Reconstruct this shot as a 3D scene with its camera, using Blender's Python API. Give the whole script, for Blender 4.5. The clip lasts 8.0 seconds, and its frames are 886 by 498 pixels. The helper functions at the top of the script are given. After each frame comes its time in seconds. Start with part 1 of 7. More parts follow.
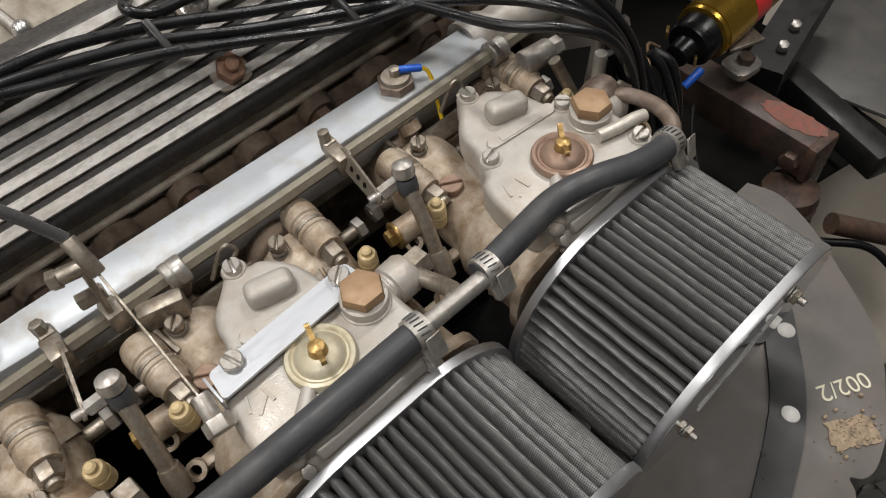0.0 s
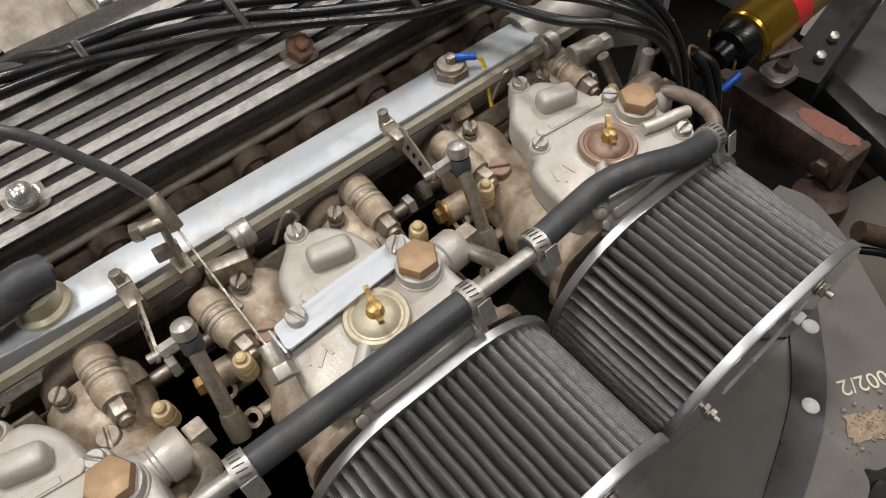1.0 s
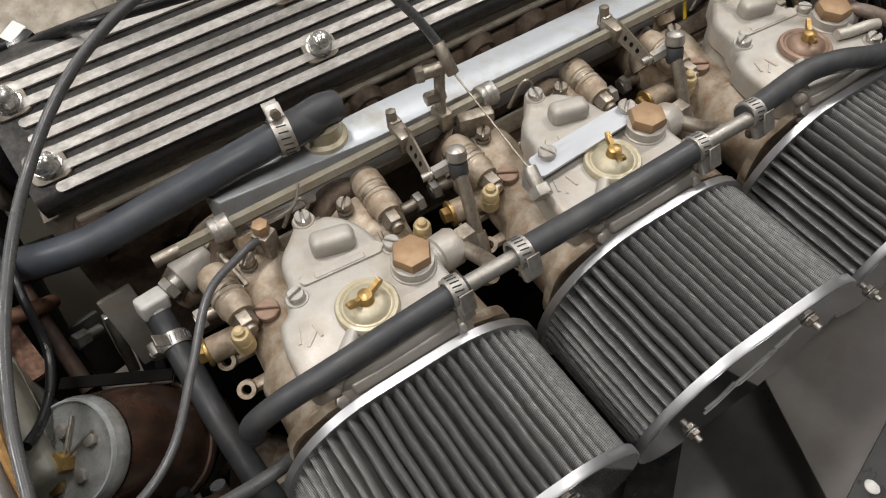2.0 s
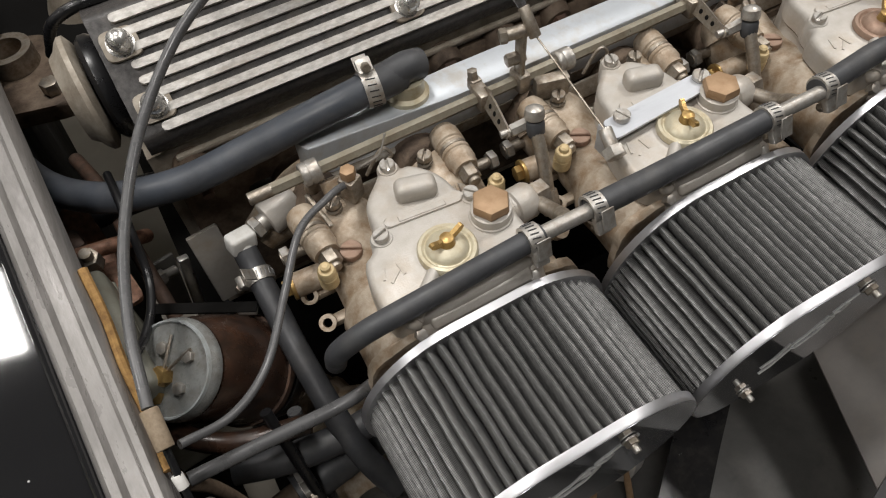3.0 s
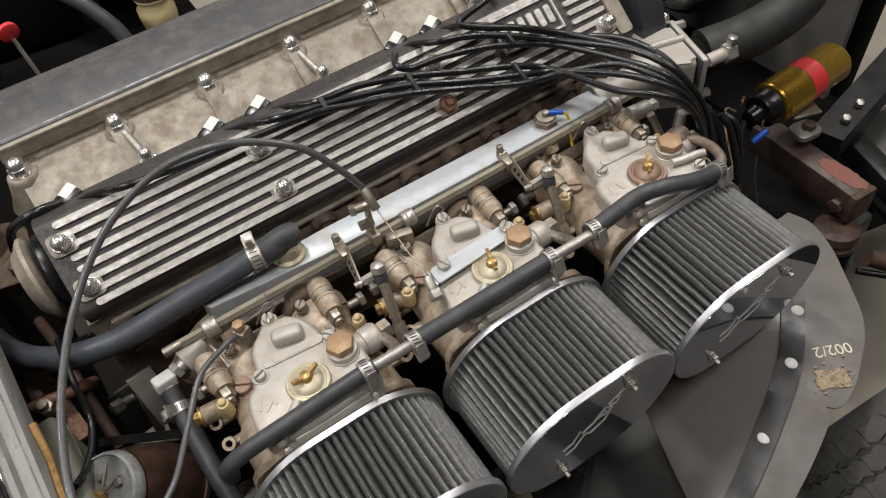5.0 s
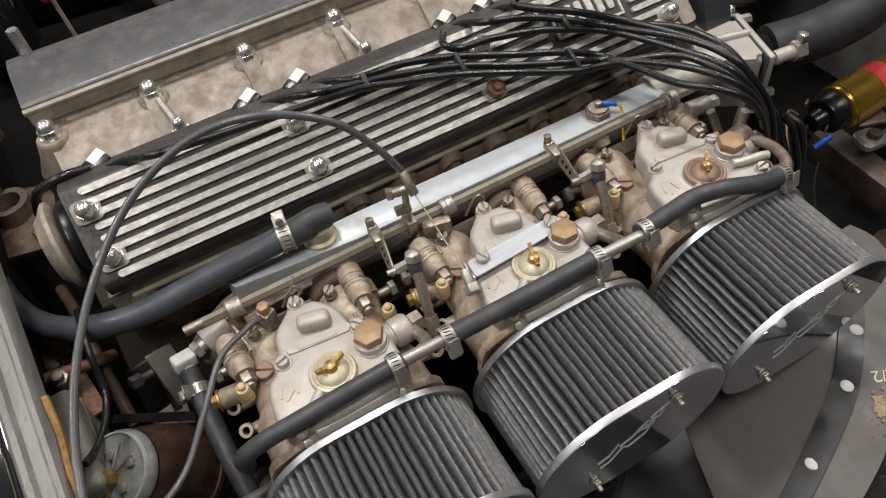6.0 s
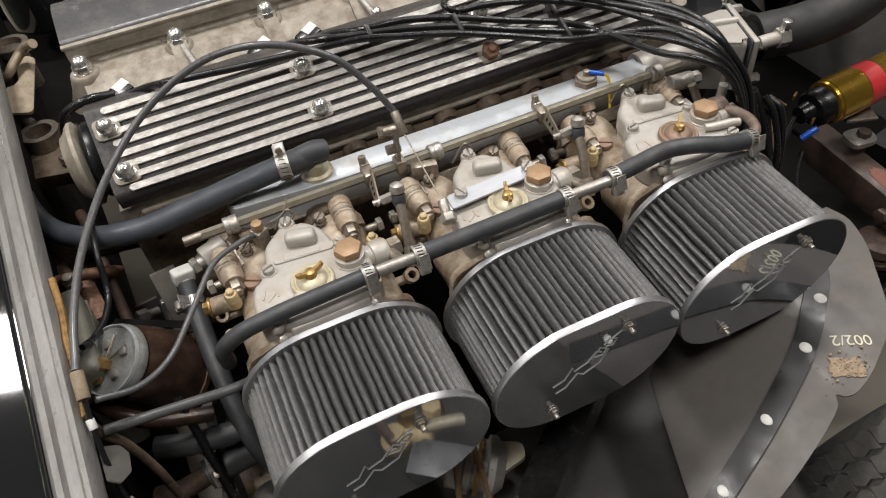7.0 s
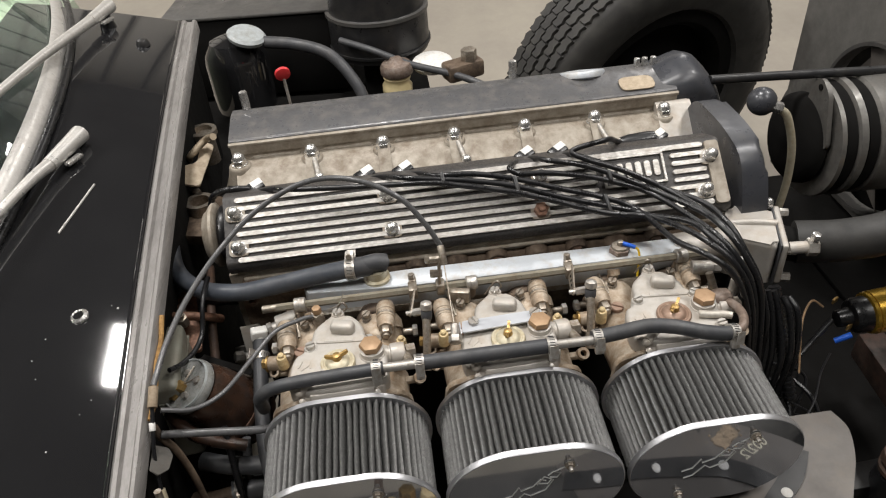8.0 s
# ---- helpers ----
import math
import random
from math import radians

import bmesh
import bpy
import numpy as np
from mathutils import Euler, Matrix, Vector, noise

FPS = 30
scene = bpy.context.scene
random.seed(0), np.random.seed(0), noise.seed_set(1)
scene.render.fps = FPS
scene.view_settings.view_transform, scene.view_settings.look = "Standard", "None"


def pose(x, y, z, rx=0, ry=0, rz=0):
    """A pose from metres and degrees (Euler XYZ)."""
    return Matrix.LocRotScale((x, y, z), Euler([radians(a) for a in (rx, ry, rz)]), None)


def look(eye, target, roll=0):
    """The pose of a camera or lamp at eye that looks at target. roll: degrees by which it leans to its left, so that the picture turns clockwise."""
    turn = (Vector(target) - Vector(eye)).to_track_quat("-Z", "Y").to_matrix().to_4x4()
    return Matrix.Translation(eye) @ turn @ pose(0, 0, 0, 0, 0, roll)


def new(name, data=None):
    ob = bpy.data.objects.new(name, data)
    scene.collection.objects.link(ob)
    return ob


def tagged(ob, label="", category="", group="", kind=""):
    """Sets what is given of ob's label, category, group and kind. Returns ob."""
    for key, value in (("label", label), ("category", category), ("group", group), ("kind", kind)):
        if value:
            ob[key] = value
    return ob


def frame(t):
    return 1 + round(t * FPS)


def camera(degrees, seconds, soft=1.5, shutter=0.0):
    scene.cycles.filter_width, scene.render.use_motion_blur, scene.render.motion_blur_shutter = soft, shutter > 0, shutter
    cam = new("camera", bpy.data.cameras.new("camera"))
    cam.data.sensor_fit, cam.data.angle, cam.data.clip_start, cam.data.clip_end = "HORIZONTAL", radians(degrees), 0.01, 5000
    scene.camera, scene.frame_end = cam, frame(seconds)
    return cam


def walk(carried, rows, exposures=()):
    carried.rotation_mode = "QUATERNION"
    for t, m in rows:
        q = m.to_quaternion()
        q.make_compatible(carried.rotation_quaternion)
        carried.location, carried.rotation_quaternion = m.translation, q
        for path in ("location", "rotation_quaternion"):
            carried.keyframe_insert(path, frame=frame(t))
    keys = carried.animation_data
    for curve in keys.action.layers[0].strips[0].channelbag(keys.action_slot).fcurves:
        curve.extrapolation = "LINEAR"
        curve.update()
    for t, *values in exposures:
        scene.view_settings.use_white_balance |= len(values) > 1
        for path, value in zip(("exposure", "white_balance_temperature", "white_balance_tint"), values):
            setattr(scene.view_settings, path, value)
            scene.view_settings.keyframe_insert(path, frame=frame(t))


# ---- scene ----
cam = camera(63.0, 8.0, soft=1.15)
# the engine and car are laid out along the engine's own axes and then leaned as the car stands
LEANED = Matrix.Translation((0, 0, 0.72)) @ Matrix.Rotation(radians(-9), 4, "X") @ Matrix.Translation((0, 0, -0.80))
PATH = [
    (0, (-0.0607, -0.1987, 1.1446), (0.4132, 0.4070, 0.0965), -6.57),
    (0.5, (-0.0287, -0.2157, 1.1524), (0.4445, 0.3889, 0.1033), -6.37),
    (1, (-0.0957, -0.2068, 1.1617), (0.3535, 0.4156, 0.1125), -5.15),
    (1.5, (-0.2082, -0.2000, 1.1597), (0.1936, 0.4506, 0.1084), -5.53),
    (2, (-0.2824, -0.2398, 1.1749), (0.0996, 0.4315, 0.1292), -5.02),
    (2.2, (-0.2997, -0.2525, 1.1810), (0.0712, 0.4226, 0.1338), -5.05),
    (3.3, (-0.3263, -0.2573, 1.1953), (-0.0368, 0.4277, 0.1290), -7.17),
    (3.5, (-0.3126, -0.2704, 1.2147), (-0.0309, 0.4258, 0.1536), -8.46),
    (4, (-0.2569, -0.3185, 1.3035), (0.0859, 0.4089, 0.2820), -9.87),
    (4.2, (-0.2239, -0.3343, 1.3312), (0.1316, 0.3986, 0.3181), -10.82),
    (5.3, (-0.2360, -0.3836, 1.3447), (0.1301, 0.3899, 0.3661), -9.03),
    (5.5, (-0.2379, -0.3739, 1.3363), (0.1089, 0.4028, 0.3532), -8.98),
    (6, (-0.2308, -0.3496, 1.3144), (0.0913, 0.4316, 0.3265), -8.92),
    (6.5, (-0.2310, -0.3624, 1.2722), (0.0908, 0.4270, 0.2907), -8.42),
    (7, (-0.2383, -0.4665, 1.2857), (0.0594, 0.3748, 0.3404), -7.07),
    (7.5, (-0.2057, -0.6106, 1.3458), (-0.0111, 0.3546, 0.4969), -6.28),
    (8, (-0.1032, -0.6102, 1.4177), (-0.0429, 0.4110, 0.6155), -5.15),
]
walk(cam, [(t, LEANED @ look(eye, target, roll)) for t, eye, target, roll in PATH],
     exposures=[(0.0, -0.02), (1.0, 0.05), (1.5, 0.02), (2.0, 0.05), (5.5, 0.08), (7.0, 0.27), (7.5, 0.41), (8.0, 0.38)])

# ---- light ----
world = bpy.data.worlds.new("workshop_air")
scene.world = world
world.use_nodes = True
world.node_tree.nodes["Background"].inputs[0].default_value = (0.9, 0.95, 1.0, 1)
world.node_tree.nodes["Background"].inputs[1].default_value = 0.02


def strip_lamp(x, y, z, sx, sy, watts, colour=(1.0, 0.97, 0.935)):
    """A downward light panel, for the ceiling lamp and the added unseen fill panels."""
    data = bpy.data.lights.new("ceiling_and_fill_lamp", "AREA")
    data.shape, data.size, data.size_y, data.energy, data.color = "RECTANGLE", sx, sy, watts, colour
    ob = new("ceiling_and_fill_lamp", data)
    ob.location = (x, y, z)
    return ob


# The x -0.20, y 1.05 panel mirrors in the scuttle; the others are unseen.
for lamp_x in (-2.15, -0.20, 1.75):
    strip_lamp(lamp_x, 1.05, 2.95, 0.36, 0.42, 31)
    # unseen near row, added to light the filter fronts
    strip_lamp(lamp_x - 0.6, -0.35, 2.95, 0.32, 0.62, 16)
# two unseen panels added only to brighten the far wall and its reflections
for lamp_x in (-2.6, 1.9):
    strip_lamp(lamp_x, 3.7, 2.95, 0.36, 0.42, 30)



# ---- materials ----
def node(nt, kind, **values):
    n = nt.nodes.new(kind)
    for key, value in values.items():
        n.inputs[key.replace("_", " ")].default_value = value
    return n


def mix_colour(nt, factor, a, b):
    m = nt.nodes.new("ShaderNodeMix")
    m.data_type = "RGBA"
    nt.links.new(factor, m.inputs[0])
    for socket, value in ((m.inputs[6], a), (m.inputs[7], b)):
        if isinstance(value, tuple):
            socket.default_value = (*value, 1)
        else:
            nt.links.new(value, socket)
    return m.outputs[2]


def ramp(nt, source, low, high, a=0.0, b=1.0):
    r = nt.nodes.new("ShaderNodeMapRange")
    r.inputs[1].default_value, r.inputs[2].default_value = low, high
    r.inputs[3].default_value, r.inputs[4].default_value = a, b
    nt.links.new(source, r.inputs[0])
    return r.outputs[0]


def surface(name, base, second, rough=0.5, metal=0.0, size=0.02, amount=0.6, stain=None, stain_size=0.06, stain_amount=0.4,
            bump=0.15, grain=0.0012, rough_spread=0.15, coat=0.0, stretch=None):
    """A worn surface: two tones at one scale, stains at a larger one, and fine relief."""
    m = bpy.data.materials.new(name)
    m.use_nodes = True
    nt = m.node_tree
    bsdf = nt.nodes["Principled BSDF"]
    co = nt.nodes.new("ShaderNodeTexCoord").outputs["Object"]
    if stretch:
        mp = nt.nodes.new("ShaderNodeMapping")
        mp.inputs["Scale"].default_value = stretch
        nt.links.new(co, mp.inputs[0])
        co = mp.outputs[0]
    fine = node(nt, "ShaderNodeTexNoise", Scale=1.0 / size, Detail=6.0, Roughness=0.65)
    nt.links.new(co, fine.inputs["Vector"])
    colour = mix_colour(nt, ramp(nt, fine.outputs["Fac"], 0.5 - 0.25 / max(amount, 0.05) * 0.5, 0.5 + 0.25 / max(amount, 0.05) * 0.5), base, second)
    if stain:
        big = node(nt, "ShaderNodeTexNoise", Scale=1.0 / stain_size, Detail=8.0, Roughness=0.7)
        nt.links.new(co, big.inputs["Vector"])
        colour = mix_colour(nt, ramp(nt, big.outputs["Fac"], 0.48, 0.68, 0.0, stain_amount), colour, stain)
    nt.links.new(colour, bsdf.inputs["Base Color"])
    nt.links.new(ramp(nt, fine.outputs["Fac"], 0.3, 0.7, max(0.03, rough - rough_spread), min(1, rough + rough_spread)), bsdf.inputs["Roughness"])
    bsdf.inputs["Metallic"].default_value = metal
    bsdf.inputs["Coat Weight"].default_value = coat
    bsdf.inputs["Coat Roughness"].default_value = 0.04
    if bump:
        tiny = node(nt, "ShaderNodeTexNoise", Scale=1.0 / grain, Detail=3.0)
        nt.links.new(co, tiny.inputs["Vector"])
        b = node(nt, "ShaderNodeBump", Strength=bump, Distance=0.0006)
        nt.links.new(tiny.outputs["Fac"], b.inputs["Height"])
        nt.links.new(b.outputs[0], bsdf.inputs["Normal"])
    return m


cast_alloy = surface("cast_alloy", (0.50, 0.475, 0.44), (0.42, 0.39, 0.35), 0.48, 0.30, 0.02, 0.7, (0.36, 0.27, 0.18), 0.035, 0.45, 0.3)
cast_body = surface("cast_body", (0.46, 0.39, 0.31), (0.31, 0.24, 0.17), 0.5, 0.25, 0.012, 0.9, (0.21, 0.125, 0.06), 0.018, 0.8, 0.35)
cast_head = surface("cast_head", (0.36, 0.32, 0.265), (0.25, 0.215, 0.17), 0.56, 0.15, 0.018, 0.9, (0.15, 0.11, 0.075), 0.03, 0.75, 0.35)
dirty_cast = surface("dirty_cast", (0.17, 0.125, 0.088), (0.085, 0.056, 0.038), 0.7, 0.2, 0.02, 0.8, (0.04, 0.03, 0.025), 0.04, 0.7, 0.5)
polished = surface("polished_alloy", (0.60, 0.635, 0.675), (0.50, 0.525, 0.55), 0.50, 0.5, 0.03, 0.6, (0.46, 0.39, 0.30), 0.03, 0.45, 0.06, rough_spread=0.10)
chrome = surface("chrome", (0.74, 0.73, 0.71), (0.60, 0.59, 0.57), 0.27, 0.85, 0.006, 0.7, (0.42, 0.38, 0.33), 0.008, 0.4, 0.05, rough_spread=0.10)
steel = surface("zinc_steel", (0.52, 0.505, 0.48), (0.38, 0.355, 0.32), 0.42, 0.7, 0.006, 0.8, (0.25, 0.17, 0.10), 0.008, 0.5, 0.1)
dull_steel = surface("dull_steel", (0.42, 0.38, 0.33), (0.28, 0.24, 0.19), 0.45, 0.8, 0.006, 0.8, (0.16, 0.10, 0.06), 0.01, 0.5, 0.2)
brass = surface("brass", (0.50, 0.34, 0.13), (0.36, 0.23, 0.09), 0.38, 0.8, 0.005, 0.8, (0.28, 0.16, 0.06), 0.008, 0.5, 0.1)
pale_brass = surface("pale_brass", (0.62, 0.50, 0.29), (0.50, 0.37, 0.19), 0.55, 0.15, 0.004, 0.8, None, bump=0.1)
copper_cap = surface("brown_brass", (0.40, 0.265, 0.155), (0.33, 0.21, 0.12), 0.55, 0.35, 0.008, 0.6, (0.30, 0.18, 0.09), 0.01, 0.4, 0.12)
passivated = surface("passivated_zinc", (0.57, 0.525, 0.40), (0.47, 0.42, 0.30), 0.48, 0.35, 0.012, 0.6, (0.42, 0.30, 0.16), 0.012, 0.4, 0.05)
bronze = surface("tarnished_bronze", (0.33, 0.235, 0.18), (0.27, 0.175, 0.125), 0.48, 0.45, 0.008, 0.7, (0.22, 0.13, 0.09), 0.01, 0.4, 0.05)
rod_steel = surface("rod_steel", (0.40, 0.365, 0.29), (0.31, 0.28, 0.22), 0.42, 0.6, 0.008, 0.7, (0.22, 0.17, 0.11), 0.02, 0.5, 0.1)
rubber = surface("hose_rubber", (0.055, 0.057, 0.062), (0.038, 0.039, 0.043), 0.48, 0.0, 0.02, 0.7, (0.10, 0.095, 0.09), 0.03, 0.4, 0.12)
blue_rubber = surface("coolant_rubber", (0.060, 0.068, 0.082), (0.042, 0.048, 0.060), 0.45, 0.0, 0.03, 0.7, (0.11, 0.11, 0.115), 0.05, 0.4, 0.1)
dull_rubber = surface("dull_rubber", (0.022, 0.021, 0.020), (0.014, 0.014, 0.013), 0.62, 0.0, 0.03, 0.7, (0.04, 0.036, 0.032), 0.05, 0.5, 0.2)
lead_rubber = surface("lead_rubber", (0.011, 0.011, 0.012), (0.007, 0.007, 0.008), 0.32, 0.0, 0.02, 0.6, None, bump=0.05)
grey_sheath = surface("cable_sheath", (0.105, 0.105, 0.107), (0.07, 0.07, 0.072), 0.3, 0.0, 0.01, 0.6, None, bump=0.05)
black_paint = surface("black_paint", (0.016, 0.016, 0.017), (0.011, 0.011, 0.012), 0.06, 0.0, 0.2, 0.5, None, bump=0.0, rough_spread=0.025, coat=0.5)
satin_black = surface("satin_black", (0.022, 0.022, 0.023), (0.014, 0.014, 0.015), 0.38, 0.0, 0.03, 0.6, (0.05, 0.045, 0.04), 0.04, 0.5, 0.1)
cover_black = surface("wrinkle_black", (0.050, 0.045, 0.043), (0.026, 0.024, 0.023), 0.5, 0.0, 0.004, 0.9, (0.10, 0.085, 0.07), 0.03, 0.5, 0.4)
rib_alloy = surface("rib_alloy", (0.58, 0.56, 0.53), (0.38, 0.36, 0.335), 0.46, 0.4, 0.0035, 1.0, (0.34, 0.29, 0.235), 0.015, 0.6, 0.2, stretch=(0.45, 1, 1))
dark_polish = surface("dark_polished_top", (0.115, 0.115, 0.12), (0.075, 0.074, 0.075), 0.36, 0.25, 0.012, 0.9, (0.19, 0.175, 0.16), 0.03, 0.55, 0.12)
slate = surface("slate_paint", (0.050, 0.052, 0.060), (0.038, 0.040, 0.046), 0.34, 0.1, 0.03, 0.6, (0.09, 0.085, 0.08), 0.04, 0.4, 0.1)
dirty_glass = surface("dirty_glass", (0.34, 0.315, 0.225), (0.22, 0.20, 0.135), 0.22, 0.0, 0.02, 0.9, (0.27, 0.26, 0.21), 0.015, 0.6, 0.1)
tank_green = surface("tank_green", (0.17, 0.168, 0.138), (0.15, 0.148, 0.12), 0.45, 0.0, 0.03, 0.7, (0.11, 0.09, 0.065), 0.04, 0.6, 0.12)
bright_trim = surface("bright_trim", (0.68, 0.66, 0.63), (0.56, 0.54, 0.51), 0.38, 0.6, 0.01, 0.7, (0.45, 0.42, 0.39), 0.02, 0.4, 0.08)
panel_white = surface("panel_white", (0.80, 0.77, 0.72), (0.74, 0.71, 0.66), 0.7, 0.0, 0.4, 0.5, (0.68, 0.64, 0.58), 0.3, 0.4, 0.05, 0.003)
alt_grey = surface("alternator_alloy", (0.17, 0.162, 0.15), (0.115, 0.11, 0.10), 0.42, 0.45, 0.02, 0.7, (0.15, 0.13, 0.11), 0.03, 0.5, 0.15)
brown_pipe_metal = surface("brown_pipe_metal", (0.22, 0.165, 0.13), (0.14, 0.10, 0.08), 0.55, 0.35, 0.008, 0.8, (0.34, 0.30, 0.27), 0.012, 0.5, 0.15)
tan_fabric = surface("tan_fabric", (0.30, 0.235, 0.165), (0.22, 0.165, 0.11), 0.75, 0.0, 0.004, 0.8, None, bump=0.4)
tan_plate = surface("tan_plate", (0.46, 0.375, 0.27), (0.34, 0.27, 0.19), 0.5, 0.2, 0.01, 0.8, (0.24, 0.18, 0.12), 0.015, 0.5, 0.1)
ring_grey = surface("clouded_ring", (0.30, 0.31, 0.30), (0.20, 0.205, 0.20), 0.30, 0.1, 0.008, 0.8, (0.12, 0.10, 0.08), 0.015, 0.6, 0.1)
pale_ring = surface("pale_ring", (0.42, 0.45, 0.46), (0.32, 0.34, 0.34), 0.45, 0.1, 0.012, 0.8, (0.18, 0.16, 0.12), 0.02, 0.5, 0.1)
satin_grey = surface("satin_grey", (0.085, 0.082, 0.078), (0.06, 0.058, 0.055), 0.4, 0.1, 0.05, 0.7, (0.12, 0.11, 0.10), 0.06, 0.5, 0.1)
brushed = surface("brushed_steel", (0.60, 0.62, 0.66), (0.50, 0.52, 0.55), 0.42, 0.55, 0.01, 0.5, None, bump=0.04, stretch=(0.2, 1, 1))
rusty_nut = surface("rusty_nut", (0.24, 0.12, 0.075), (0.14, 0.075, 0.05), 0.6, 0.3, 0.004, 0.9, (0.30, 0.19, 0.13), 0.006, 0.5, 0.3)
alt_body = surface("alternator_body", (0.185, 0.178, 0.165), (0.12, 0.115, 0.107), 0.42, 0.45, 0.02, 0.8, (0.18, 0.16, 0.14), 0.03, 0.5, 0.15)
panel_grey = surface("panel_grey", (0.18, 0.173, 0.161), (0.135, 0.130, 0.121), 0.5, 0.1, 0.04, 0.8, (0.11, 0.104, 0.098), 0.06, 0.5, 0.15)
engrave = surface("engraved_line", (0.46, 0.46, 0.45), (0.36, 0.36, 0.35), 0.6, 0.1, 0.004, 0.6, None, bump=0.0)
dash_green = surface("dash_trim", (0.34, 0.38, 0.29), (0.27, 0.30, 0.23), 0.7, 0.0, 0.1, 0.6, (0.22, 0.22, 0.18), 0.2, 0.5, 0.2)
mirror_plate = surface("mirror_plate", (0.43, 0.445, 0.475), (0.39, 0.405, 0.435), 0.045, 0.84, 0.04, 0.4, None, bump=0.0, rough_spread=0.02)
plate_rim = surface("bright_rim", (0.56, 0.56, 0.575), (0.46, 0.46, 0.48), 0.40, 0.92, 0.02, 0.5, None, bump=0.03, rough_spread=0.08)
shield_grey = surface("shield_grey", (0.135, 0.122, 0.111), (0.094, 0.084, 0.076), 0.45, 0.0, 0.06, 0.6, (0.15, 0.125, 0.10), 0.05, 0.5, 0.1)
rust = surface("rusty_steel", (0.095, 0.06, 0.043), (0.05, 0.033, 0.026), 0.6, 0.1, 0.012, 0.8, (0.15, 0.075, 0.045), 0.03, 0.6, 0.4)
oil_brown = surface("oily_brown", (0.040, 0.021, 0.014), (0.016, 0.012, 0.010), 0.30, 0.1, 0.04, 0.9, (0.10, 0.046, 0.026), 0.035, 0.55, 0.15)
red_oxide = surface("red_oxide", (0.26, 0.075, 0.05), (0.17, 0.075, 0.055), 0.55, 0.0, 0.008, 0.9, (0.15, 0.10, 0.075), 0.014, 0.9, 0.3)
frame_red = surface("worn_red_oxide", (0.085, 0.058, 0.046), (0.045, 0.034, 0.029), 0.45, 0.1, 0.020, 0.9, (0.18, 0.085, 0.062), 0.03, 0.5, 0.3)
chassis_black = surface("chassis_black", (0.008, 0.008, 0.0085), (0.013, 0.0125, 0.012), 0.45, 0.0, 0.03, 0.6, (0.035, 0.03, 0.027), 0.04, 0.5, 0.15)
tyre_rubber = surface("tyre_rubber", (0.036, 0.034, 0.032), (0.025, 0.024, 0.022), 0.7, 0.0, 0.02, 0.6, (0.085, 0.08, 0.07), 0.04, 0.5, 0.2)
tyre_dusty = surface("tyre_dusty", (0.125, 0.12, 0.11), (0.085, 0.082, 0.076), 0.75, 0.0, 0.02, 0.7, (0.17, 0.16, 0.145), 0.03, 0.5, 0.2)
concrete = surface("concrete", (0.36, 0.325, 0.27), (0.29, 0.26, 0.22), 0.6, 0.0, 0.25, 0.6, (0.26, 0.23, 0.20), 0.12, 0.4, 0.3, 0.004)
plaster = surface("plaster", (0.46, 0.44, 0.41), (0.40, 0.385, 0.36), 0.8, 0.0, 0.5, 0.5, (0.42, 0.40, 0.37), 0.4, 0.4, 0.1, 0.003)
gold = surface("gold_lacquer", (0.50, 0.31, 0.045), (0.44, 0.26, 0.035), 0.26, 0.75, 0.03, 0.5, None, bump=0.0, rough_spread=0.06)
red_label = surface("red_label", (0.72, 0.045, 0.05), (0.64, 0.04, 0.045), 0.4, 0.0, 0.02, 0.5, None, bump=0.0)
pale_ivory = surface("pale_ivory_metal", (0.60, 0.56, 0.50), (0.50, 0.465, 0.41), 0.42, 0.3, 0.006, 0.7, (0.36, 0.31, 0.25), 0.008, 0.5, 0.1)
white_plastic = surface("white_plastic", (0.74, 0.73, 0.70), (0.66, 0.65, 0.62), 0.4, 0.0, 0.01, 0.5, (0.45, 0.40, 0.33), 0.01, 0.4, 0.05)
blue_plastic = surface("blue_plastic", (0.02, 0.12, 0.62), (0.015, 0.10, 0.52), 0.35, 0.0, 0.004, 0.5, None, bump=0.0)
yellow_wire = surface("yellow_wire", (0.75, 0.50, 0.02), (0.65, 0.42, 0.02), 0.45, 0.0, 0.004, 0.5, None, bump=0.0)
seal_rubber = surface("seal_rubber", (0.31, 0.295, 0.285), (0.20, 0.19, 0.18), 0.35, 0.3, 0.01, 0.8, (0.09, 0.08, 0.075), 0.03, 0.5, 0.15, stretch=(1, 0.15, 1))
ochre = surface("ochre_foam", (0.42, 0.24, 0.075), (0.22, 0.12, 0.045), 0.8, 0.0, 0.006, 0.8, None, bump=0.4)
label_ivory = surface("ivory_print", (0.72, 0.68, 0.54), (0.64, 0.60, 0.46), 0.6, 0.0, 0.003, 0.5, None, bump=0.0)
mud = surface("dried_mud", (0.40, 0.30, 0.20), (0.20, 0.155, 0.11), 0.85, 0.0, 0.005, 0.8, None, bump=0.5)
gloss_black = surface("gloss_black_paint", (0.012, 0.012, 0.013), (0.020, 0.019, 0.018), 0.20, 0.0, 0.03, 0.6, (0.05, 0.045, 0.04), 0.02, 0.4, 0.1)
# near-zero black with little sheen: deep bay shade put into the colour
void_black = surface("deep_shade_black", (0.0035, 0.0032, 0.003), (0.006, 0.0055, 0.005), 0.85, 0.0, 0.05, 0.6, None, bump=0.2)
# also worn by plainly black parts such as the strap and pulleys
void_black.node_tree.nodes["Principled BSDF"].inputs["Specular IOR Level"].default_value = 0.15
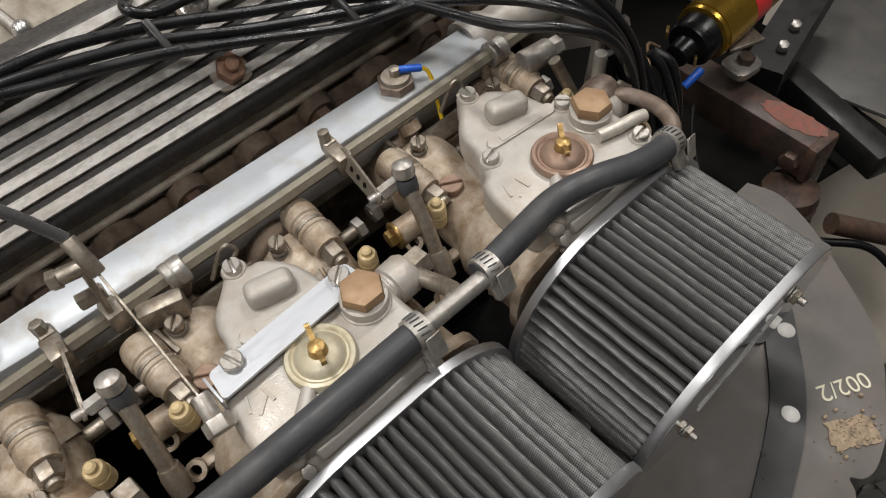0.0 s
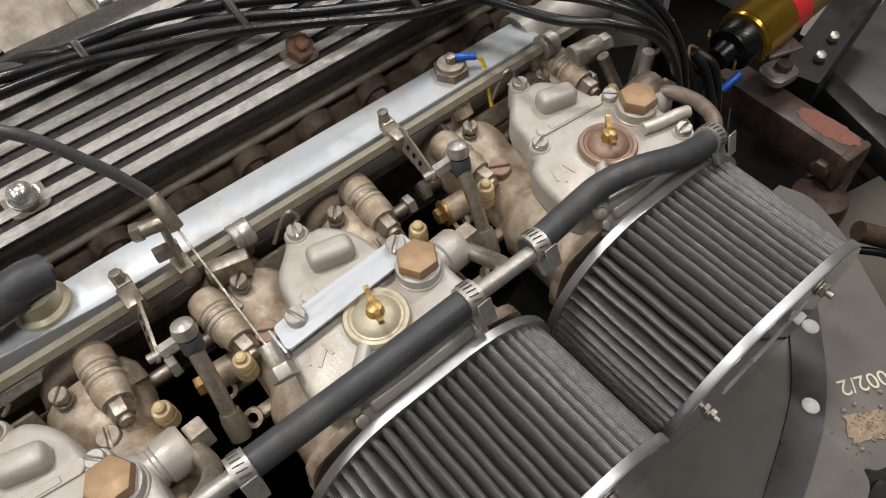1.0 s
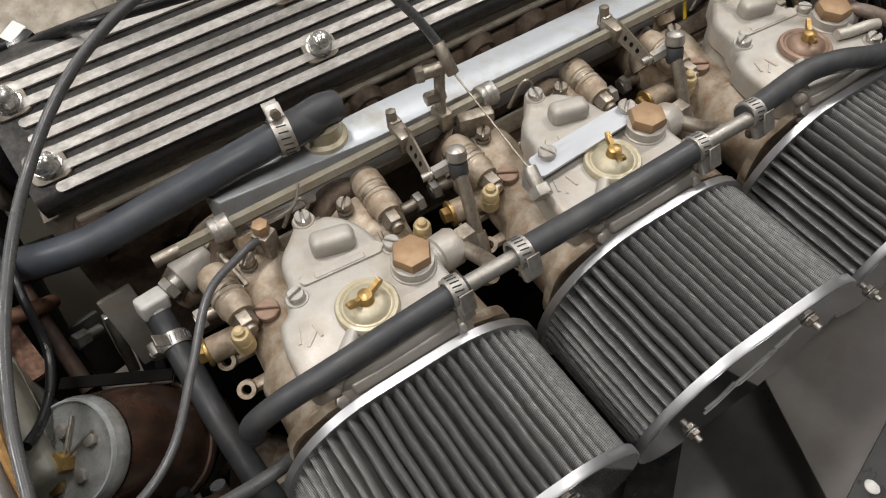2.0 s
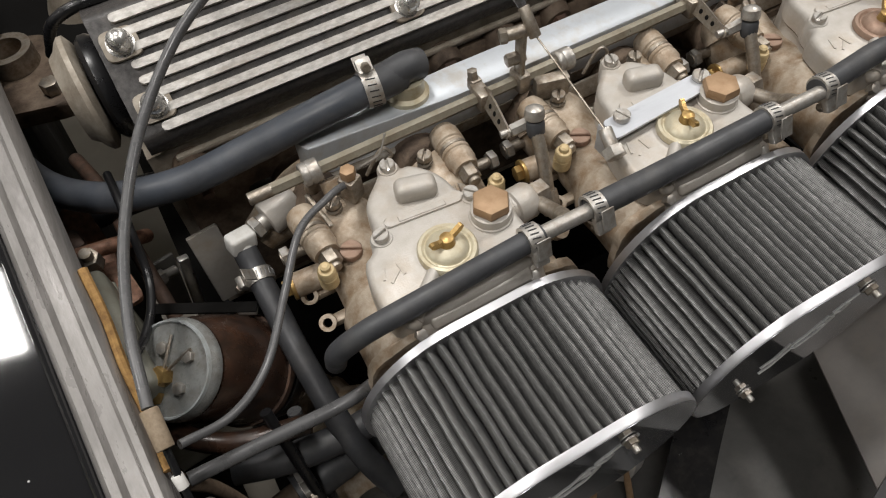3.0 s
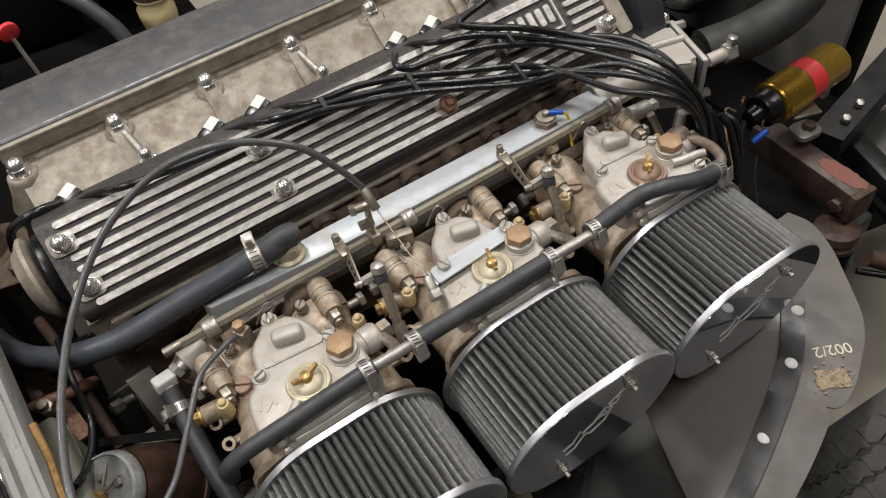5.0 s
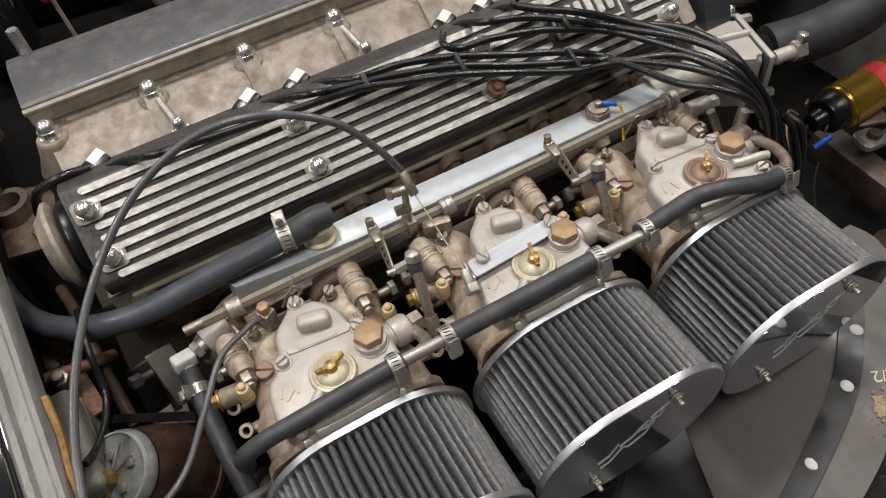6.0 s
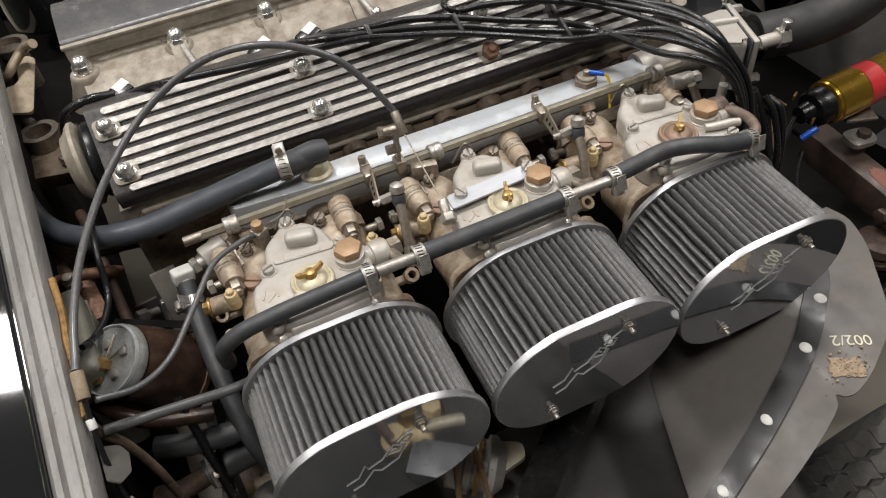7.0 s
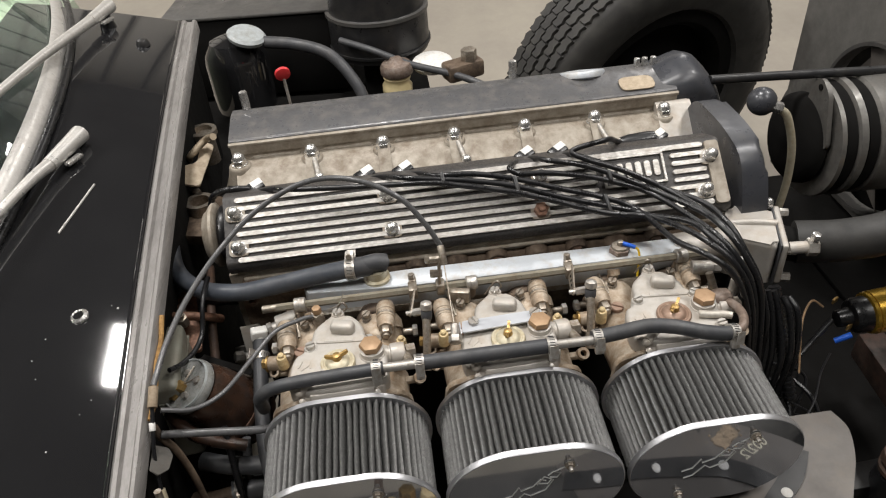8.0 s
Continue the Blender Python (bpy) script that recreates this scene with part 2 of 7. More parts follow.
dark_wall = surface("dark_room_surface", (0.10, 0.095, 0.09), (0.07, 0.066, 0.062), 0.6, 0.0, 0.4, 0.6, (0.15, 0.14, 0.13), 0.5, 0.4, 0.1, 0.003)
bottle = surface("yellowed_plastic", (0.62, 0.52, 0.30), (0.52, 0.42, 0.22), 0.4, 0.0, 0.02, 0.5, None, bump=0.0)


def glass_material():
    m = bpy.data.materials.new("tinted_glass")
    m.use_nodes = True
    b = m.node_tree.nodes["Principled BSDF"]
    b.inputs["Base Color"].default_value = (0.80, 0.92, 0.86, 1)
    b.inputs["Roughness"].default_value = 0.02
    b.inputs["Transmission Weight"].default_value = 1.0
    b.inputs["IOR"].default_value = 1.45
    return m


glass = glass_material()


def gauze_material():
    """Oiled cotton gauze under woven black wire: a fine weave over the pleats."""
    m = surface("filter_gauze", (0.205, 0.203, 0.199), (0.140, 0.139, 0.136), 0.42, 0.25, 0.006, 0.8, (0.34, 0.337, 0.33), 0.004, 0.5, 0.0)
    nt = m.node_tree
    bsdf = nt.nodes["Principled BSDF"]
    uv = nt.nodes.new("ShaderNodeTexCoord").outputs["UV"]
    heights = []
    for turn in (0.12, -1.35):
        mp = nt.nodes.new("ShaderNodeMapping")
        mp.inputs["Rotation"].default_value = (0, 0, turn)
        nt.links.new(uv, mp.inputs[0])
        w = nt.nodes.new("ShaderNodeTexWave")
        w.inputs["Scale"].default_value = 260.0
        w.inputs["Distortion"].default_value = 0.9
        nt.links.new(mp.outputs[0], w.inputs["Vector"])
        heights.append(w.outputs["Fac"])
    top = nt.nodes.new("ShaderNodeMath")
    top.operation = "MAXIMUM"
    nt.links.new(heights[0], top.inputs[0])
    nt.links.new(heights[1], top.inputs[1])
    old = bsdf.inputs["Base Color"].links[0].from_socket
    nt.links.new(mix_colour(nt, ramp(nt, top.outputs[0], 0.50, 1.0), (0.042, 0.042, 0.041), old), bsdf.inputs["Base Color"])
    b = node(nt, "ShaderNodeBump", Strength=0.30, Distance=0.0006)
    nt.links.new(top.outputs[0], b.inputs["Height"])
    nt.links.new(b.outputs[0], bsdf.inputs["Normal"])
    return m


mesh_black = gauze_material()


# ---- building kit ----
class Shape:
    """A mesh in the making, in world metres."""

    def __init__(self):
        self.bm = bmesh.new()

    def _place(self, verts, m):
        bmesh.ops.transform(self.bm, matrix=m, verts=verts)

    def box(self, c, size, rot=(0, 0, 0), bevel=0.0, seg=2):
        made = bmesh.ops.create_cube(self.bm, size=1.0)["verts"]
        bmesh.ops.scale(self.bm, vec=size, verts=made)
        if bevel:
            edges = list({e for v in made for e in v.link_edges})
            made = [v for v in bmesh.ops.bevel(self.bm, geom=edges, offset=bevel, segments=seg, profile=0.5, affect="EDGES")["verts"]]
        self._place(made, pose(*c, *rot))
        return self

    def lathe(self, a, b, profile, n=24, caps=True):
        """Rings of (radius, distance along a to b in metres) round the axis from a towards b."""
        a, b = Vector(a), Vector(b)
        turn = (b - a).to_track_quat("Z", "Y").to_matrix()
        rings = []
        for r, h in profile:
            rings.append([self.bm.verts.new(a + turn @ Vector((max(r, 1e-5) * math.cos(2 * math.pi * i / n), max(r, 1e-5) * math.sin(2 * math.pi * i / n), h))) for i in range(n)])
        for lower, upper in zip(rings, rings[1:]):
            for i in range(n):
                self.bm.faces.new((lower[i], lower[(i + 1) % n], upper[(i + 1) % n], upper[i]))
        if caps:
            self.bm.faces.new(rings[0][::-1])
            self.bm.faces.new(rings[-1])
        return self

    def cyl(self, a, b, r, r2=None, n=20, bevel=0.0):
        length = (Vector(b) - Vector(a)).length
        r2 = r if r2 is None else r2
        if bevel:
            k = min(bevel, length * 0.45, r * 0.6)
            return self.lathe(a, b, [(r - k, 0), (r - k * 0.3, k * 0.3), (r, k), (r2, length - k), (r2 - k * 0.3, length - k * 0.3), (r2 - k, length)], n)
        return self.lathe(a, b, [(r, 0), (r2, length)], n)

    def hexagon(self, a, b, r, k=0.0012):
        return self.cyl(a, b, r, n=6, bevel=min(k, r * 0.15))

    def dome(self, c, r, n=20, axis=(0, 0, 1), tall=1.0):
        c, axis = Vector(c), Vector(axis).normalized()
        profile = [(r * math.cos(t), r * tall * math.sin(t)) for t in [i * math.pi / 2 / 7 for i in range(7)]] + [(r * 0.02, r * tall)]
        return self.lathe(c, c + axis, profile, n)

    def ball(self, c, r, n=14):
        c = Vector(c)
        profile = [(r * math.cos(t), r * math.sin(t) + r) for t in [-math.pi / 2 * 0.97 + i * math.pi * 0.97 / 10 for i in range(11)]]
        return self.lathe(c - Vector((0, 0, r)), c, profile, n)

    def tube(self, points, r, n=10, steps=6, end=None):
        """A round tube through the points, smoothly bent. end: its radius at the far end."""
        p = [Vector(q) for q in points]
        if len(p) > 2 and steps > 1:
            ext = [p[0] * 2 - p[1]] + p + [p[-1] * 2 - p[-2]]
            line = []
            for i in range(1, len(ext) - 2):
                for k in range(steps):
                    t = k / steps
                    a, b, c, d = ext[i - 1:i + 3]
                    line.append(0.5 * ((2 * b) + (c - a) * t + (2 * a - 5 * b + 4 * c - d) * t * t + (3 * b - a - 3 * c + d) * t ** 3))
            line.append(p[-1])
        else:
            line = p
        side = None
        rings = []
        for i, q in enumerate(line):
            way = (line[min(i + 1, len(line) - 1)] - line[max(i - 1, 0)]).normalized()
            side = way.orthogonal().normalized() if side is None else (side - way * side.dot(way)).normalized()
            up = way.cross(side)
            rr = r if end is None else r + (end - r) * i / (len(line) - 1)
            rings.append([self.bm.verts.new(q + rr * (math.cos(2 * math.pi * j / n) * side + math.sin(2 * math.pi * j / n) * up)) for j in range(n)])
        for lower, upper in zip(rings, rings[1:]):
            for j in range(n):
                self.bm.faces.new((lower[j], lower[(j + 1) % n], upper[(j + 1) % n], upper[j]))
        self.bm.faces.new(rings[0][::-1])
        self.bm.faces.new(rings[-1])
        return self

    def prism(self, outline, z0, z1, m=None, bevel=0.0, seg=2, taper=1.0):
        """A slab of that outline (x, y) between two heights, its upper edge rounded, placed by m."""
        m = m or Matrix()
        cx = sum(q[0] for q in outline) / len(outline)
        cy = sum(q[1] for q in outline) / len(outline)
        low = [self.bm.verts.new((x, y, z0)) for x, y in outline]
        high = [self.bm.verts.new((cx + (x - cx) * taper, cy + (y - cy) * taper, z1)) for x, y in outline]
        n = len(outline)
        self.bm.faces.new(low[::-1])
        cap = self.bm.faces.new(high)
        sides = [self.bm.faces.new((low[i], low[(i + 1) % n], high[(i + 1) % n], high[i])) for i in range(n)]
        verts = low + high
        if bevel:
            made = bmesh.ops.bevel(self.bm, geom=list(cap.edges), offset=bevel, segments=seg, profile=0.5, affect="EDGES")
            verts = list({v for v in low + made["verts"] if v.is_valid} | {v for v in high if v.is_valid})
        self._place(verts, m)
        return self

    def pillow(self, outline, z0, z1, r, m=None, n=5):
        """A slab of that outline whose upper edge is rolled over with radius r."""
        m = m or Matrix()
        k = len(outline)
        p = [Vector(q) for q in outline]
        area = sum(p[i].x * p[(i + 1) % k].y - p[(i + 1) % k].x * p[i].y for i in range(k))
        turn = 1.0 if area > 0 else -1.0
        inward = []
        for i in range(k):
            a = (p[(i + 1) % k] - p[i - 1]).normalized()
            inward.append(Vector((-a.y, a.x)) * turn)
        rings = []
        for off, z in [(0.0, z0)] + [(r * (1 - math.cos(t)), z1 - r + r * math.sin(t)) for t in [j * math.pi / 2 / n for j in range(n + 1)]]:
            rings.append([self.bm.verts.new(m @ Vector((p[i].x + inward[i].x * off, p[i].y + inward[i].y * off, z))) for i in range(k)])
        for low, high in zip(rings, rings[1:]):
            for i in range(k):
                j = (i + 1) % k
                self.bm.faces.new((low[i], low[j], high[j], high[i]))
        self.bm.faces.new(rings[0][::-1])
        self.bm.faces.new(rings[-1])
        return self

    def ring(self, c, axis, r_out, r_in, thick, n=20):
        c, axis = Vector(c), Vector(axis).normalized()
        turn = axis.to_track_quat("Z", "Y").to_matrix()
        rows = []
        for r, h in ((r_in, -thick / 2), (r_out, -thick / 2), (r_out, thick / 2), (r_in, thick / 2)):
            rows.append([self.bm.verts.new(c + turn @ Vector((r * math.cos(2 * math.pi * i / n), r * math.sin(2 * math.pi * i / n), h))) for i in range(n)])
        for k in range(4):
            for i in range(n):
                self.bm.faces.new((rows[k][i], rows[k][(i + 1) % n], rows[(k + 1) % 4][(i + 1) % n], rows[(k + 1) % 4][i]))
        return self

    def coil(self, a, b, r, wire, turns, n=6):
        a, b = Vector(a), Vector(b)
        turn = (b - a).to_track_quat("Z", "Y").to_matrix()
        length = (b - a).length
        pts = [a + turn @ Vector((r * math.cos(2 * math.pi * k / 10), r * math.sin(2 * math.pi * k / 10), length * k / (10 * turns))) for k in range(10 * turns + 1)]
        return self.tube(pts, wire, n, 1)

    def sheet(self, f, us, vs, thick=0.0015):
        """A thin sheet over a grid of values, f giving each point, with a thickness straight down."""
        top = [[self.bm.verts.new(f(u, v)) for v in vs] for u in us]
        low = [[self.bm.verts.new(Vector(f(u, v)) - Vector((0, 0, thick))) for v in vs] for u in us]
        for grid, flip in ((top, False), (low, True)):
            for i in range(len(us) - 1):
                for j in range(len(vs) - 1):
                    q = (grid[i][j], grid[i + 1][j], grid[i + 1][j + 1], grid[i][j + 1])
                    self.bm.faces.new(q[::-1] if flip else q)
        rim = [(i, 0) for i in range(len(us))] + [(len(us) - 1, j) for j in range(1, len(vs))] + [(i, len(vs) - 1) for i in range(len(us) - 2, -1, -1)] + [(0, j) for j in range(len(vs) - 2, 0, -1)]
        for (i, j), (k, l) in zip(rim, rim[1:] + rim[:1]):
            self.bm.faces.new((top[k][l], top[i][j], low[i][j], low[k][l]))
        return self


ORIGIN = {}


def thing(name, at, label, category, group="", kind="", level=False):
    """A top-level thing at its base, in the engine's axes, or in the room's if level."""
    ob = new(name)
    ob.empty_display_size = 0.02
    ob.matrix_world = Matrix.Translation(at) if level else LEANED @ Matrix.Translation(at)
    ORIGIN[ob.name] = Vector(at)
    return tagged(ob, label, category, group, kind)


def part(name, shape, material, parent, label=""):
    """One mesh under a thing or under a part; the shape is in world metres."""
    top = parent
    while top.parent:
        top = top.parent
    bmesh.ops.translate(shape.bm, vec=-ORIGIN[top.name], verts=shape.bm.verts)
    bmesh.ops.recalc_face_normals(shape.bm, faces=shape.bm.faces)
    mesh = bpy.data.meshes.new(name)
    shape.bm.to_mesh(mesh)
    shape.bm.free()
    mesh.materials.append(material)
    mesh.polygons.foreach_set("use_smooth", [True] * len(mesh.polygons))
    mesh.set_sharp_from_angle(angle=radians(38))
    ob = new(name, mesh)
    ob.parent = parent
    return tagged(ob, label)


def single(name, shape, material, at, label, category, group="", kind="", level=False):
    """A thing that is one mesh."""
    bmesh.ops.translate(shape.bm, vec=-Vector(at), verts=shape.bm.verts)
    bmesh.ops.recalc_face_normals(shape.bm, faces=shape.bm.faces)
    mesh = bpy.data.meshes.new(name)
    shape.bm.to_mesh(mesh)
    shape.bm.free()
    mesh.materials.append(material)
    mesh.polygons.foreach_set("use_smooth", [True] * len(mesh.polygons))
    mesh.set_sharp_from_angle(angle=radians(38))
    ob = new(name, mesh)
    ob.matrix_world = Matrix.Translation(at) if level else LEANED @ Matrix.Translation(at)
    return tagged(ob, label, category, group, kind)


def rounded(points, r=0.006, n=4):
    """An outline with its corners rounded."""
    out = []
    p = [Vector(q) for q in points]
    for i, b in enumerate(p):
        a, c = p[i - 1], p[(i + 1) % len(p)]
        u, v = (a - b), (c - b)
        k = min(r, u.length * 0.45, v.length * 0.45)
        s, e = b + u.normalized() * k, b + v.normalized() * k
        for j in range(n + 1):
            t = j / n
            q = s * (1 - t) ** 2 + b * 2 * t * (1 - t) + e * t * t
            out.append((q.x, q.y))
    return out


def softened(points, times=3):
    """An outline with its corners cut again and again until it flows."""
    p = [Vector(q) for q in points]
    for _ in range(times):
        p = [q for i in range(len(p)) for q in (p[i].lerp(p[(i + 1) % len(p)], 0.25), p[i].lerp(p[(i + 1) % len(p)], 0.75))]
    return [(q.x, q.y) for q in p]


def stadium(w, h, n=14):
    """A stadium outline, w wide and h high."""
    r, k = h / 2, (w - h) / 2
    pts = [(k + r * math.cos(t), r * math.sin(t)) for t in [-math.pi / 2 + i * math.pi / n for i in range(n + 1)]]
    return pts + [(-x, -y) for x, y in pts]


def slotted_screw(parent, c, r=0.0055, h=0.004, material=None, name="screw", turn=0.4, label=""):
    s = Shape()
    x, y, z = c
    s.cyl((x, y, z), (x, y, z + h * 0.6), r, bevel=0.0008, n=16)
    d = Vector((math.cos(turn), math.sin(turn), 0))
    side = Vector((-d.y, d.x, 0))
    for k in (-1, 1):
        half = [(r * math.cos(t), r * math.sin(t)) for t in [math.asin(0.14) + i * (math.pi - 2 * math.asin(0.14)) / 10 for i in range(11)]]
        rot = Matrix(((d.x, side.x * k, 0, x), (d.y, side.y * k, 0, y), (0, 0, 1, z), (0, 0, 0, 1)))
        s.prism([(px, py) for px, py in half], h * 0.6, h, rot, 0.0006, 1)
    return part(name, s, material or steel, parent, label)


def hose_clamp(name, a, way, r, parent=None, label="worm-drive steel hose clamp", screw_dir=(0, -0.4, -0.9), group="hose clamps", wide=0.011):
    """A band with a screw housing round a hose at a, the hose running along way."""
    a, way = Vector(a), Vector(way).normalized()
    t = thing(name, a, label, "hose clamp", group)
    band = part("band", Shape().ring(a, way, r + 0.0016, r - 0.0006, wide, 28), steel, t)
    out = Vector(screw_dir)
    out = (out - way * out.dot(way)).normalized()
    over = way.cross(out)
    # black strokes laid on the band stand for the shaded slots
    for k in range(16):
        ang = radians(48 + 17.6 * k)
        d = out * math.cos(ang) + over * math.sin(ang)
        e = way.cross(d)
        c = a + d * (r + 0.0017)
        part("slot", Shape().tube([c - way * wide * 0.28 - e * 0.0005, c + way * wide * 0.28 + e * 0.0005], 0.0005, 4, 1), satin_black, band, "black stroke for the shade in a worm-drive slot")
    d = Vector(screw_dir)
    d = (d - way * d.dot(way)).normalized()
    tang = way.cross(d)
    h = a + d * (r + 0.005)
    turn = Matrix((way, tang, d)).transposed().to_euler()
    deg = tuple(math.degrees(k) for k in turn)
    part("housing", Shape().box(h - d * 0.0012, (wide * 0.95, 0.013, 0.006), deg, 0.0012), steel, t)
    part("screw", Shape().hexagon(h + tang * 0.005, h + tang * 0.0105, 0.0040).cyl(h + tang * 0.0095, h + tang * 0.0115, 0.0028, n=12), dull_steel, t)
    part("band_tail", Shape().box(a + d * (r + 0.0012) - tang * 0.013, (wide * 0.9, 0.016, 0.0012), (deg[0] + 14, deg[1], deg[2]), 0.0003, 1), steel, t)
    return t


# ---- workshop ----
def slab(name, c, size, material, label):
    return single(name, Shape().box(c, size), material, c, label, name.split("_")[0], kind="structure", level=True)


slab("ground", (0, 0, -0.05), (60, 60, 0.1), concrete, "worn beige concrete workshop floor with stains")
slab("wall_north", (0.3, 5.1, 1.5), (9.4, 0.2, 3.0), panel_white, "off-white panelled workshop wall with dark joints")
# unseen wall, kept dark so the polished plates reflect little light
slab("wall_south", (0.3, -3.6, 1.5), (9.4, 0.2, 3.0), dark_wall, "dark unseen wall behind the camera")
slab("wall_west", (-4.3, 0.75, 1.5), (0.2, 8.5, 3.0), plaster, "plain off-white plastered workshop wall")
slab("wall_east", (4.9, 0.75, 1.5), (0.2, 8.5, 3.0), plaster, "plain off-white plastered workshop wall")
for k in range(24):
    slab("panel_trim", (-4.2 + k * 0.38, 4.985, 1.5), (0.03, 0.03, 2.9), dark_wall, "upright joint strip of the wall panels")
slab("wall_rail", (0.3, 4.975, 0.95), (9.2, 0.05, 0.12), dark_wall, "dark rail along the wall panels")
slab("ceiling", (0.3, 0.75, 3.1), (9.6, 9.0, 0.2), dark_wall, "plain dark workshop ceiling")

# ---- intake cam cover ----
SLOPE = radians(39)
CC, CS = math.cos(SLOPE), math.sin(SLOPE)
COVER = Vector((0, 0.2215, 0.844))
NUT_ROWS = (-0.0255, 0.0245)


def on_cover(x, v, n):
    return Vector((x, COVER.y + v * CC - n * CS, COVER.z + v * CS + n * CC))


def cover_frame(x, v, n):
    """x along the engine, y up the slope, z out of the cover."""
    o = on_cover(x, v, n)
    return Matrix(((1, 0, 0, o.x), (0, CC, -CS, o.y), (0, CS, CC, o.z), (0, 0, 0, 1)))


def along(x):
    """An outline in (v, n) of the cover, drawn out along the engine from x."""
    return Matrix(((0, 0, 1, x), (CC, -CS, 0, COVER.y), (CS, CC, 0, COVER.z), (0, 0, 0, 1)))


def acorn_nut(parent, c, axis, material=None, r=0.0096, name="dome_nut", label="chromed dome nut"):
    c, axis = Vector(c), Vector(axis).normalized()
    s = Shape()
    s.lathe(c - axis * 0.012, c, [(r * 1.25, 0), (r * 1.25, 0.002), (r * 1.08, 0.0025), (r * 1.08, 0.008)], 20)
    s.lathe(c - axis * 0.004, c, [(r * 1.05, 0), (r * 1.05, 0.004)] + [(r * math.cos(t) * 1.0, 0.004 + r * 0.95 * math.sin(t)) for t in (0.1, 0.4, 0.7, 1.0, 1.3, 1.5)], 20)
    return part(name, s, material or chrome, parent, label)


cover = thing("intake_cam_cover", (0, 0.22, 0.76), "ribbed black cam cover with bare alloy ribs and dome nuts", "cam cover")
body_outline = [(-0.0555, -0.0335), (0.078, -0.056), (0.056, -0.016), (0.050, -0.0108), (-0.046, -0.0108), (-0.051, -0.016)]
part("cover_body", Shape().prism(rounded(body_outline, 0.004, 3), 0, 0.715, along(-0.355)), cover_black, cover)
n_ribs = 8
for i in range(n_ribs):
    v = -0.0425 + i * 0.0863 / (n_ribs - 1)
    cuts = [-0.338, 0.335]
    if 3 <= i <= 6:
        cuts = [-0.338, 0.175]
        part("rib", Shape().prism(rounded([(0.285, v - 0.0031), (0.335, v - 0.0031), (0.335, v + 0.0031), (0.285, v + 0.0031)], 0.003), -0.0135, -0.0068, cover_frame(0, 0, 0), 0.0006, 1), rib_alloy, cover)
    half = 0.0031 if 0 < i < n_ribs - 1 else 0.0035
    part("rib", Shape().prism(rounded([(cuts[0], v - half), (cuts[1], v - half), (cuts[1], v + half), (cuts[0], v + half)], 0.003), -0.0135, -0.0068, cover_frame(0, 0, 0), 0.0006, 1), rib_alloy, cover)
badge = Shape()
for x, v, sx, sv in ((0.23, 0.0385, 0.09, 0.003), (0.23, -0.0035, 0.09, 0.003), (0.1865, 0.0175, 0.003, 0.042), (0.2735, 0.0175, 0.003, 0.042)):
    badge.prism([(x - sx / 2, v - sv / 2), (x + sx / 2, v - sv / 2), (x + sx / 2, v + sv / 2), (x - sx / 2, v + sv / 2)], -0.0135, -0.0068, cover_frame(0, 0, 0))
for k in range(6):
    x = 0.197 + k * 0.0132
    badge.prism(rounded([(x - 0.0042, 0.006), (x + 0.0042, 0.006), (x + 0.0042, 0.029), (x - 0.0042, 0.029)], 0.003), -0.0135, -0.0072, cover_frame(0, 0, 0))
part("badge", badge, rib_alloy, cover, "raised alloy name frame with plain bars")
for row, xs in ((NUT_ROWS[0], (-0.336, -0.123, 0.087, 0.325)), (NUT_ROWS[1], (-0.338, -0.125, 0.095, 0.342))):
    for x in xs:
        rusty = row < 0 and x == 0.087
        part("nut_pad", Shape().prism(rounded([(x - 0.0135, row - 0.0115), (x + 0.0135, row - 0.0115), (x + 0.0135, row + 0.0115), (x - 0.0135, row + 0.0115)], 0.006), -0.0135, -0.0070, cover_frame(0, 0, 0), 0.0006, 1), cast_head, cover)
        if rusty:
            part("rusty_nut", Shape().hexagon(on_cover(x, row, -0.007), on_cover(x, row, 0.004), 0.0105).cyl(on_cover(x, row, 0.003), on_cover(x, row, 0.010), 0.0050, n=12, bevel=0.001), rusty_nut, cover, "rusty plain nut on its stud")
            continue
        acorn_nut(cover, on_cover(x, row, 0.0030), (0, -CS, CC), chrome, 0.0084)
part("front_pad", Shape().prism(rounded([(0.338, -0.046), (0.358, -0.046), (0.358, 0.048), (0.338, 0.048)], 0.004), -0.014, -0.0068, cover_frame(0, 0, 0), 0.001, 1), cast_head, cover)

end_plate = thing("cam_end_housing", (-0.385, 0.25, 0.76), "round alloy cam end housing with a dark rubber ring", "engine part")
c0 = on_cover(0, 0.006, -0.052) + Vector((0, 0.014, -0.004))
part("housing", Shape().lathe((-0.372, c0.y, c0.z), (-0.395, c0.y, c0.z), [(0.040, 0), (0.047, 0.004), (0.047, 0.008), (0.044, 0.011), (0.038, 0.015), (0.034, 0.020)], 40), cast_head, end_plate)
part("seal_ring", Shape().lathe((-0.356, c0.y, c0.z), (-0.372, c0.y, c0.z), [(0.040, 0), (0.043, 0.004), (0.043, 0.010), (0.039, 0.014)], 40), lead_rubber, end_plate)

# ---- exhaust cam cover ----
EX_Y, EX_Z = 0.42, 0.843
exhaust = thing("exhaust_cam_cover", (0, 0.47, 0.80), "long alloy cam cover with a dark polished top and dome nuts", "cam cover")


def yz(x):
    """An outline in (y, z) drawn out along the engine from x."""
    return Matrix(((0, 0, 1, x), (1, 0, 0, 0), (0, 1, 0, 0), (0, 0, 0, 1)))


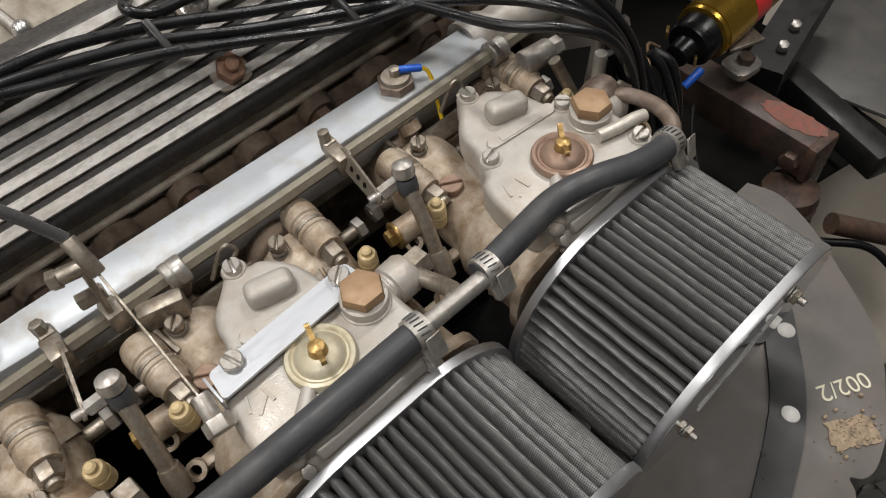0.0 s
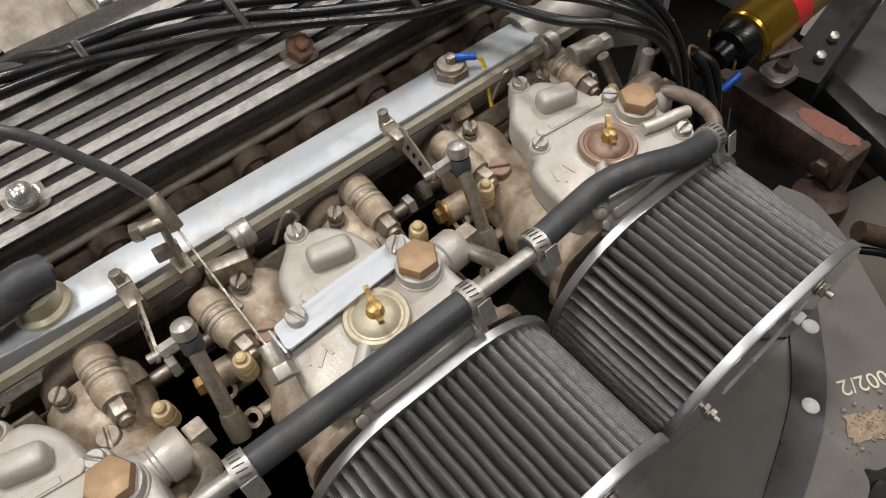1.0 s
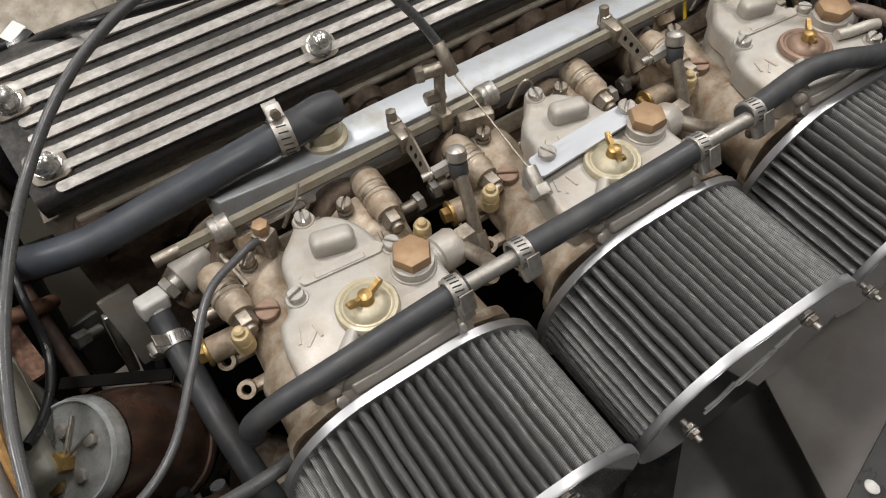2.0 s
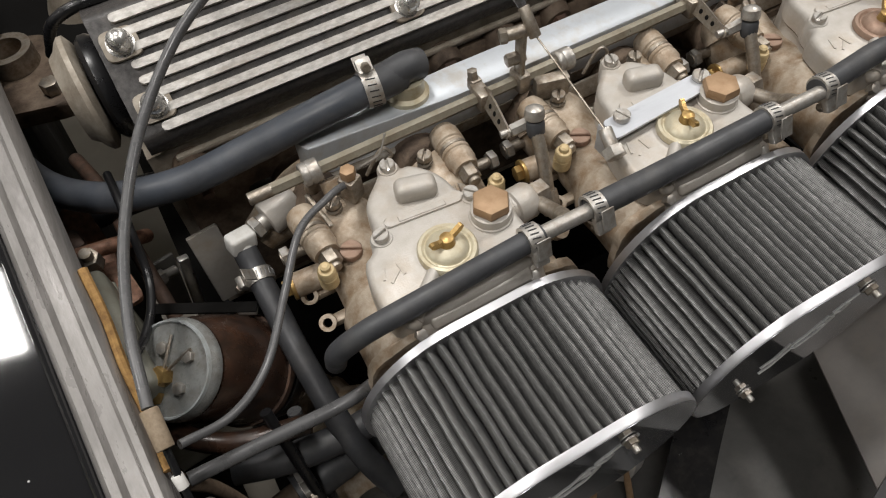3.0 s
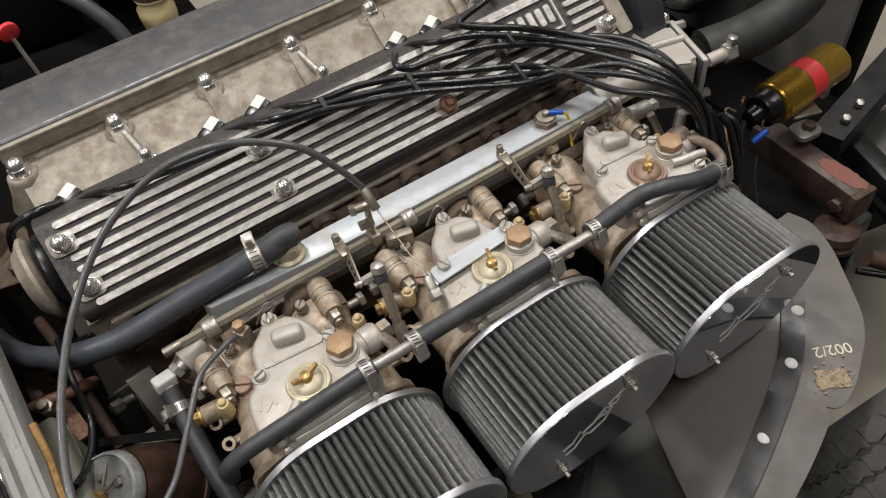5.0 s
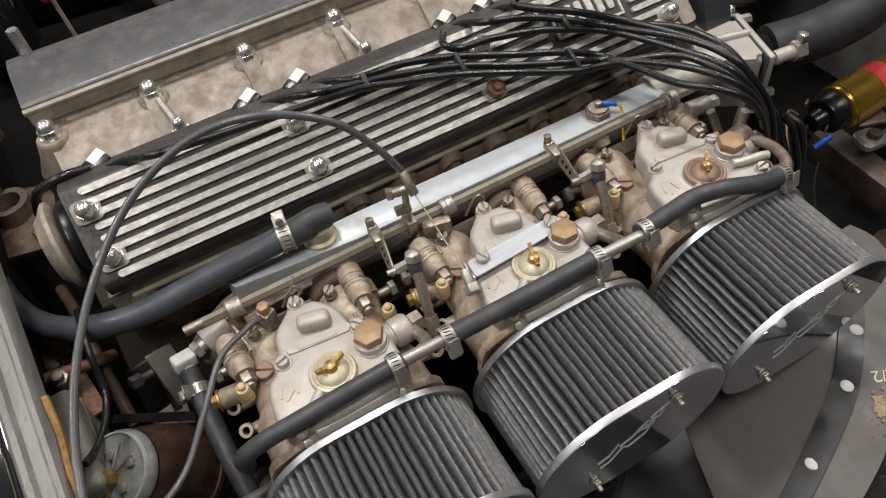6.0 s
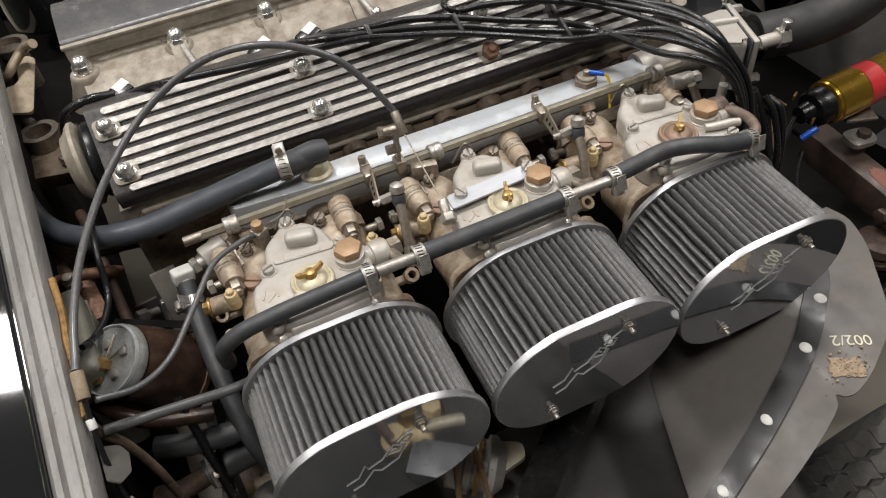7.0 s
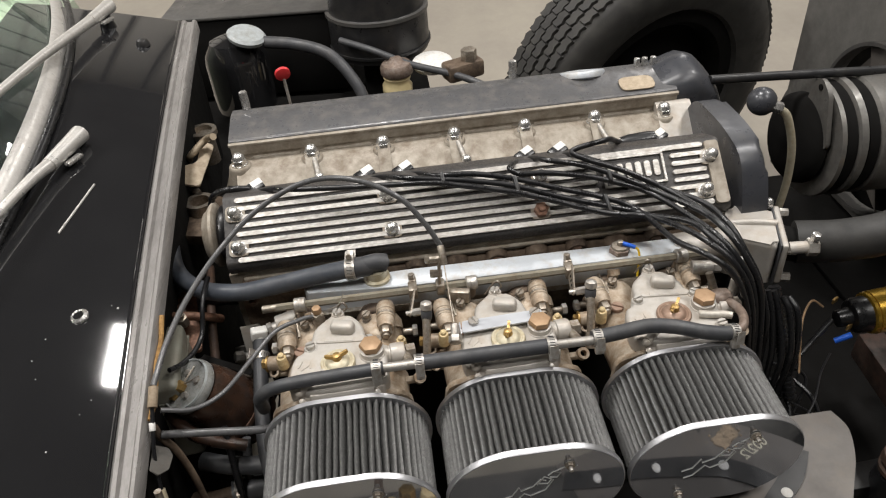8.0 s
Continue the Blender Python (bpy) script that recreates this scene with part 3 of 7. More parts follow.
part("cover_top", Shape().prism(rounded([(0.437, 0.852), (0.438, 0.864), (0.500, 0.8775), (0.53, 0.874), (0.56, 0.852), (0.56, 0.845)], 0.007, 3), 0, 0.735, yz(-0.368)), dark_polish, exhaust, "dark polished cover top")
part("cover_wall", Shape().prism([(0.4375, 0.80), (0.4375, 0.856), (0.56, 0.852), (0.57, 0.80)], 0, 0.731, yz(-0.366)), cast_head, exhaust)
part("top_lip", Shape().prism(rounded([(0.4335, 0.8550), (0.4335, 0.8595), (0.439, 0.8615), (0.439, 0.8550)], 0.0015, 2), 0, 0.737, yz(-0.369)), cast_head, exhaust)
part("upper_band", Shape().prism([(0.4355, 0.840), (0.4345, 0.8550), (0.439, 0.8550), (0.439, 0.840)], 0, 0.733, yz(-0.367)), cast_head, exhaust)
for i in range(6):
    x = -0.297 + i * 0.1158
    part("wall_panel", Shape().box((x, 0.4350, 0.822), (0.080, 0.008, 0.026), (-14, 0, 0), 0.004, 3), cast_head, exhaust)
for i in range(7):
    x = -0.355 + i * 0.1158
    part("boss", Shape().lathe((x, EX_Y, 0.79), (x, EX_Y, 0.9), [(0.032, 0), (0.0225, 0.022), (0.0185, 0.036), (0.0175, 0.0400), (0.0160, 0.0412)], 28), cast_head, exhaust)
    part("sleeve", Shape().cyl((x, EX_Y, 0.828), (x, EX_Y - 0.001, 0.8425), 0.0118, n=6, bevel=0.0015), chrome, exhaust)
    acorn_nut(exhaust, (x, EX_Y, EX_Z), (0, -0.1, 1), r=0.0100)
nose = [(0.440, 0.80), (0.440, 0.850), (0.452, 0.866), (0.500, 0.8785), (0.545, 0.868), (0.575, 0.84), (0.58, 0.80)]
end = Shape()
rows = []
for x, k in ((0.345, 1.0), (0.372, 1.15), (0.394, 1.25), (0.412, 1.18), (0.432, 0.92), (0.450, 0.62), (0.464, 0.25)):
    rows.append([end.bm.verts.new((x, 0.515 + (y - 0.515) * (0.35 + 0.65 * min(k, 1.0)), 0.80 + (z - 0.80) * k)) for y, z in rounded(nose, 0.012, 3)])
for a, b in zip(rows, rows[1:]):
    for i in range(len(a)):
        j = (i + 1) % len(a)
        end.bm.faces.new((a[i], a[j], b[j], b[i]))
end.bm.faces.new(rows[-1])
end.bm.faces.new(rows[0][::-1])
part("front_cap", end, slate, exhaust, "dark rounded cover end")
part("end_plate", Shape().prism(rounded([(0.366, 0.780), (0.374, 0.800), (0.426, 0.846), (0.4365, 0.848), (0.4365, 0.780)], 0.006), 0, 0.058, yz(0.328), 0.004, 3), cast_alloy, exhaust, "pale bare alloy cover end")
part("filler_cap", Shape().lathe((0.228, 0.520, 0.862), (0.228, 0.536, 0.9), [(0.036, 0), (0.040, 0.003), (0.040, 0.010), (0.038, 0.013), (0.015, 0.0145)], 36), polished, exhaust, "round alloy oil filler cap")
for x in (0.322, 0.335, 0.350):
    part("stud", Shape().hexagon((x, 0.515, 0.866), (x, 0.515, 0.890), 0.0055), chrome, exhaust)
part("stud", Shape().hexagon((0.11, 0.53, 0.86), (0.11, 0.53, 0.905), 0.007), chrome, exhaust)
part("stud", Shape().hexagon((-0.345, 0.53, 0.86), (-0.345, 0.53, 0.905), 0.007), chrome, exhaust)
part("tag", Shape().prism(rounded([(0.276, -0.017), (0.334, -0.017), (0.334, 0.017), (0.276, 0.017)], 0.013, 5), 0, 0.002, pose(0, 0.4620, 0.8706, 12, 0, 0), 0.0006, 1), tan_plate, exhaust, "worn tan paper tag on the cover")

# ---- cylinder head and block ----
head = thing("cylinder_head", (0, 0.3, 0.55), "dirty cast alloy cylinder head with a plug valley", "engine part")
part("casting", Shape().prism([(0.206, 0.56), (0.2035, 0.779), (0.275, 0.775), (0.315, 0.775), (0.352, 0.782), (0.405, 0.826), (0.44, 0.832), (0.56, 0.82), (0.56, 0.56)], 0, 0.72, yz(-0.36)), cast_head, head)
part("inlet_face", Shape().prism([(0.196, 0.58), (0.196, 0.756), (0.199, 0.762), (0.2065, 0.762), (0.2065, 0.58)], 0, 0.70, yz(-0.35)), dirty_cast, head, "oily brown casting")
for i in range(7):
    x = -0.355 + i * 0.1158
    if 0 < i < 6:
        part("valley_rib", Shape().prism([(0.336, 0.775), (0.346, 0.792), (0.412, 0.838), (0.43, 0.80)], 0, 0.02, yz(x - 0.01)), cast_head, head)
    if i in (1, 3, 5):
        part("stud_rod", Shape().tube([(x + 0.004, 0.408, 0.832), (x + 0.010, 0.372, 0.822)], 0.0045, 10, 1), steel, head)
        acorn_nut(head, (x + 0.012, 0.362, 0.826), (0, -0.2, 1), r=0.0075)
for i in range(12):
    x = -0.33 + i * 0.0585
    if i % 2:
        part("core_plug", Shape().lathe((x, 0.205, 0.754), (x + 0.002, 0.165, 0.744), [(0.0190, 0), (0.0180, 0.010), (0.0145, 0.016), (0.008, 0.018)], 22), dirty_cast, head)
    else:
        part("boss", Shape().lathe((x, 0.208, 0.760), (x, 0.168, 0.748), [(0.0165, 0), (0.0155, 0.014), (0.0135, 0.018)], 18), dirty_cast, head)
        part("nut", Shape().hexagon((x, 0.192, 0.7555), (x, 0.177, 0.751), 0.0098), rust, head)
        part("stud_end", Shape().cyl((x, 0.180, 0.752), (x, 0.170, 0.749), 0.0048, n=10), rust, head)
part("web", Shape().box((0.0, 0.199, 0.7725), (0.68, 0.006, 0.005), (0, 0, 0), 0.002), cast_head, head)
# block gets near-zero black to put the low bay's shade into its colour
block = Shape().box((0, 0.36, 0.36), (0.70, 0.30, 0.46), bevel=0.01)
single("engine_block", block, void_black, (0, 0.36, 0.14), "near-black iron engine block", "engine part")
timing = thing("timing_cover", (0.385, 0.30, 0.60), "dark rounded timing chain cover at the engine front", "engine part")
part("cover", Shape().prism(rounded([(0.19, 0.62), (0.19, 0.79), (0.225, 0.862), (0.30, 0.872), (0.395, 0.868), (0.43, 0.82), (0.44, 0.62)], 0.03, 5), 0, 0.038, yz(0.379), 0.010, 3), slate, timing)
part("plug", Shape().hexagon((0.41, 0.375, 0.845), (0.418, 0.375, 0.845), 0.007), chrome, timing)

# ---- intake manifold with its water rail ----
manifold = thing("intake_manifold", (0, 0.15, 0.68), "alloy intake manifold with a polished water rail on top", "engine part")
rail = [(-0.2535, 0.1600), (-0.2475, 0.1475), (-0.12, 0.1370), (0.272, 0.1335), (0.272, 0.1660), (-0.11, 0.1710), (-0.20, 0.1690)]
part("water_rail", Shape().prism(rail, 0.742, 0.776, None, 0.0015, 2), polished, manifold, "polished flat-topped alloy rail")
part("rail_ledge", Shape().box((0.01, 0.140, 0.738), (0.53, 0.010, 0.012), bevel=0.002), dull_steel, manifold)
part("rail_end", Shape().lathe((0.268, 0.16, 0.757), (0.36, 0.155, 0.765), [(0.024, 0), (0.024, 0.02), (0.019, 0.03), (0.020, 0.06), (0.026, 0.075), (0.026, 0.09)], 28), cast_alloy, manifold)
part("drain_end", Shape().lathe((-0.24, 0.160, 0.735), (-0.31, 0.15, 0.70), [(0.018, 0), (0.022, 0.02), (0.022, 0.05), (0.017, 0.075)], 24), cast_body, manifold)
for cx in (-0.206, 0.0, 0.206):
    for dx in (-0.045, 0.045):
        part("runner", Shape().tube([(cx + dx, 0.108, 0.728), (cx + dx, 0.15, 0.718), (cx + dx * 1.05, 0.21, 0.69)], 0.028, 20, 5), dirty_cast, manifold)
    part("carb_flange", Shape().prism(rounded([(cx - 0.080, 0.694), (cx + 0.080, 0.694), (cx + 0.080, 0.740), (cx - 0.080, 0.740)], 0.02), 0, 0.010, Matrix(((1, 0, 0, 0), (0, 0, 1, 0.106), (0, 1, 0, 0), (0, 0, 0, 1)))), dirty_cast, manifold)

sensor = thing("temperature_sensor", (0.185, 0.158, 0.776), "brass temperature sensor with a blue terminal and yellow wire", "sensor")
part("hex", Shape().hexagon((0.187, 0.152, 0.775), (0.187, 0.152, 0.783), 0.0148), brown_pipe_metal, sensor)
part("top", Shape().lathe((0.187, 0.152, 0.783), (0.187, 0.152, 0.80), [(0.012, 0), (0.011, 0.003), (0.004, 0.004), (0.004, 0.010), (0.001, 0.011)], 20), dull_steel, sensor)
part("terminal", Shape().tube([(0.190, 0.151, 0.790), (0.199, 0.147, 0.788), (0.206, 0.144, 0.786)], 0.0030, 10), blue_plastic, sensor, "blue crimp terminal")
part("wire", Shape().tube([(0.205, 0.1445, 0.786), (0.2095, 0.141, 0.783), (0.2105, 0.136, 0.772), (0.2085, 0.131, 0.758), (0.205, 0.122, 0.742)], 0.0017, 8), yellow_wire, sensor, "yellow wire")

# ---- throttle shaft and linkage ----
ROD_Y, ROD_Z = 0.120, 0.781
shaft = thing("throttle_shaft", (0, ROD_Y, ROD_Z), "long hexagonal steel throttle shaft with levers", "linkage")
part("rod", Shape().cyl((-0.288, ROD_Y, ROD_Z), (0.298, ROD_Y, ROD_Z), 0.0052, n=6), rod_steel, shaft)
part("rod_end", Shape().cyl((-0.306, ROD_Y, ROD_Z), (-0.287, ROD_Y, ROD_Z), 0.0052, n=12, bevel=0.001), dull_steel, shaft)
for x in (-0.256, -0.026, 0.262):
    part("bearing_ring", Shape().lathe((x - 0.0095, ROD_Y, ROD_Z), (x + 0.0095, ROD_Y, ROD_Z), [(0.0056, 0.002), (0.0090, 0.002), (0.0098, 0.003), (0.0098, 0.007), (0.0092, 0.008), (0.0098, 0.009), (0.0098, 0.016), (0.0090, 0.017), (0.0056, 0.017)], 28), steel, shaft, "bright steel ring")
    part("bearing_post", Shape().tube([(x, ROD_Y + 0.003, ROD_Z - 0.010), (x, ROD_Y + 0.010, 0.752), (x, 0.142, 0.742)], 0.006, 12), cast_body, shaft)
for x in (-0.105, 0.107):
    lever = part("lever", Shape().box((x, ROD_Y, ROD_Z), (0.012, 0.020, 0.017), bevel=0.002).box((x + 0.001, ROD_Y + 0.012, ROD_Z + 0.004), (0.010, 0.010, 0.012), bevel=0.002), dull_steel, shaft)
    part("pinch_bolt", Shape().hexagon((x, ROD_Y + 0.012, ROD_Z + 0.004), (x, ROD_Y + 0.014, ROD_Z + 0.017), 0.0045), dull_steel, shaft)
    m = Matrix.Translation((x + 0.001, 0.116, ROD_Z + 0.004)) @ Matrix.Rotation(radians(-100), 4, "Z") @ Matrix.Rotation(radians(68), 4, "X")
    arm = part("arm", Shape().prism(rounded([(-0.004, -0.0075), (0.016, -0.0065), (0.046, -0.0050), (0.052, 0.0), (0.046, 0.0045), (0.016, 0.0065), (-0.004, 0.0065)], 0.003), -0.001, 0.001, m), dull_steel, shaft, "flat drilled steel lever arm")
    # solid black discs stand for the shaded holes drilled in the arm
    for k in range(3):
        a = m @ Vector((0.014 + 0.009 * k, 0, 0))
        n_ = (m.to_3x3() @ Vector((0, 0, 1)))
        part("hole", Shape().cyl(a - n_ * 0.0013, a + n_ * 0.0013, 0.0021, n=12), void_black, arm, "black disc for the shade in a drilled hole")
    part("ball_pin", Shape().hexagon((x - 0.004, 0.0705, 0.786), (x + 0.012, 0.0685, 0.789), 0.0052).cyl((x - 0.012, 0.072, 0.785), (x - 0.004, 0.0705, 0.786), 0.0032, n=10), steel, shaft)
    link = part("link_rod", Shape().tube([(x + 0.013, 0.064, 0.792), (x + 0.010, 0.044, 0.765), (x + 0.006, 0.026, 0.735)], 0.0052, 12), dull_steel, shaft)
    part("ball_socket", Shape().lathe((x + 0.0125, 0.060, 0.781), (x + 0.0145, 0.067, 0.806), [(0.0058, 0), (0.0072, 0.004), (0.0072, 0.012), (0.0062, 0.0135)], 16), rubber, link)
    part("ball_cap", Shape().lathe((x + 0.0135, 0.0645, 0.796), (x + 0.0145, 0.067, 0.806), [(0.0074, 0), (0.0080, 0.003), (0.0070, 0.008), (0.004, 0.0100), (0.0005, 0.0105)], 18), steel, link, "bright domed ball cap")
    part("lower_socket", Shape().lathe((x + 0.008, 0.033, 0.747), (x + 0.005, 0.020, 0.728), [(0.0065, 0), (0.0075, 0.006), (0.0070, 0.02)], 16), dull_steel, link)
# the upright lever that the accelerator cable works on
part("cable_lever", Shape().box((-0.068, 0.121, 0.804), (0.004, 0.012, 0.050), (-4, 4, 0), 0.0015).box((-0.068, ROD_Y, ROD_Z), (0.012, 0.018, 0.018), bevel=0.003), dull_steel, shaft, "upright steel cable lever")
part("lever_bolt", Shape().hexagon((-0.080, 0.123, 0.803), (-0.064, 0.121, 0.803), 0.0055), dull_steel, shaft)
part("trunnion", Shape().cyl((-0.080, 0.126, 0.826), (-0.058, 0.119, 0.828), 0.0052, n=14, bevel=0.001).hexagon((-0.084, 0.1272, 0.8255), (-0.078, 0.125, 0.826), 0.0062), dull_steel, shaft)
part("cable_stop", Shape().cyl((-0.063, 0.127, 0.845), (-0.061, 0.111, 0.826), 0.0048, n=14, bevel=0.001), dull_steel, shaft)
part("stay", Shape().box((-0.045, 0.108, 0.772), (0.030, 0.012, 0.020), (0, 0, -15), 0.003), dull_steel, shaft)

# ---- carburettors ----
LID = [(-0.054, -0.040), (0.052, -0.038), (0.060, -0.024), (0.058, 0.004), (0.062, 0.014), (0.056, 0.028), (0.040, 0.033), (0.034, 0.040), (0.031, 0.066), (0.016, 0.086), (0.006, 0.086), (0.002, 0.096), (-0.006, 0.095),
       (-0.012, 0.086), (-0.032, 0.068), (-0.034, 0.046), (-0.042, 0.036), (-0.044, 0.027), (-0.055, 0.022), (-0.061, -0.016)]


SOFT_LID = softened(LID, 3)


def carburettor(cx, disc_material, wing_turn, back):
    c = thing("carburettor", (cx, 0.02, 0.69), "grey cast alloy twin-choke side-draught carburettor with brass fittings", "carburettor", "row of carburettors")

    def P(x, y, z):
        return (cx + x, y, z)

    here = Matrix.Translation((cx, 0, 0))
    body = Shape()
    for dx in (-0.045, 0.045):
        body.lathe(P(dx, -0.0405, 0.728), P(dx, 0.106, 0.728), [(0.041, 0), (0.041, 0.006), (0.036, 0.009), (0.035, 0.032), (0.036, 0.056), (0.029, 0.069), (0.027, 0.100), (0.030, 0.120), (0.033, 0.132), (0.033, 0.1465)], 28)
    body.box(P(0, 0.02, 0.712), (0.085, 0.12, 0.050), bevel=0.006)
    body.prism(rounded([(-0.084, 0.692), (0.084, 0.692), (0.084, 0.764), (-0.084, 0.764)], 0.024), 0, 0.008, Matrix(((1, 0, 0, cx), (0, 0, 1, -0.0405), (0, 1, 0, 0), (0, 0, 0, 1))))
    part("body", body, cast_body, c)
    part("float_bowl", Shape().pillow([(x * 0.965, y * 0.965) for x, y in SOFT_LID], 0.720, 0.7640, 0.001, here, 2), cast_alloy, c)
    lid = part("lid", Shape().pillow(SOFT_LID, 0.7638, 0.7850, 0.0058, here), cast_alloy, c)
    part("gasket", Shape().pillow([(x * 0.985, y * 0.985) for x, y in SOFT_LID], 0.7622, 0.7640, 0.0004, here, 1), dirty_cast, c, "dark lid gasket")
    part("lid_bulge", Shape().box(P(0.006, 0.057, 0.7895), (0.031, 0.017, 0.017), (0, 0, -16), 0.006, 4), cast_alloy, lid)
    part("lid_rib", Shape().tube([P(-0.016, -0.010, 0.7855), P(-0.032, -0.024, 0.785), P(-0.045, -0.035, 0.783)], 0.0046, 12, 4, 0.0060), cast_alloy, lid)
    part("lid_rib_end", Shape().ball(P(-0.045, -0.035, 0.7818), 0.0058), cast_alloy, lid)
    part("lid_step", Shape().prism(rounded([(-0.028, 0.038), (0.032, 0.032), (0.034, 0.042), (-0.026, 0.047)], 0.004), 0.7845, 0.7868, here, 0.0008, 1), cast_alloy, lid)
    part("cast_mark", Shape().box(P(0.001, 0.0385, 0.7868), (0.036, 0.0050, 0.0012), (0, 0, -6), 0.0005, 1), cast_alloy, lid, "raised plain casting bar")
    for x, y, turn in ((-0.040, 0.000, 40), (-0.034, 0.004, 95), (-0.046, 0.006, 70)):
        part("cast_stroke", Shape().box(P(x, y, 0.7853), (0.011, 0.0018, 0.0010), (0, 0, turn)), cast_alloy, lid, "raised plain casting stroke")
    
    # the front skirt that runs under the fuel hose
    part("skirt", Shape().box(P(0.004, -0.0365, 0.768), (0.100, 0.009, 0.020), (-35, 0, 0), 0.004, 4).box(P(0.004, -0.0385, 0.7745), (0.078, 0.007, 0.010), (-35, 0, 0), 0.003, 3), cast_alloy, c)
    for dx in (-0.038, 0.038):
        part("nut", Shape().hexagon(P(dx * 1.15, -0.0375, 0.768), P(dx * 1.15, -0.0425, 0.774), 0.0045), steel, c)
    # jet inspection cover with its wing nut
    disc = part("jet_cover", Shape().lathe(P(0, 0, 0.7845), P(0, 0, 0.8), [(0.0198, 0), (0.0210, 0.001), (0.0210, 0.0040), (0.0200, 0.0054), (0.0178, 0.0056), (0.0162, 0.0044), (0.0152, 0.0046), (0.0144, 0.0064), (0.010, 0.0094), (0.0045, 0.0104)], 44), disc_material, c, "round domed jet cover")
    wing = Shape().lathe(P(0, 0, 0.794), P(0, 0, 0.81), [(0.0060, 0), (0.0052, 0.004), (0.0048, 0.0065), (0.0020, 0.0075)], 18)
    for k in (0, 180):
        m = pose(*P(0, 0, 0.7965), 0, 0, wing_turn + k)
        outline = [(0.003, 0.000), (0.008, 0.0005), (0.0128, 0.0028), (0.0146, 0.0060), (0.0132, 0.0080), (0.0100, 0.0070), (0.007, 0.0052), (0.003, 0.0045)]
        turn = m @ Matrix(((1, 0, 0, 0), (0, 0, -1, 0.0016), (0, 1, 0, 0), (0, 0, 0, 1)))
        wing.prism(rounded(outline, 0.0015, 2), 0, 0.0032, turn)
    part("wing_nut", wing, brass, disc, "brass wing nut")
    # fuel inlet: hexagon cap, collar and banjo
    part("inlet_boss", Shape().lathe(P(0.041, 0.0105, 0.768), P(0.041, 0.0105, 0.80), [(0.0170, 0), (0.0170, 0.014), (0.0155, 0.018), (0.0146, 0.0185), (0.0146, 0.0255), (0.0138, 0.026)], 28), cast_alloy, c)
    part("inlet_cap", Shape().cyl(P(0.041, 0.0105, 0.7935), P(0.041, 0.0105, 0.8035), 0.0142, n=6, bevel=0.0034), copper_cap, c, "brown brass hexagon cap")
    part("banjo", Shape().lathe(P(0.051, 0.0155, 0.772), P(0.095, 0.0195, 0.770), [(0.0130, 0), (0.0130, 0.008), (0.0118, 0.009), (0.0118, 0.011), (0.0138, 0.012), (0.0142, 0.016), (0.0142, 0.026), (0.0125, 0.029)], 28), cast_alloy, c, "pale cast fuel banjo")
    part("banjo_bolt", Shape().hexagon(P(0.081, 0.018, 0.7707), P(0.093, 0.019, 0.7702), 0.0105), dull_steel, c)
    # spring-loaded pots and screws on the engine side of the lid
    for x0, y0, x1, y1, s in ((0.060, 0.116, 0.058, 0.063, 0.80), (-0.072, 0.100, -0.068, 0.048, 0.80)):
        a, b = Vector(P(x0, y0, 0.764)), Vector(P(x1, y1, 0.760))
        w = (b - a).normalized()
        part("pot", Shape().lathe(a, b, [(0.006 * s, -0.006), (0.0135 * s, -0.002), (0.0155 * s, 0.003), (0.0158 * s, 0.013), (0.0142 * s, 0.0142), (0.0142 * s, 0.0155), (0.0156 * s, 0.0165), (0.0142 * s, 0.018), (0.0142 * s, 0.021), (0.0154 * s, 0.022), (0.0154 * s, 0.0245), (0.0142 * s, 0.0255), (0.0142 * s, 0.0270), (0.0152 * s, 0.028), (0.0150 * s, 0.034), (0.0130 * s, 0.036), (0.0125 * s, 0.041)], 24), cast_body, c)
        part("pot_band", Shape().ring(a + w * 0.0195, w, 0.0150 * s, 0.0130 * s, 0.003, 24), dull_steel, c)
        part("pot_nut", Shape().hexagon(a + w * 0.040, a + w * 0.052, 0.0098 * s), dull_steel, c)
        part("pot_tip", Shape().cyl(a + w * 0.052, a + w * 0.056, 0.005, n=12, bevel=0.001), dull_steel, c)
    for x, y, z in ((0.076, 0.060, 0.735), (-0.0755, 0.0460, 0.746)):
        part("brass_plug", Shape().lathe(P(x, y, z), P(x, y - 0.002, z + 0.040), [(0.0072, 0), (0.0072, 0.010), (0.0068, 0.0105), (0.0068, 0.0165), (0.0058, 0.0185), (0.0040, 0.0190), (0.0038, 0.0225), (0.0022, 0.0238)], 18), pale_brass, c, "pale brass plug")
    part("valve_arm", Shape().cyl(P(-0.099, 0.0645, 0.735), P(-0.060, 0.060, 0.737), 0.0098, n=18, bevel=0.002), cast_body, c)
    part("valve_bolt", Shape().hexagon(P(-0.107, 0.0655, 0.735), P(-0.1005, 0.0647, 0.735), 0.0070).cyl(P(-0.1015, 0.0648, 0.735), P(-0.0985, 0.0645, 0.735), 0.0108, n=20, bevel=0.0008), brass, c)
    for x, y, z in ((-0.0915, 0.056, 0.726), (-0.089, 0.029, 0.724)):
        part("lug", Shape().ring(P(x, y, z), (-0.2, -0.5, 0.8), 0.0066, 0.0036, 0.008, 20).box(P(x + 0.012, y + 0.001, z - 0.003), (0.018, 0.009, 0.007), bevel=0.002), cast_body, c)
    part("lug", Shape().ring(P(0.094, 0.000, 0.742), (0.2, -0.5, 0.8), 0.0078, 0.0042, 0.008, 20).box(P(0.082, 0.001, 0.739), (0.018, 0.009, 0.007), bevel=0.002), cast_body, c)
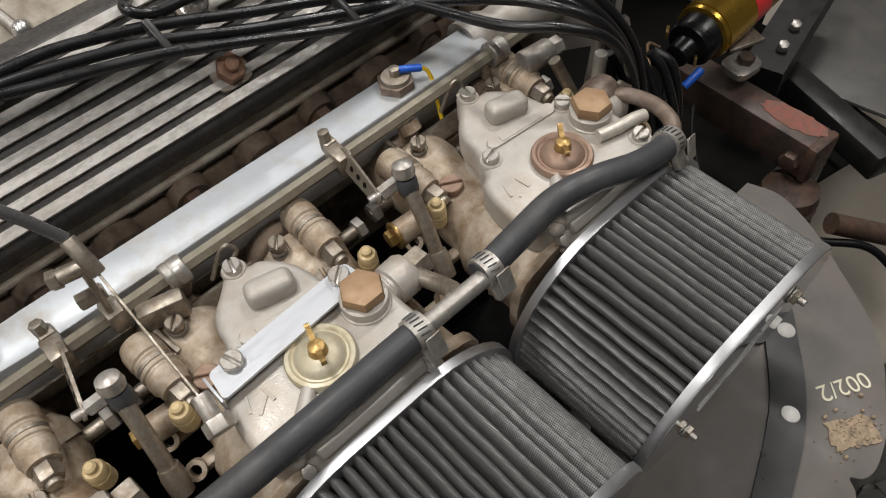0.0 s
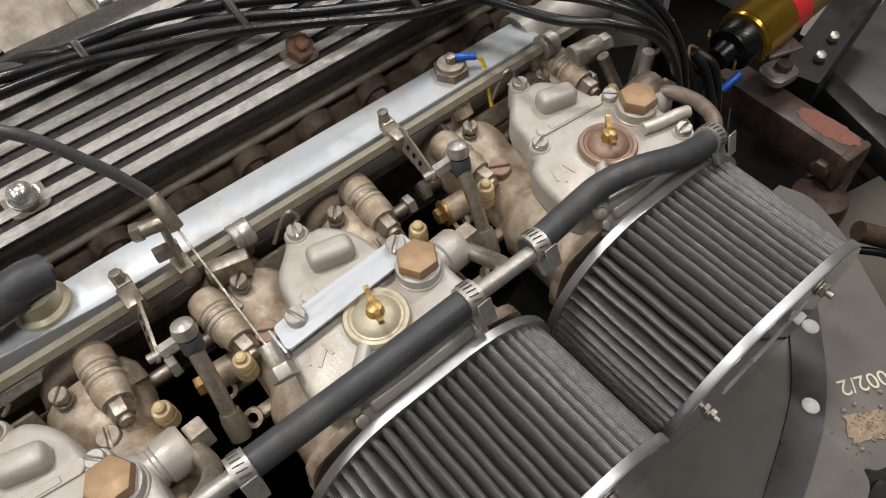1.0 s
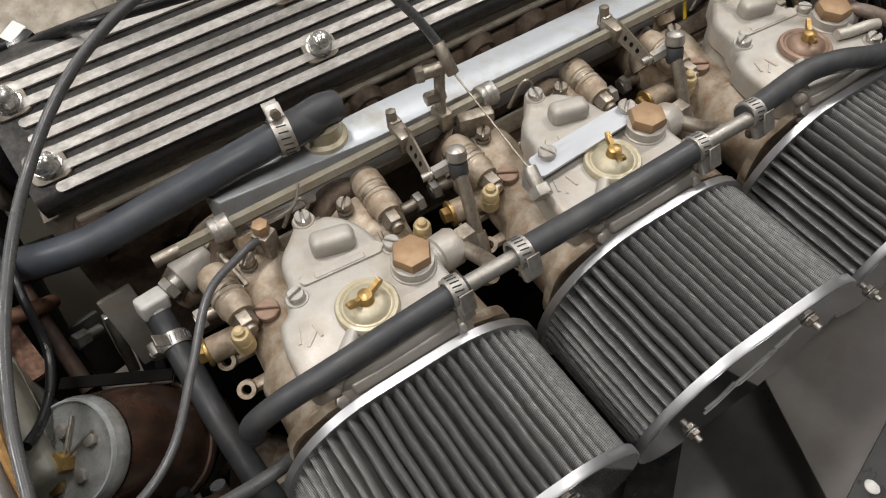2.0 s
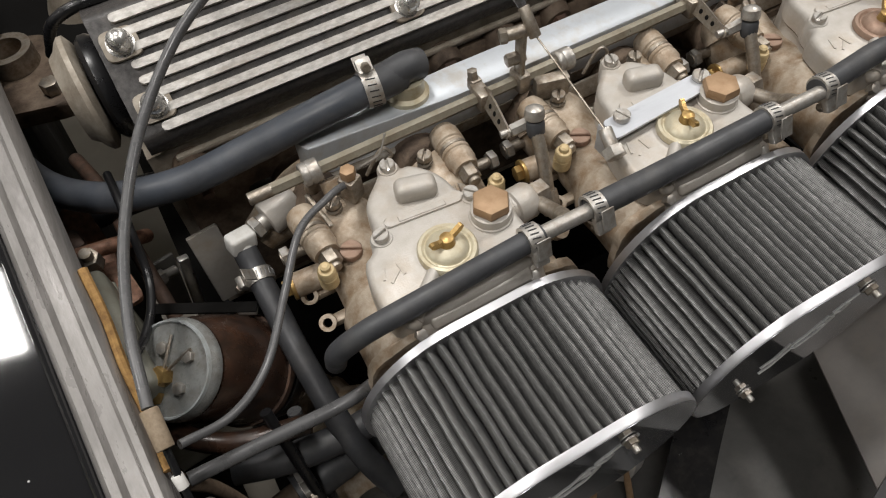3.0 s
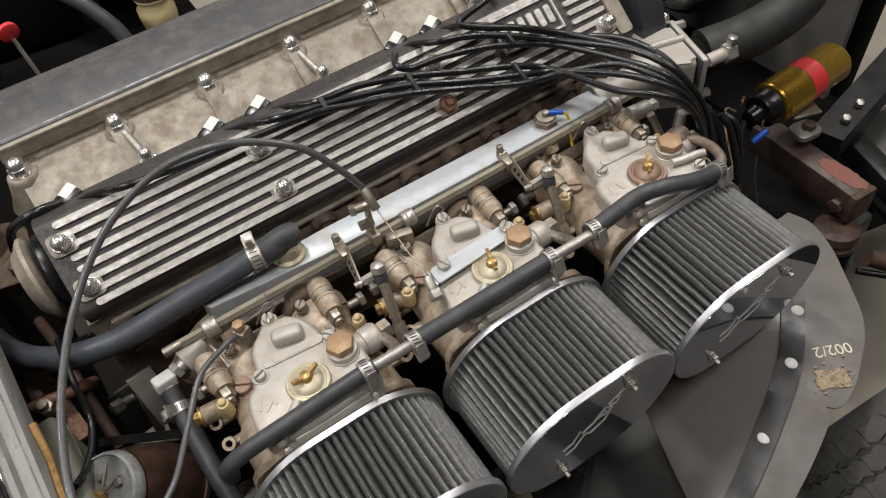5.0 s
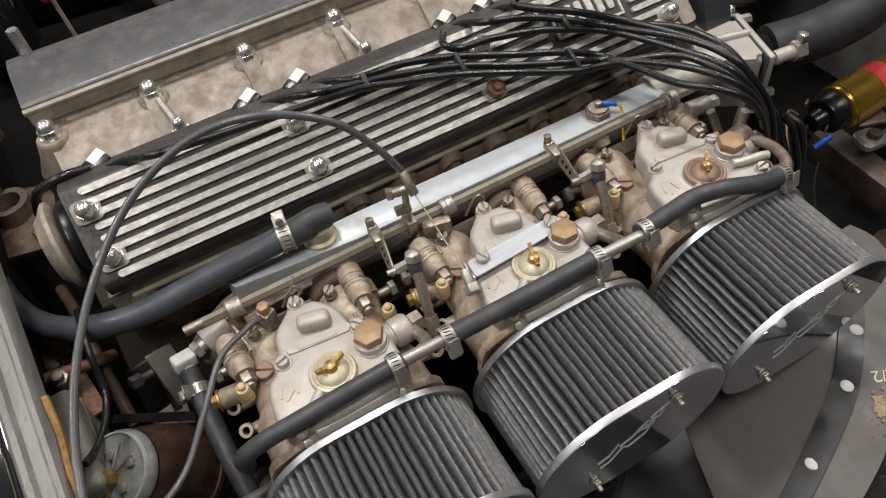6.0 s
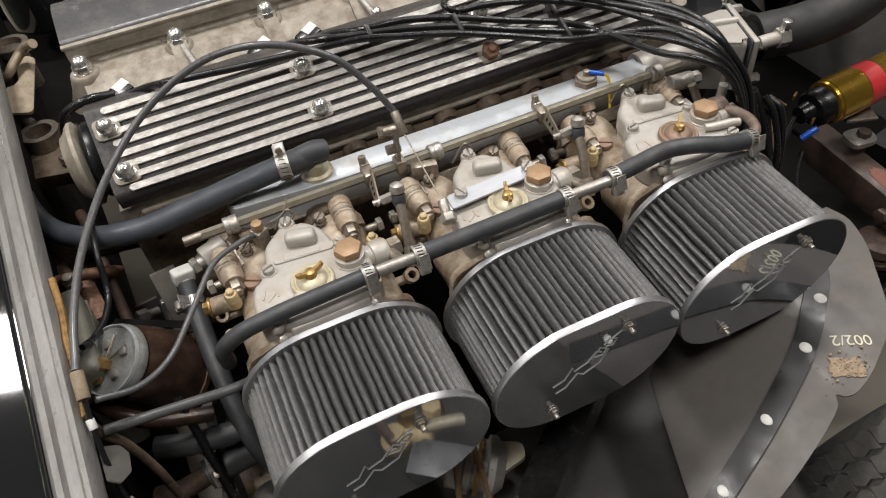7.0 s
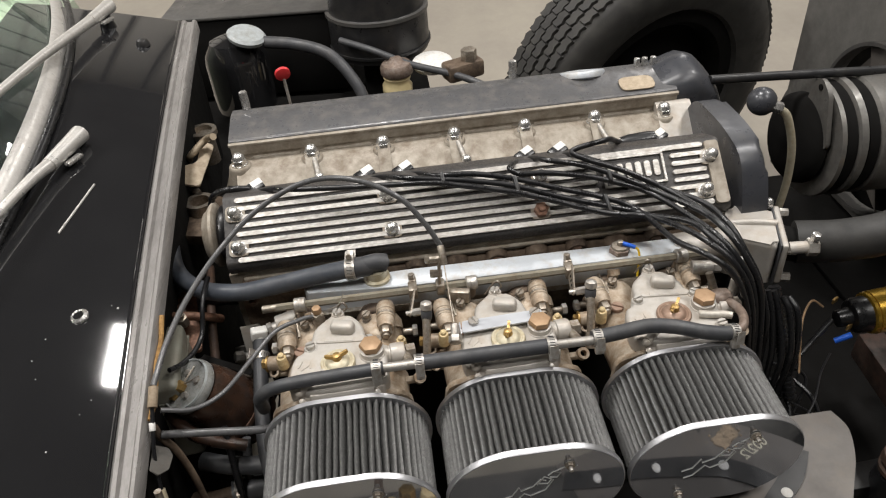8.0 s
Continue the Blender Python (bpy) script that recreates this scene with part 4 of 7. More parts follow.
    for x, y in ((-0.047, 0.094), (0.034, 0.098)):
        part("spring", Shape().coil(P(x, y, 0.742), P(x, y, 0.766), 0.0055, 0.0012, 6), dull_steel, c)
        slotted_screw(c, P(x, y, 0.766), 0.0058, 0.006, dull_steel, "idle_screw", 0.9)
        part("screw_post", Shape().cyl(P(x, y, 0.735), P(x, y, 0.766), 0.0030, n=10), dull_steel, c)
    for x, y, z, m, r in ((-0.052, 0.055, 0.754, bronze, 0.0085), (-0.056, 0.074, 0.746, dull_steel, 0.0070), (0.044, 0.062, 0.752, dull_steel, 0.0075), (0.050, 0.080, 0.744, dull_steel, 0.0065)):
        part("jet_holder", Shape().cyl(P(x, y, z - 0.022), P(x, y, z), r * 0.85, n=16), cast_body, c)
        slotted_screw(c, P(x, y, z), r, 0.006, m, "jet_screw", 0.5 + x * 20)
    for k, (x, y) in enumerate(((-0.034, 0.033), (-0.001, 0.0885), (0.038, 0.033), (0.050, -0.026))):
        part("screw_boss", Shape().lathe(P(x, y, 0.765), P(x, y, 0.80), [(0.0085, 0), (0.0085, 0.0190), (0.0075, 0.0208)], 18), cast_alloy, c)
        slotted_screw(c, P(x, y, 0.7855), 0.0058, 0.0055, steel, "lid_screw", 0.3 + k)
    for dx in (-0.068, 0.066):
        part("body_lug", Shape().lathe(P(dx, 0.096, 0.738), P(dx, 0.118, 0.752), [(0.014, 0), (0.013, 0.012), (0.008, 0.020)], 20), cast_body, c)
    for dx in (-0.058, 0.052):
        part("return_lever", Shape().box(P(dx, 0.100, 0.757), (0.004, 0.034, 0.014), (15, 0, 10), 0.0015).box(P(dx + 0.005, 0.086, 0.752), (0.012, 0.004, 0.010), (0, 0, 12), 0.001), dull_steel, c)
        part("thin_spring", Shape().coil(P(dx + 0.006, 0.070, 0.738), P(dx + 0.004, 0.108, 0.752), 0.0035, 0.0008, 9), dull_steel, c)
    part("link_plate", Shape().box(P(-0.014, 0.104, 0.752), (0.060, 0.004, 0.016), (-20, 0, 0), 0.0015), dull_steel, c)
    part("cross_spindle", Shape().cyl(P(-0.098, 0.098, 0.728), P(0.098, 0.098, 0.728), 0.0050, n=12), dull_steel, c)
    for dx in (-0.097, 0.092):
        part("spindle_nut", Shape().hexagon(P(dx, 0.098, 0.728), P(dx + 0.007, 0.098, 0.728), 0.0085), steel, c)
    part("spindle_lug", Shape().ring(P(-0.040, 0.112, 0.768), (0, 0.6, 0.8), 0.0085, 0.0040, 0.008, 20).box(P(-0.040, 0.114, 0.758), (0.014, 0.008, 0.014), bevel=0.002), cast_body, c)
    part("hook", Shape().tube([P(-0.012, 0.108, 0.765), P(0.000, 0.110, 0.780), P(0.006, 0.108, 0.785), P(0.010, 0.106, 0.778), P(0.004, 0.106, 0.772)], 0.0015, 8), dull_steel, c)
    c.matrix_world = LEANED @ Matrix.Translation((cx, 0.02 + back, 0.69))
    return c


first = carburettor(-0.2045, passivated, 12, 0.0)
second = carburettor(0.002, passivated, 74, 0.003)
carburettor(0.209, bronze, 52, 0.0065)

stay = thing("cable_bracket", (0.0, 0.03, 0.788), "bright flat steel bracket bolted over the carburettor lid", "bracket")
part("strip", Shape().prism(rounded([(-0.052, 0.016), (0.052, 0.022), (0.050, 0.040), (-0.050, 0.036)], 0.003), 0.7915, 0.7935, None, 0.0004, 1), brushed, stay)
part("tail", Shape().box((-0.053, 0.026, 0.780), (0.0018, 0.020, 0.026), bevel=0.0006), brushed, stay)
part("cable_nipple", Shape().cyl((-0.060, 0.022, 0.804), (-0.062, 0.006, 0.795), 0.0052, n=16, bevel=0.001), steel, stay, "pale cable adjuster")
part("cable_nut", Shape().hexagon((-0.061, 0.010, 0.7955), (-0.062, 0.002, 0.792), 0.0085), steel, stay)
slotted_screw(stay, (-0.036, 0.031, 0.7935), 0.0065, 0.005, steel, "screw", 1.9)
slotted_screw(stay, (0.041, 0.033, 0.7935), 0.0065, 0.005, steel, "screw", 0.7)

# ---- air filters ----
FW, FH, FZ, F_FRONT, F_BACK = 0.199, 0.147, 0.7025, -0.151, -0.0485


def pleats(cx):
    """The pleated element, wavy along its depth, with a weave map."""
    s = Shape()
    uv = s.bm.loops.layers.uv.new("weave")
    r, k = FH / 2 - 0.0118, (FW - FH) / 2
    straight, arc = 2 * k, math.pi * r
    total = 2 * straight + 2 * arc
    count, per, rows = 64, 8, 9

    def at(d):
        d %= total
        if d < straight:
            return Vector((-k + d, r)), Vector((0, 1))
        d -= straight
        if d < arc:
            a = math.pi / 2 - d / r
            return Vector((k + r * math.cos(a), r * math.sin(a))), Vector((math.cos(a), math.sin(a)))
        d -= arc
        if d < straight:
            return Vector((k - d, -r)), Vector((0, -1))
        a = -math.pi / 2 - (d - straight) / r
        return Vector((-k + r * math.cos(a), r * math.sin(a))), Vector((math.cos(a), math.sin(a)))

    def profile(f):
        return 0.0140 * max(0.0, 1 - abs(2 * f / per - 1) ** 1.9) ** 0.62 - 0.0045 if f else -0.0045

    # length of cloth from the root of a pleat to each of its points
    step, run = total / count / per, [0.0]
    for f in range(per):
        run.append(run[-1] + math.hypot(step, profile((f + 1) % per) - profile(f)))
    grid = []
    for j in range(rows + 1):
        y = F_BACK + (F_FRONT - F_BACK) * j / rows
        ring = []
        for i in range(count * per):
            pleat, f = divmod(i, per)
            lean = 0.0009 * math.sin(pleat * 2.3 + cx * 40) * math.sin(math.pi * j / rows) + 0.0002 * math.sin(j * 1.7 + pleat)
            p, nrm = at((pleat + f / per) * total / count + lean)
            q = p + nrm * profile(f)
            ring.append((s.bm.verts.new((cx + q.x, y, FZ + q.y)), pleat * run[-1] + run[f], j / rows * (F_BACK - F_FRONT)))
        grid.append(ring)
    n = count * per
    for a, b in zip(grid, grid[1:]):
        for i in range(n):
            quad = (a[i], a[(i + 1) % n], b[(i + 1) % n], b[i])
            face = s.bm.faces.new([q[0] for q in quad])
            for loop, q, wrap in zip(face.loops, quad, (0, 1, 1, 0)):
                loop[uv].uv = (q[1] if not (wrap and i == n - 1) else count * run[-1], q[2])
    return s


def air_filter(cx, back):
    f = thing("air_filter", (cx, -0.154, FZ), "oval pleated black gauze air filter with a polished end plate", "air filter", "row of air filters")
    xz = Matrix(((1, 0, 0, cx), (0, 0, -1, 0), (0, 1, 0, FZ), (0, 0, 0, 1)))
    part("pleated_element", pleats(cx), mesh_black, f)
    plate = part("end_plate", Shape().prism(stadium(FW, FH, 20), 0.1520, 0.1545, xz, 0.001, 2), mirror_plate, f, "mirror-polished oval end plate")
    rim = Shape()
    outer, inner = stadium(FW + 0.003, FH + 0.003, 20), stadium(FW - 0.003, FH - 0.003, 20)
    rows = [[rim.bm.verts.new(xz @ Vector((x, y, d))) for x, y in o] for o, d in ((outer, 0.1475), (outer, 0.1525), (stadium(FW + 0.0015, FH + 0.0015, 20), 0.1542), (stadium(FW - 0.0005, FH - 0.0005, 20), 0.1542), (inner, 0.1475))]
    n = len(rows[0])
    for a, b in zip(rows, rows[1:] + rows[:1]):
        for i in range(n):
            rim.bm.faces.new((a[i], a[(i + 1) % n], b[(i + 1) % n], b[i]))
    part("rim", rim, plate_rim, f, "bright rolled rim")
    part("back_plate", Shape().prism(stadium(FW + 0.003, FH + 0.003, 20), 0.0425, 0.0485, xz, 0.0015, 2), plate_rim, f)
    for dx, z in ((-0.038, 0.652), (0.035, 0.749)):
        stud = part("stud", Shape().cyl((cx + dx, -0.153, z), (cx + dx, -0.1645, z), 0.0026, n=12, bevel=0.0008), steel, f)
        part("nut", Shape().hexagon((cx + dx, -0.1552, z), (cx + dx, -0.1595, z), 0.0052), dull_steel, stud)
        part("washer", Shape().ring((cx + dx, -0.1555, z), (0, 1, 0), 0.0060, 0.003, 0.0010, 20), steel, stud)
    lines = Shape()

    def stroke(pts):
        lines.tube([(cx + x, -0.1548, FZ + z) for x, z in pts], 0.0007, 6, 1)

    stroke([(-0.040, -0.006), (-0.028, -0.002), (-0.020, 0.014), (-0.018, 0.006), (-0.004, 0.012), (0.004, 0.024), (0.010, 0.020)])
    stroke([(-0.036, -0.020), (-0.026, -0.017), (-0.014, 0.000), (-0.007, -0.006), (0.010, 0.002), (0.018, 0.020)])
    stroke([(0.000, 0.014), (0.008, 0.028), (0.016, 0.022), (0.012, 0.014), (0.002, 0.016)])
    stroke([(0.012, 0.030), (0.018, 0.036), (0.026, 0.032), (0.022, 0.024), (0.014, 0.026)])
    stroke([(0.020, 0.036), (0.030, 0.042), (0.038, 0.036), (0.044, 0.042)])
    part("engraving", lines, engrave, f, "plain engraved zigzag lines")
    f.matrix_world = LEANED @ Matrix.Translation((cx, -0.154 + back, FZ)) @ Matrix.Rotation(radians(2.1), 4, "X")
    return f


for cx, back in ((-0.2035, -0.003), (0.0035, 0.0), (0.2105, 0.003)):
    air_filter(cx, back)

# ---- fuel hoses along the carburettors ----
HY, HZ, HR = -0.031, 0.801, 0.0088


def hose(name, pts, r, label, material=None, category="hose", group="", n=16):
    return single(name, Shape().tube(pts, r, n, 8), material or rubber, pts[0], label, category, group)


hose("fuel_hose", [(-0.150, HY, HZ), (-0.205, HY - 0.002, HZ), (-0.245, HY - 0.003, HZ - 0.001), (-0.280, -0.030, 0.790), (-0.300, -0.022, 0.768), (-0.303, -0.010, 0.735)], HR - 0.0010, "black rubber fuel hose bent down at its end", group="fuel hoses")
hose("fuel_hose", [(-0.112, HY, HZ), (-0.04, HY - 0.001, HZ + 0.001), (0.050, HY, HZ)], HR, "black rubber fuel hose between two carburettors", group="fuel hoses")
hose("fuel_hose", [(0.096, HY + 0.002, HZ), (0.130, -0.026, 0.802), (0.165, -0.025, 0.805), (0.195, -0.031, 0.804), (0.225, -0.0385, 0.798), (0.250, -0.040, 0.792), (0.266, -0.038, 0.789)], HR, "black rubber fuel hose running to the last carburettor", group="fuel hoses")
for xa, xb, cx in ((-0.158, -0.104, -0.2045), (0.040, 0.104, 0.002)):
    tee = thing("fuel_tee_pipe", (cx + 0.07, HY, HZ - 0.01), "steel fuel tee pipe between rubber hoses", "pipe", "fuel pipes")
    part("pipe", Shape().tube([(xa, HY, HZ), (xb, HY - 0.001, HZ)], 0.0056, 16, 1), steel, tee)
    part("branch", Shape().tube([(cx + 0.080, 0.016, 0.771), (cx + 0.084, -0.006, 0.778), (cx + 0.080, -0.022, 0.792), (cx + 0.072, HY, HZ)], 0.0058, 12), dull_steel, tee)
pipe = thing("fuel_end_pipe", (0.27, -0.03, 0.78), "corroded copper-brown fuel pipe curving into the hose", "pipe", "fuel pipes")
part("pipe", Shape().tube([(0.280, 0.028, 0.778), (0.288, 0.014, 0.783), (0.289, -0.006, 0.787), (0.284, -0.023, 0.789), (0.276, -0.033, 0.789), (0.264, -0.038, 0.789)], 0.0056, 14), brown_pipe_metal, pipe)
part("banjo", Shape().lathe((0.262, 0.030, 0.776), (0.306, 0.034, 0.778), [(0.010, 0), (0.0135, 0.005), (0.0145, 0.018), (0.0125, 0.028), (0.006, 0.033)], 20), brown_pipe_metal, pipe)
part("wing_tab", Shape().tube([(0.2375, -0.0005, 0.789), (0.252, -0.005, 0.7895), (0.264, -0.008, 0.7905), (0.274, -0.0108, 0.7895)], 0.0046, 12, 4), pale_ivory, pipe, "ivory bent tube end")
for x, d in ((-0.158, (0, -0.9, -0.5)), (-0.108, (0.2, -0.8, -0.6)), (0.047, (0.1, -0.8, -0.6)), (0.102, (0.1, -0.8, -0.6))):
    hose_clamp("hose_clamp", (x, HY + (0.002 if x > 0.09 else 0), HZ), (1, 0, 0), HR, screw_dir=d)
hose_clamp("hose_clamp", (0.263, -0.0383, 0.7895), (0.95, 0.1, -0.2), HR, screw_dir=(0.2, -0.8, -0.6))

# ---- coolant hose, thermostat, top hose ----
big = [(-0.158, 0.160, 0.800), (-0.19, 0.155, 0.803), (-0.235, 0.158, 0.796), (-0.29, 0.166, 0.782), (-0.345, 0.175, 0.770), (-0.400, 0.198, 0.764), (-0.440, 0.240, 0.762), (-0.462, 0.300, 0.766), (-0.472, 0.38, 0.776), (-0.476, 0.44, 0.780)]
coolant = thing("coolant_hose", big[4], "thick blue-grey rubber coolant hose bent behind the engine", "hose")
part("tube", Shape().tube(big, 0.0127, 24, 8), blue_rubber, coolant)
part("end_cuff", Shape().tube([big[0], (-0.172, 0.157, 0.802), (-0.192, 0.155, 0.8028)], 0.0141, 24, 4), rubber, coolant, "darker thick hose end")
elbow = thing("coolant_elbow", (-0.155, 0.160, 0.776), "brass coolant stub under the hose end", "pipe")
part("stub", Shape().lathe((-0.152, 0.160, 0.774), (-0.152, 0.160, 0.80), [(0.0185, 0), (0.0185, 0.006), (0.0150, 0.008), (0.0150, 0.020)], 24), passivated, elbow)
part("hose_end", Shape().tube([(-0.168, 0.158, 0.803), (-0.150, 0.160, 0.804), (-0.138, 0.162, 0.800)], 0.0128, 20, 5), rubber, elbow)
part("spigot", Shape().cyl((-0.140, 0.162, 0.801), (-0.134, 0.163, 0.799), 0.006, n=12), rubber, elbow)
hose_clamp("hose_clamp", (-0.184, 0.155, 0.803), (1, -0.12, 0.05), 0.0138, screw_dir=(0, 0.4, 0.9), wide=0.013)

therm = thing("thermostat_housing", (0.39, 0.15, 0.70), "cast alloy thermostat housing with a bolted outlet flange", "engine part")
part("housing", Shape().prism(rounded([(0.335, 0.150), (0.396, 0.110), (0.426, 0.199), (0.365, 0.215)], 0.012), 0.715, 0.783, None, 0.008, 4), cast_alloy, therm)
part("housing_rib", Shape().tube([(0.352, 0.176, 0.781), (0.385, 0.168, 0.784), (0.415, 0.160, 0.783)], 0.0055, 12, 4), cast_alloy, therm)
flange_m = pose(0.420, 0.154, 0.750, 0, 0, -18)
def on_flange(a, b, c):
    return flange_m @ Vector((a, b, c))


part("gasket", Shape().box(on_flange(-0.007, 0, 0), (0.0024, 0.099, 0.069), (0, 0, -18), 0.0006, 1), rubber, therm, "dark gasket line")
part("outlet_flange", Shape().box(on_flange(-0.001, 0, 0), (0.009, 0.097, 0.067), (0, 0, -18), 0.003, 3), cast_alloy, therm)
part("outlet", Shape().lathe(on_flange(0.002, -0.004, 0.004), on_flange(0.06, -0.004, 0.006), [(0.028, 0), (0.025, 0.010), (0.024, 0.05)], 28), void_black, therm)
part("bleed_pipe", Shape().tube([(0.412, 0.112, 0.776), (0.422, 0.109, 0.778), (0.434, 0.106, 0.779)], 0.0085, 16), cast_alloy, therm)
part("bleed_nut", Shape().hexagon((0.432, 0.1065, 0.779), (0.446, 0.104, 0.779), 0.0125), steel, therm)
part("bleed_screw", Shape().hexagon((0.439, 0.105, 0.789), (0.440, 0.104, 0.802), 0.0065), chrome, therm)
for b, c in ((0.041, 0.026), (0.041, -0.026), (-0.041, -0.026), (-0.041, 0.022)):
    part("bolt", Shape().hexagon(on_flange(0.003, b, c), on_flange(0.016, b, c), 0.0068), steel, therm)
part("top_bolt", Shape().hexagon(on_flange(-0.012, 0.044, 0.033), on_flange(-0.012, 0.044, 0.043), 0.0065).dome(on_flange(-0.012, 0.044, 0.043), 0.0055), chrome, therm)
hose("top_hose", [(0.440, 0.146, 0.757), (0.50, 0.128, 0.764), (0.57, 0.122, 0.776), (0.63, 0.135, 0.800), (0.69, 0.165, 0.845), (0.73, 0.20, 0.90)], 0.030, "thick black rubber radiator top hose", dull_rubber, n=26)
bolt = thing("bracket_bolt", (0.318, 0.057, 0.74), "tall steel bracket bolt with a hexagon head", "bolt")
part("shank", Shape().cyl((0.318, 0.070, 0.715), (0.324, 0.068, 0.798), 0.0050, n=14), steel, bolt)
part("head", Shape().hexagon((0.324, 0.068, 0.796), (0.3245, 0.0678, 0.808), 0.0075), white_plastic, bolt, "pale cap")
part("stub_rod", Shape().cyl((0.306, 0.054, 0.735), (0.307, 0.0535, 0.788), 0.0052, n=14, bevel=0.001), cast_alloy, bolt, "pale bare rod")
stubs = thing("linkage_rods", (0.29, 0.07, 0.72), "short worn steel linkage rods beside the shaft end", "linkage")
part("rod", Shape().tube([(0.285, 0.080, 0.780), (0.300, 0.060, 0.730)], 0.005, 12, 1), dull_steel, stubs)
part("knuckle", Shape().cyl((0.268, 0.098, 0.776), (0.296, 0.094, 0.776), 0.010, n=16, bevel=0.002).hexagon((0.296, 0.094, 0.776), (0.306, 0.093, 0.776), 0.008), steel, stubs)

# ---- ignition leads and plug caps ----
PLUGS = (-0.318, -0.155, -0.098, 0.085, 0.135, 0.292)
ENDS = []
for i, x in enumerate(PLUGS):
    cap = thing("plug_cap", (x, 0.335, 0.80), "black spark plug cap with a white end", "plug cap", "spark plug caps")
    a, b = Vector((x + 0.012, 0.296, 0.800)), Vector((x - 0.004, 0.311, 0.850))
    top = b + Vector((0.006, 0.004, 0.004))
    if i == 5:
        a, b = Vector((0.240, 0.330, 0.838)), Vector((0.292, 0.329, 0.842))
    part("boot", Shape().lathe(a, b, [(0.0115, 0), (0.0135, 0.012), (0.0135, 0.042), (0.012, 0.052)] if i == 5 else [(0.0095, 0), (0.0110, 0.012), (0.0110, 0.035), (0.0085, 0.045), (0.0085, 0.056)], 18), lead_rubber, cap)
    part("cap_top", Shape().box(b + Vector((0.004, 0.0, -0.001)), (0.030, 0.019, 0.017), (18, -10, 32), 0.003, 2), lead_rubber, cap)
    part("white_end", Shape().box(b + Vector((0.008, 0.003, 0.0078)), (0.018, 0.012, 0.003), (18, -10, 32), 0.001, 1), white_plastic, cap, "white printed end")
    if i == 5:
        ENDS.append(a)
        continue
    part("plug_shell", Shape().hexagon((x + 0.012, 0.296, 0.775), (x + 0.012, 0.296, 0.803), 0.011), chrome, cap)
    ENDS.append(b + Vector((0.0, -0.006, -0.004)))
FRONT_A = [(0.297, 0.147, 0.842), (0.312, 0.100, 0.838), (0.325, 0.070, 0.815), (0.345, 0.050, 0.770), (0.352, 0.035, 0.70), (0.355, 0.02, 0.60)]
FRONT_D = [(0.236, 0.095, 0.834), (0.256, 0.060, 0.838), (0.282, 0.038, 0.826), (0.305, 0.030, 0.790), (0.322, 0.025, 0.73), (0.335, 0.02, 0.62)]
# for each lead: its plug cap, its run over the cover as (x, v), its place in the bundle
LEADS = [
    (4, [(0.154, 0.040), (0.206, 0.013), (0.261, -0.021)], 0.0),
    (3, [(0.103, 0.040), (0.150, 0.027), (0.191, 0.008), (0.240, -0.020)], 0.25),
    (5, [(0.190, 0.058), (0.140, 0.048), (0.160, 0.032), (0.205, 0.011), (0.255, -0.020)], 0.12),
    (2, [(-0.052, 0.038), (-0.001, 0.034), (0.057, 0.019), (0.117, -0.003), (0.176, -0.024), (0.218, -0.048)], 1.0),
    (1, [(-0.100, 0.040), (-0.055, 0.032), (-0.013, 0.025), (0.051, 0.009), (0.110, -0.014), (0.173, -0.036), (0.219, -0.052)], 0.72),
    (0, [(-0.255, 0.042), (-0.190, 0.036), (-0.120, 0.031), (-0.058, 0.026), (-0.011, 0.015), (0.046, 0.0), (0.106, -0.022), (0.171, -0.047), (0.216, -0.056)], 0.5),
    (3, [(0.050, 0.036), (0.063, 0.026), (0.097, 0.023), (0.142, 0.014), (0.183, 0.001), (0.238, -0.024)], 0.38),
]
for i, (cap_no, run, mix) in enumerate(LEADS):
    e = ENDS[cap_no]
    lift = 0.012 + 0.003 * (i % 3)
    start = [e, e.lerp(on_cover(*run[0], lift), 0.5) + Vector((0, 0, 0.004))]
    front = [Vector(p).lerp(Vector(q), mix) + Vector((0.003 * math.sin(i * 2.0), 0.005 * math.cos(i * 1.3), 0.003 * math.sin(i))) for p, q in zip(FRONT_A, FRONT_D)]
    hose("ignition_lead", start + [on_cover(x, v, lift) for x, v in run] + front, 0.0040, "glossy black rubber ignition lead draped over the cam cover", lead_rubber, "cable", "ignition leads", 10)
for x, v, long, turn in ((-0.045, 0.030, 0.020, 5), (0.055, 0.010, 0.026, 8), (0.176, -0.035, 0.030, 12), (0.186, 0.006, 0.016, 12)):
    single("lead_comb", Shape().box(on_cover(x, v, 0.015), (0.006, long, 0.010), (39, 0, turn), 0.002, 2), satin_black, on_cover(x, v, 0.010), "small black plastic lead separator", "cable clip", "lead separators")
hose("ignition_lead", [(-0.392, 0.322, 0.815), (-0.378, 0.308, 0.848), (-0.350, 0.298, 0.862), (-0.322, 0.300, 0.858)], 0.0048, "black lead curling round the rear of the cam cover", lead_rubber, "cable", "ignition leads", 10)
# ---- control cables ----
CHOKE = [(-0.232, 0.098, 0.776), (-0.242, 0.096, 0.779), (-0.256, 0.088, 0.783), (-0.285, 0.070, 0.785), (-0.315, 0.030, 0.778), (-0.345, -0.008, 0.770), (-0.375, -0.030, 0.774), (-0.406, -0.040, 0.790)]
hose("accelerator_cable", [(-0.063, 0.128, 0.845), (-0.080, 0.138, 0.876), (-0.110, 0.152, 0.912), (-0.165, 0.170, 0.934), (-0.225, 0.182, 0.930), (-0.290, 0.175, 0.902), (-0.345, 0.140, 0.868), (-0.383, 0.085, 0.842), (-0.403, 0.03, 0.824), (-0.411, -0.022, 0.812)], 0.0036, "grey sheathed accelerator cable arching over the cam cover", grey_sheath, "cable", n=12)
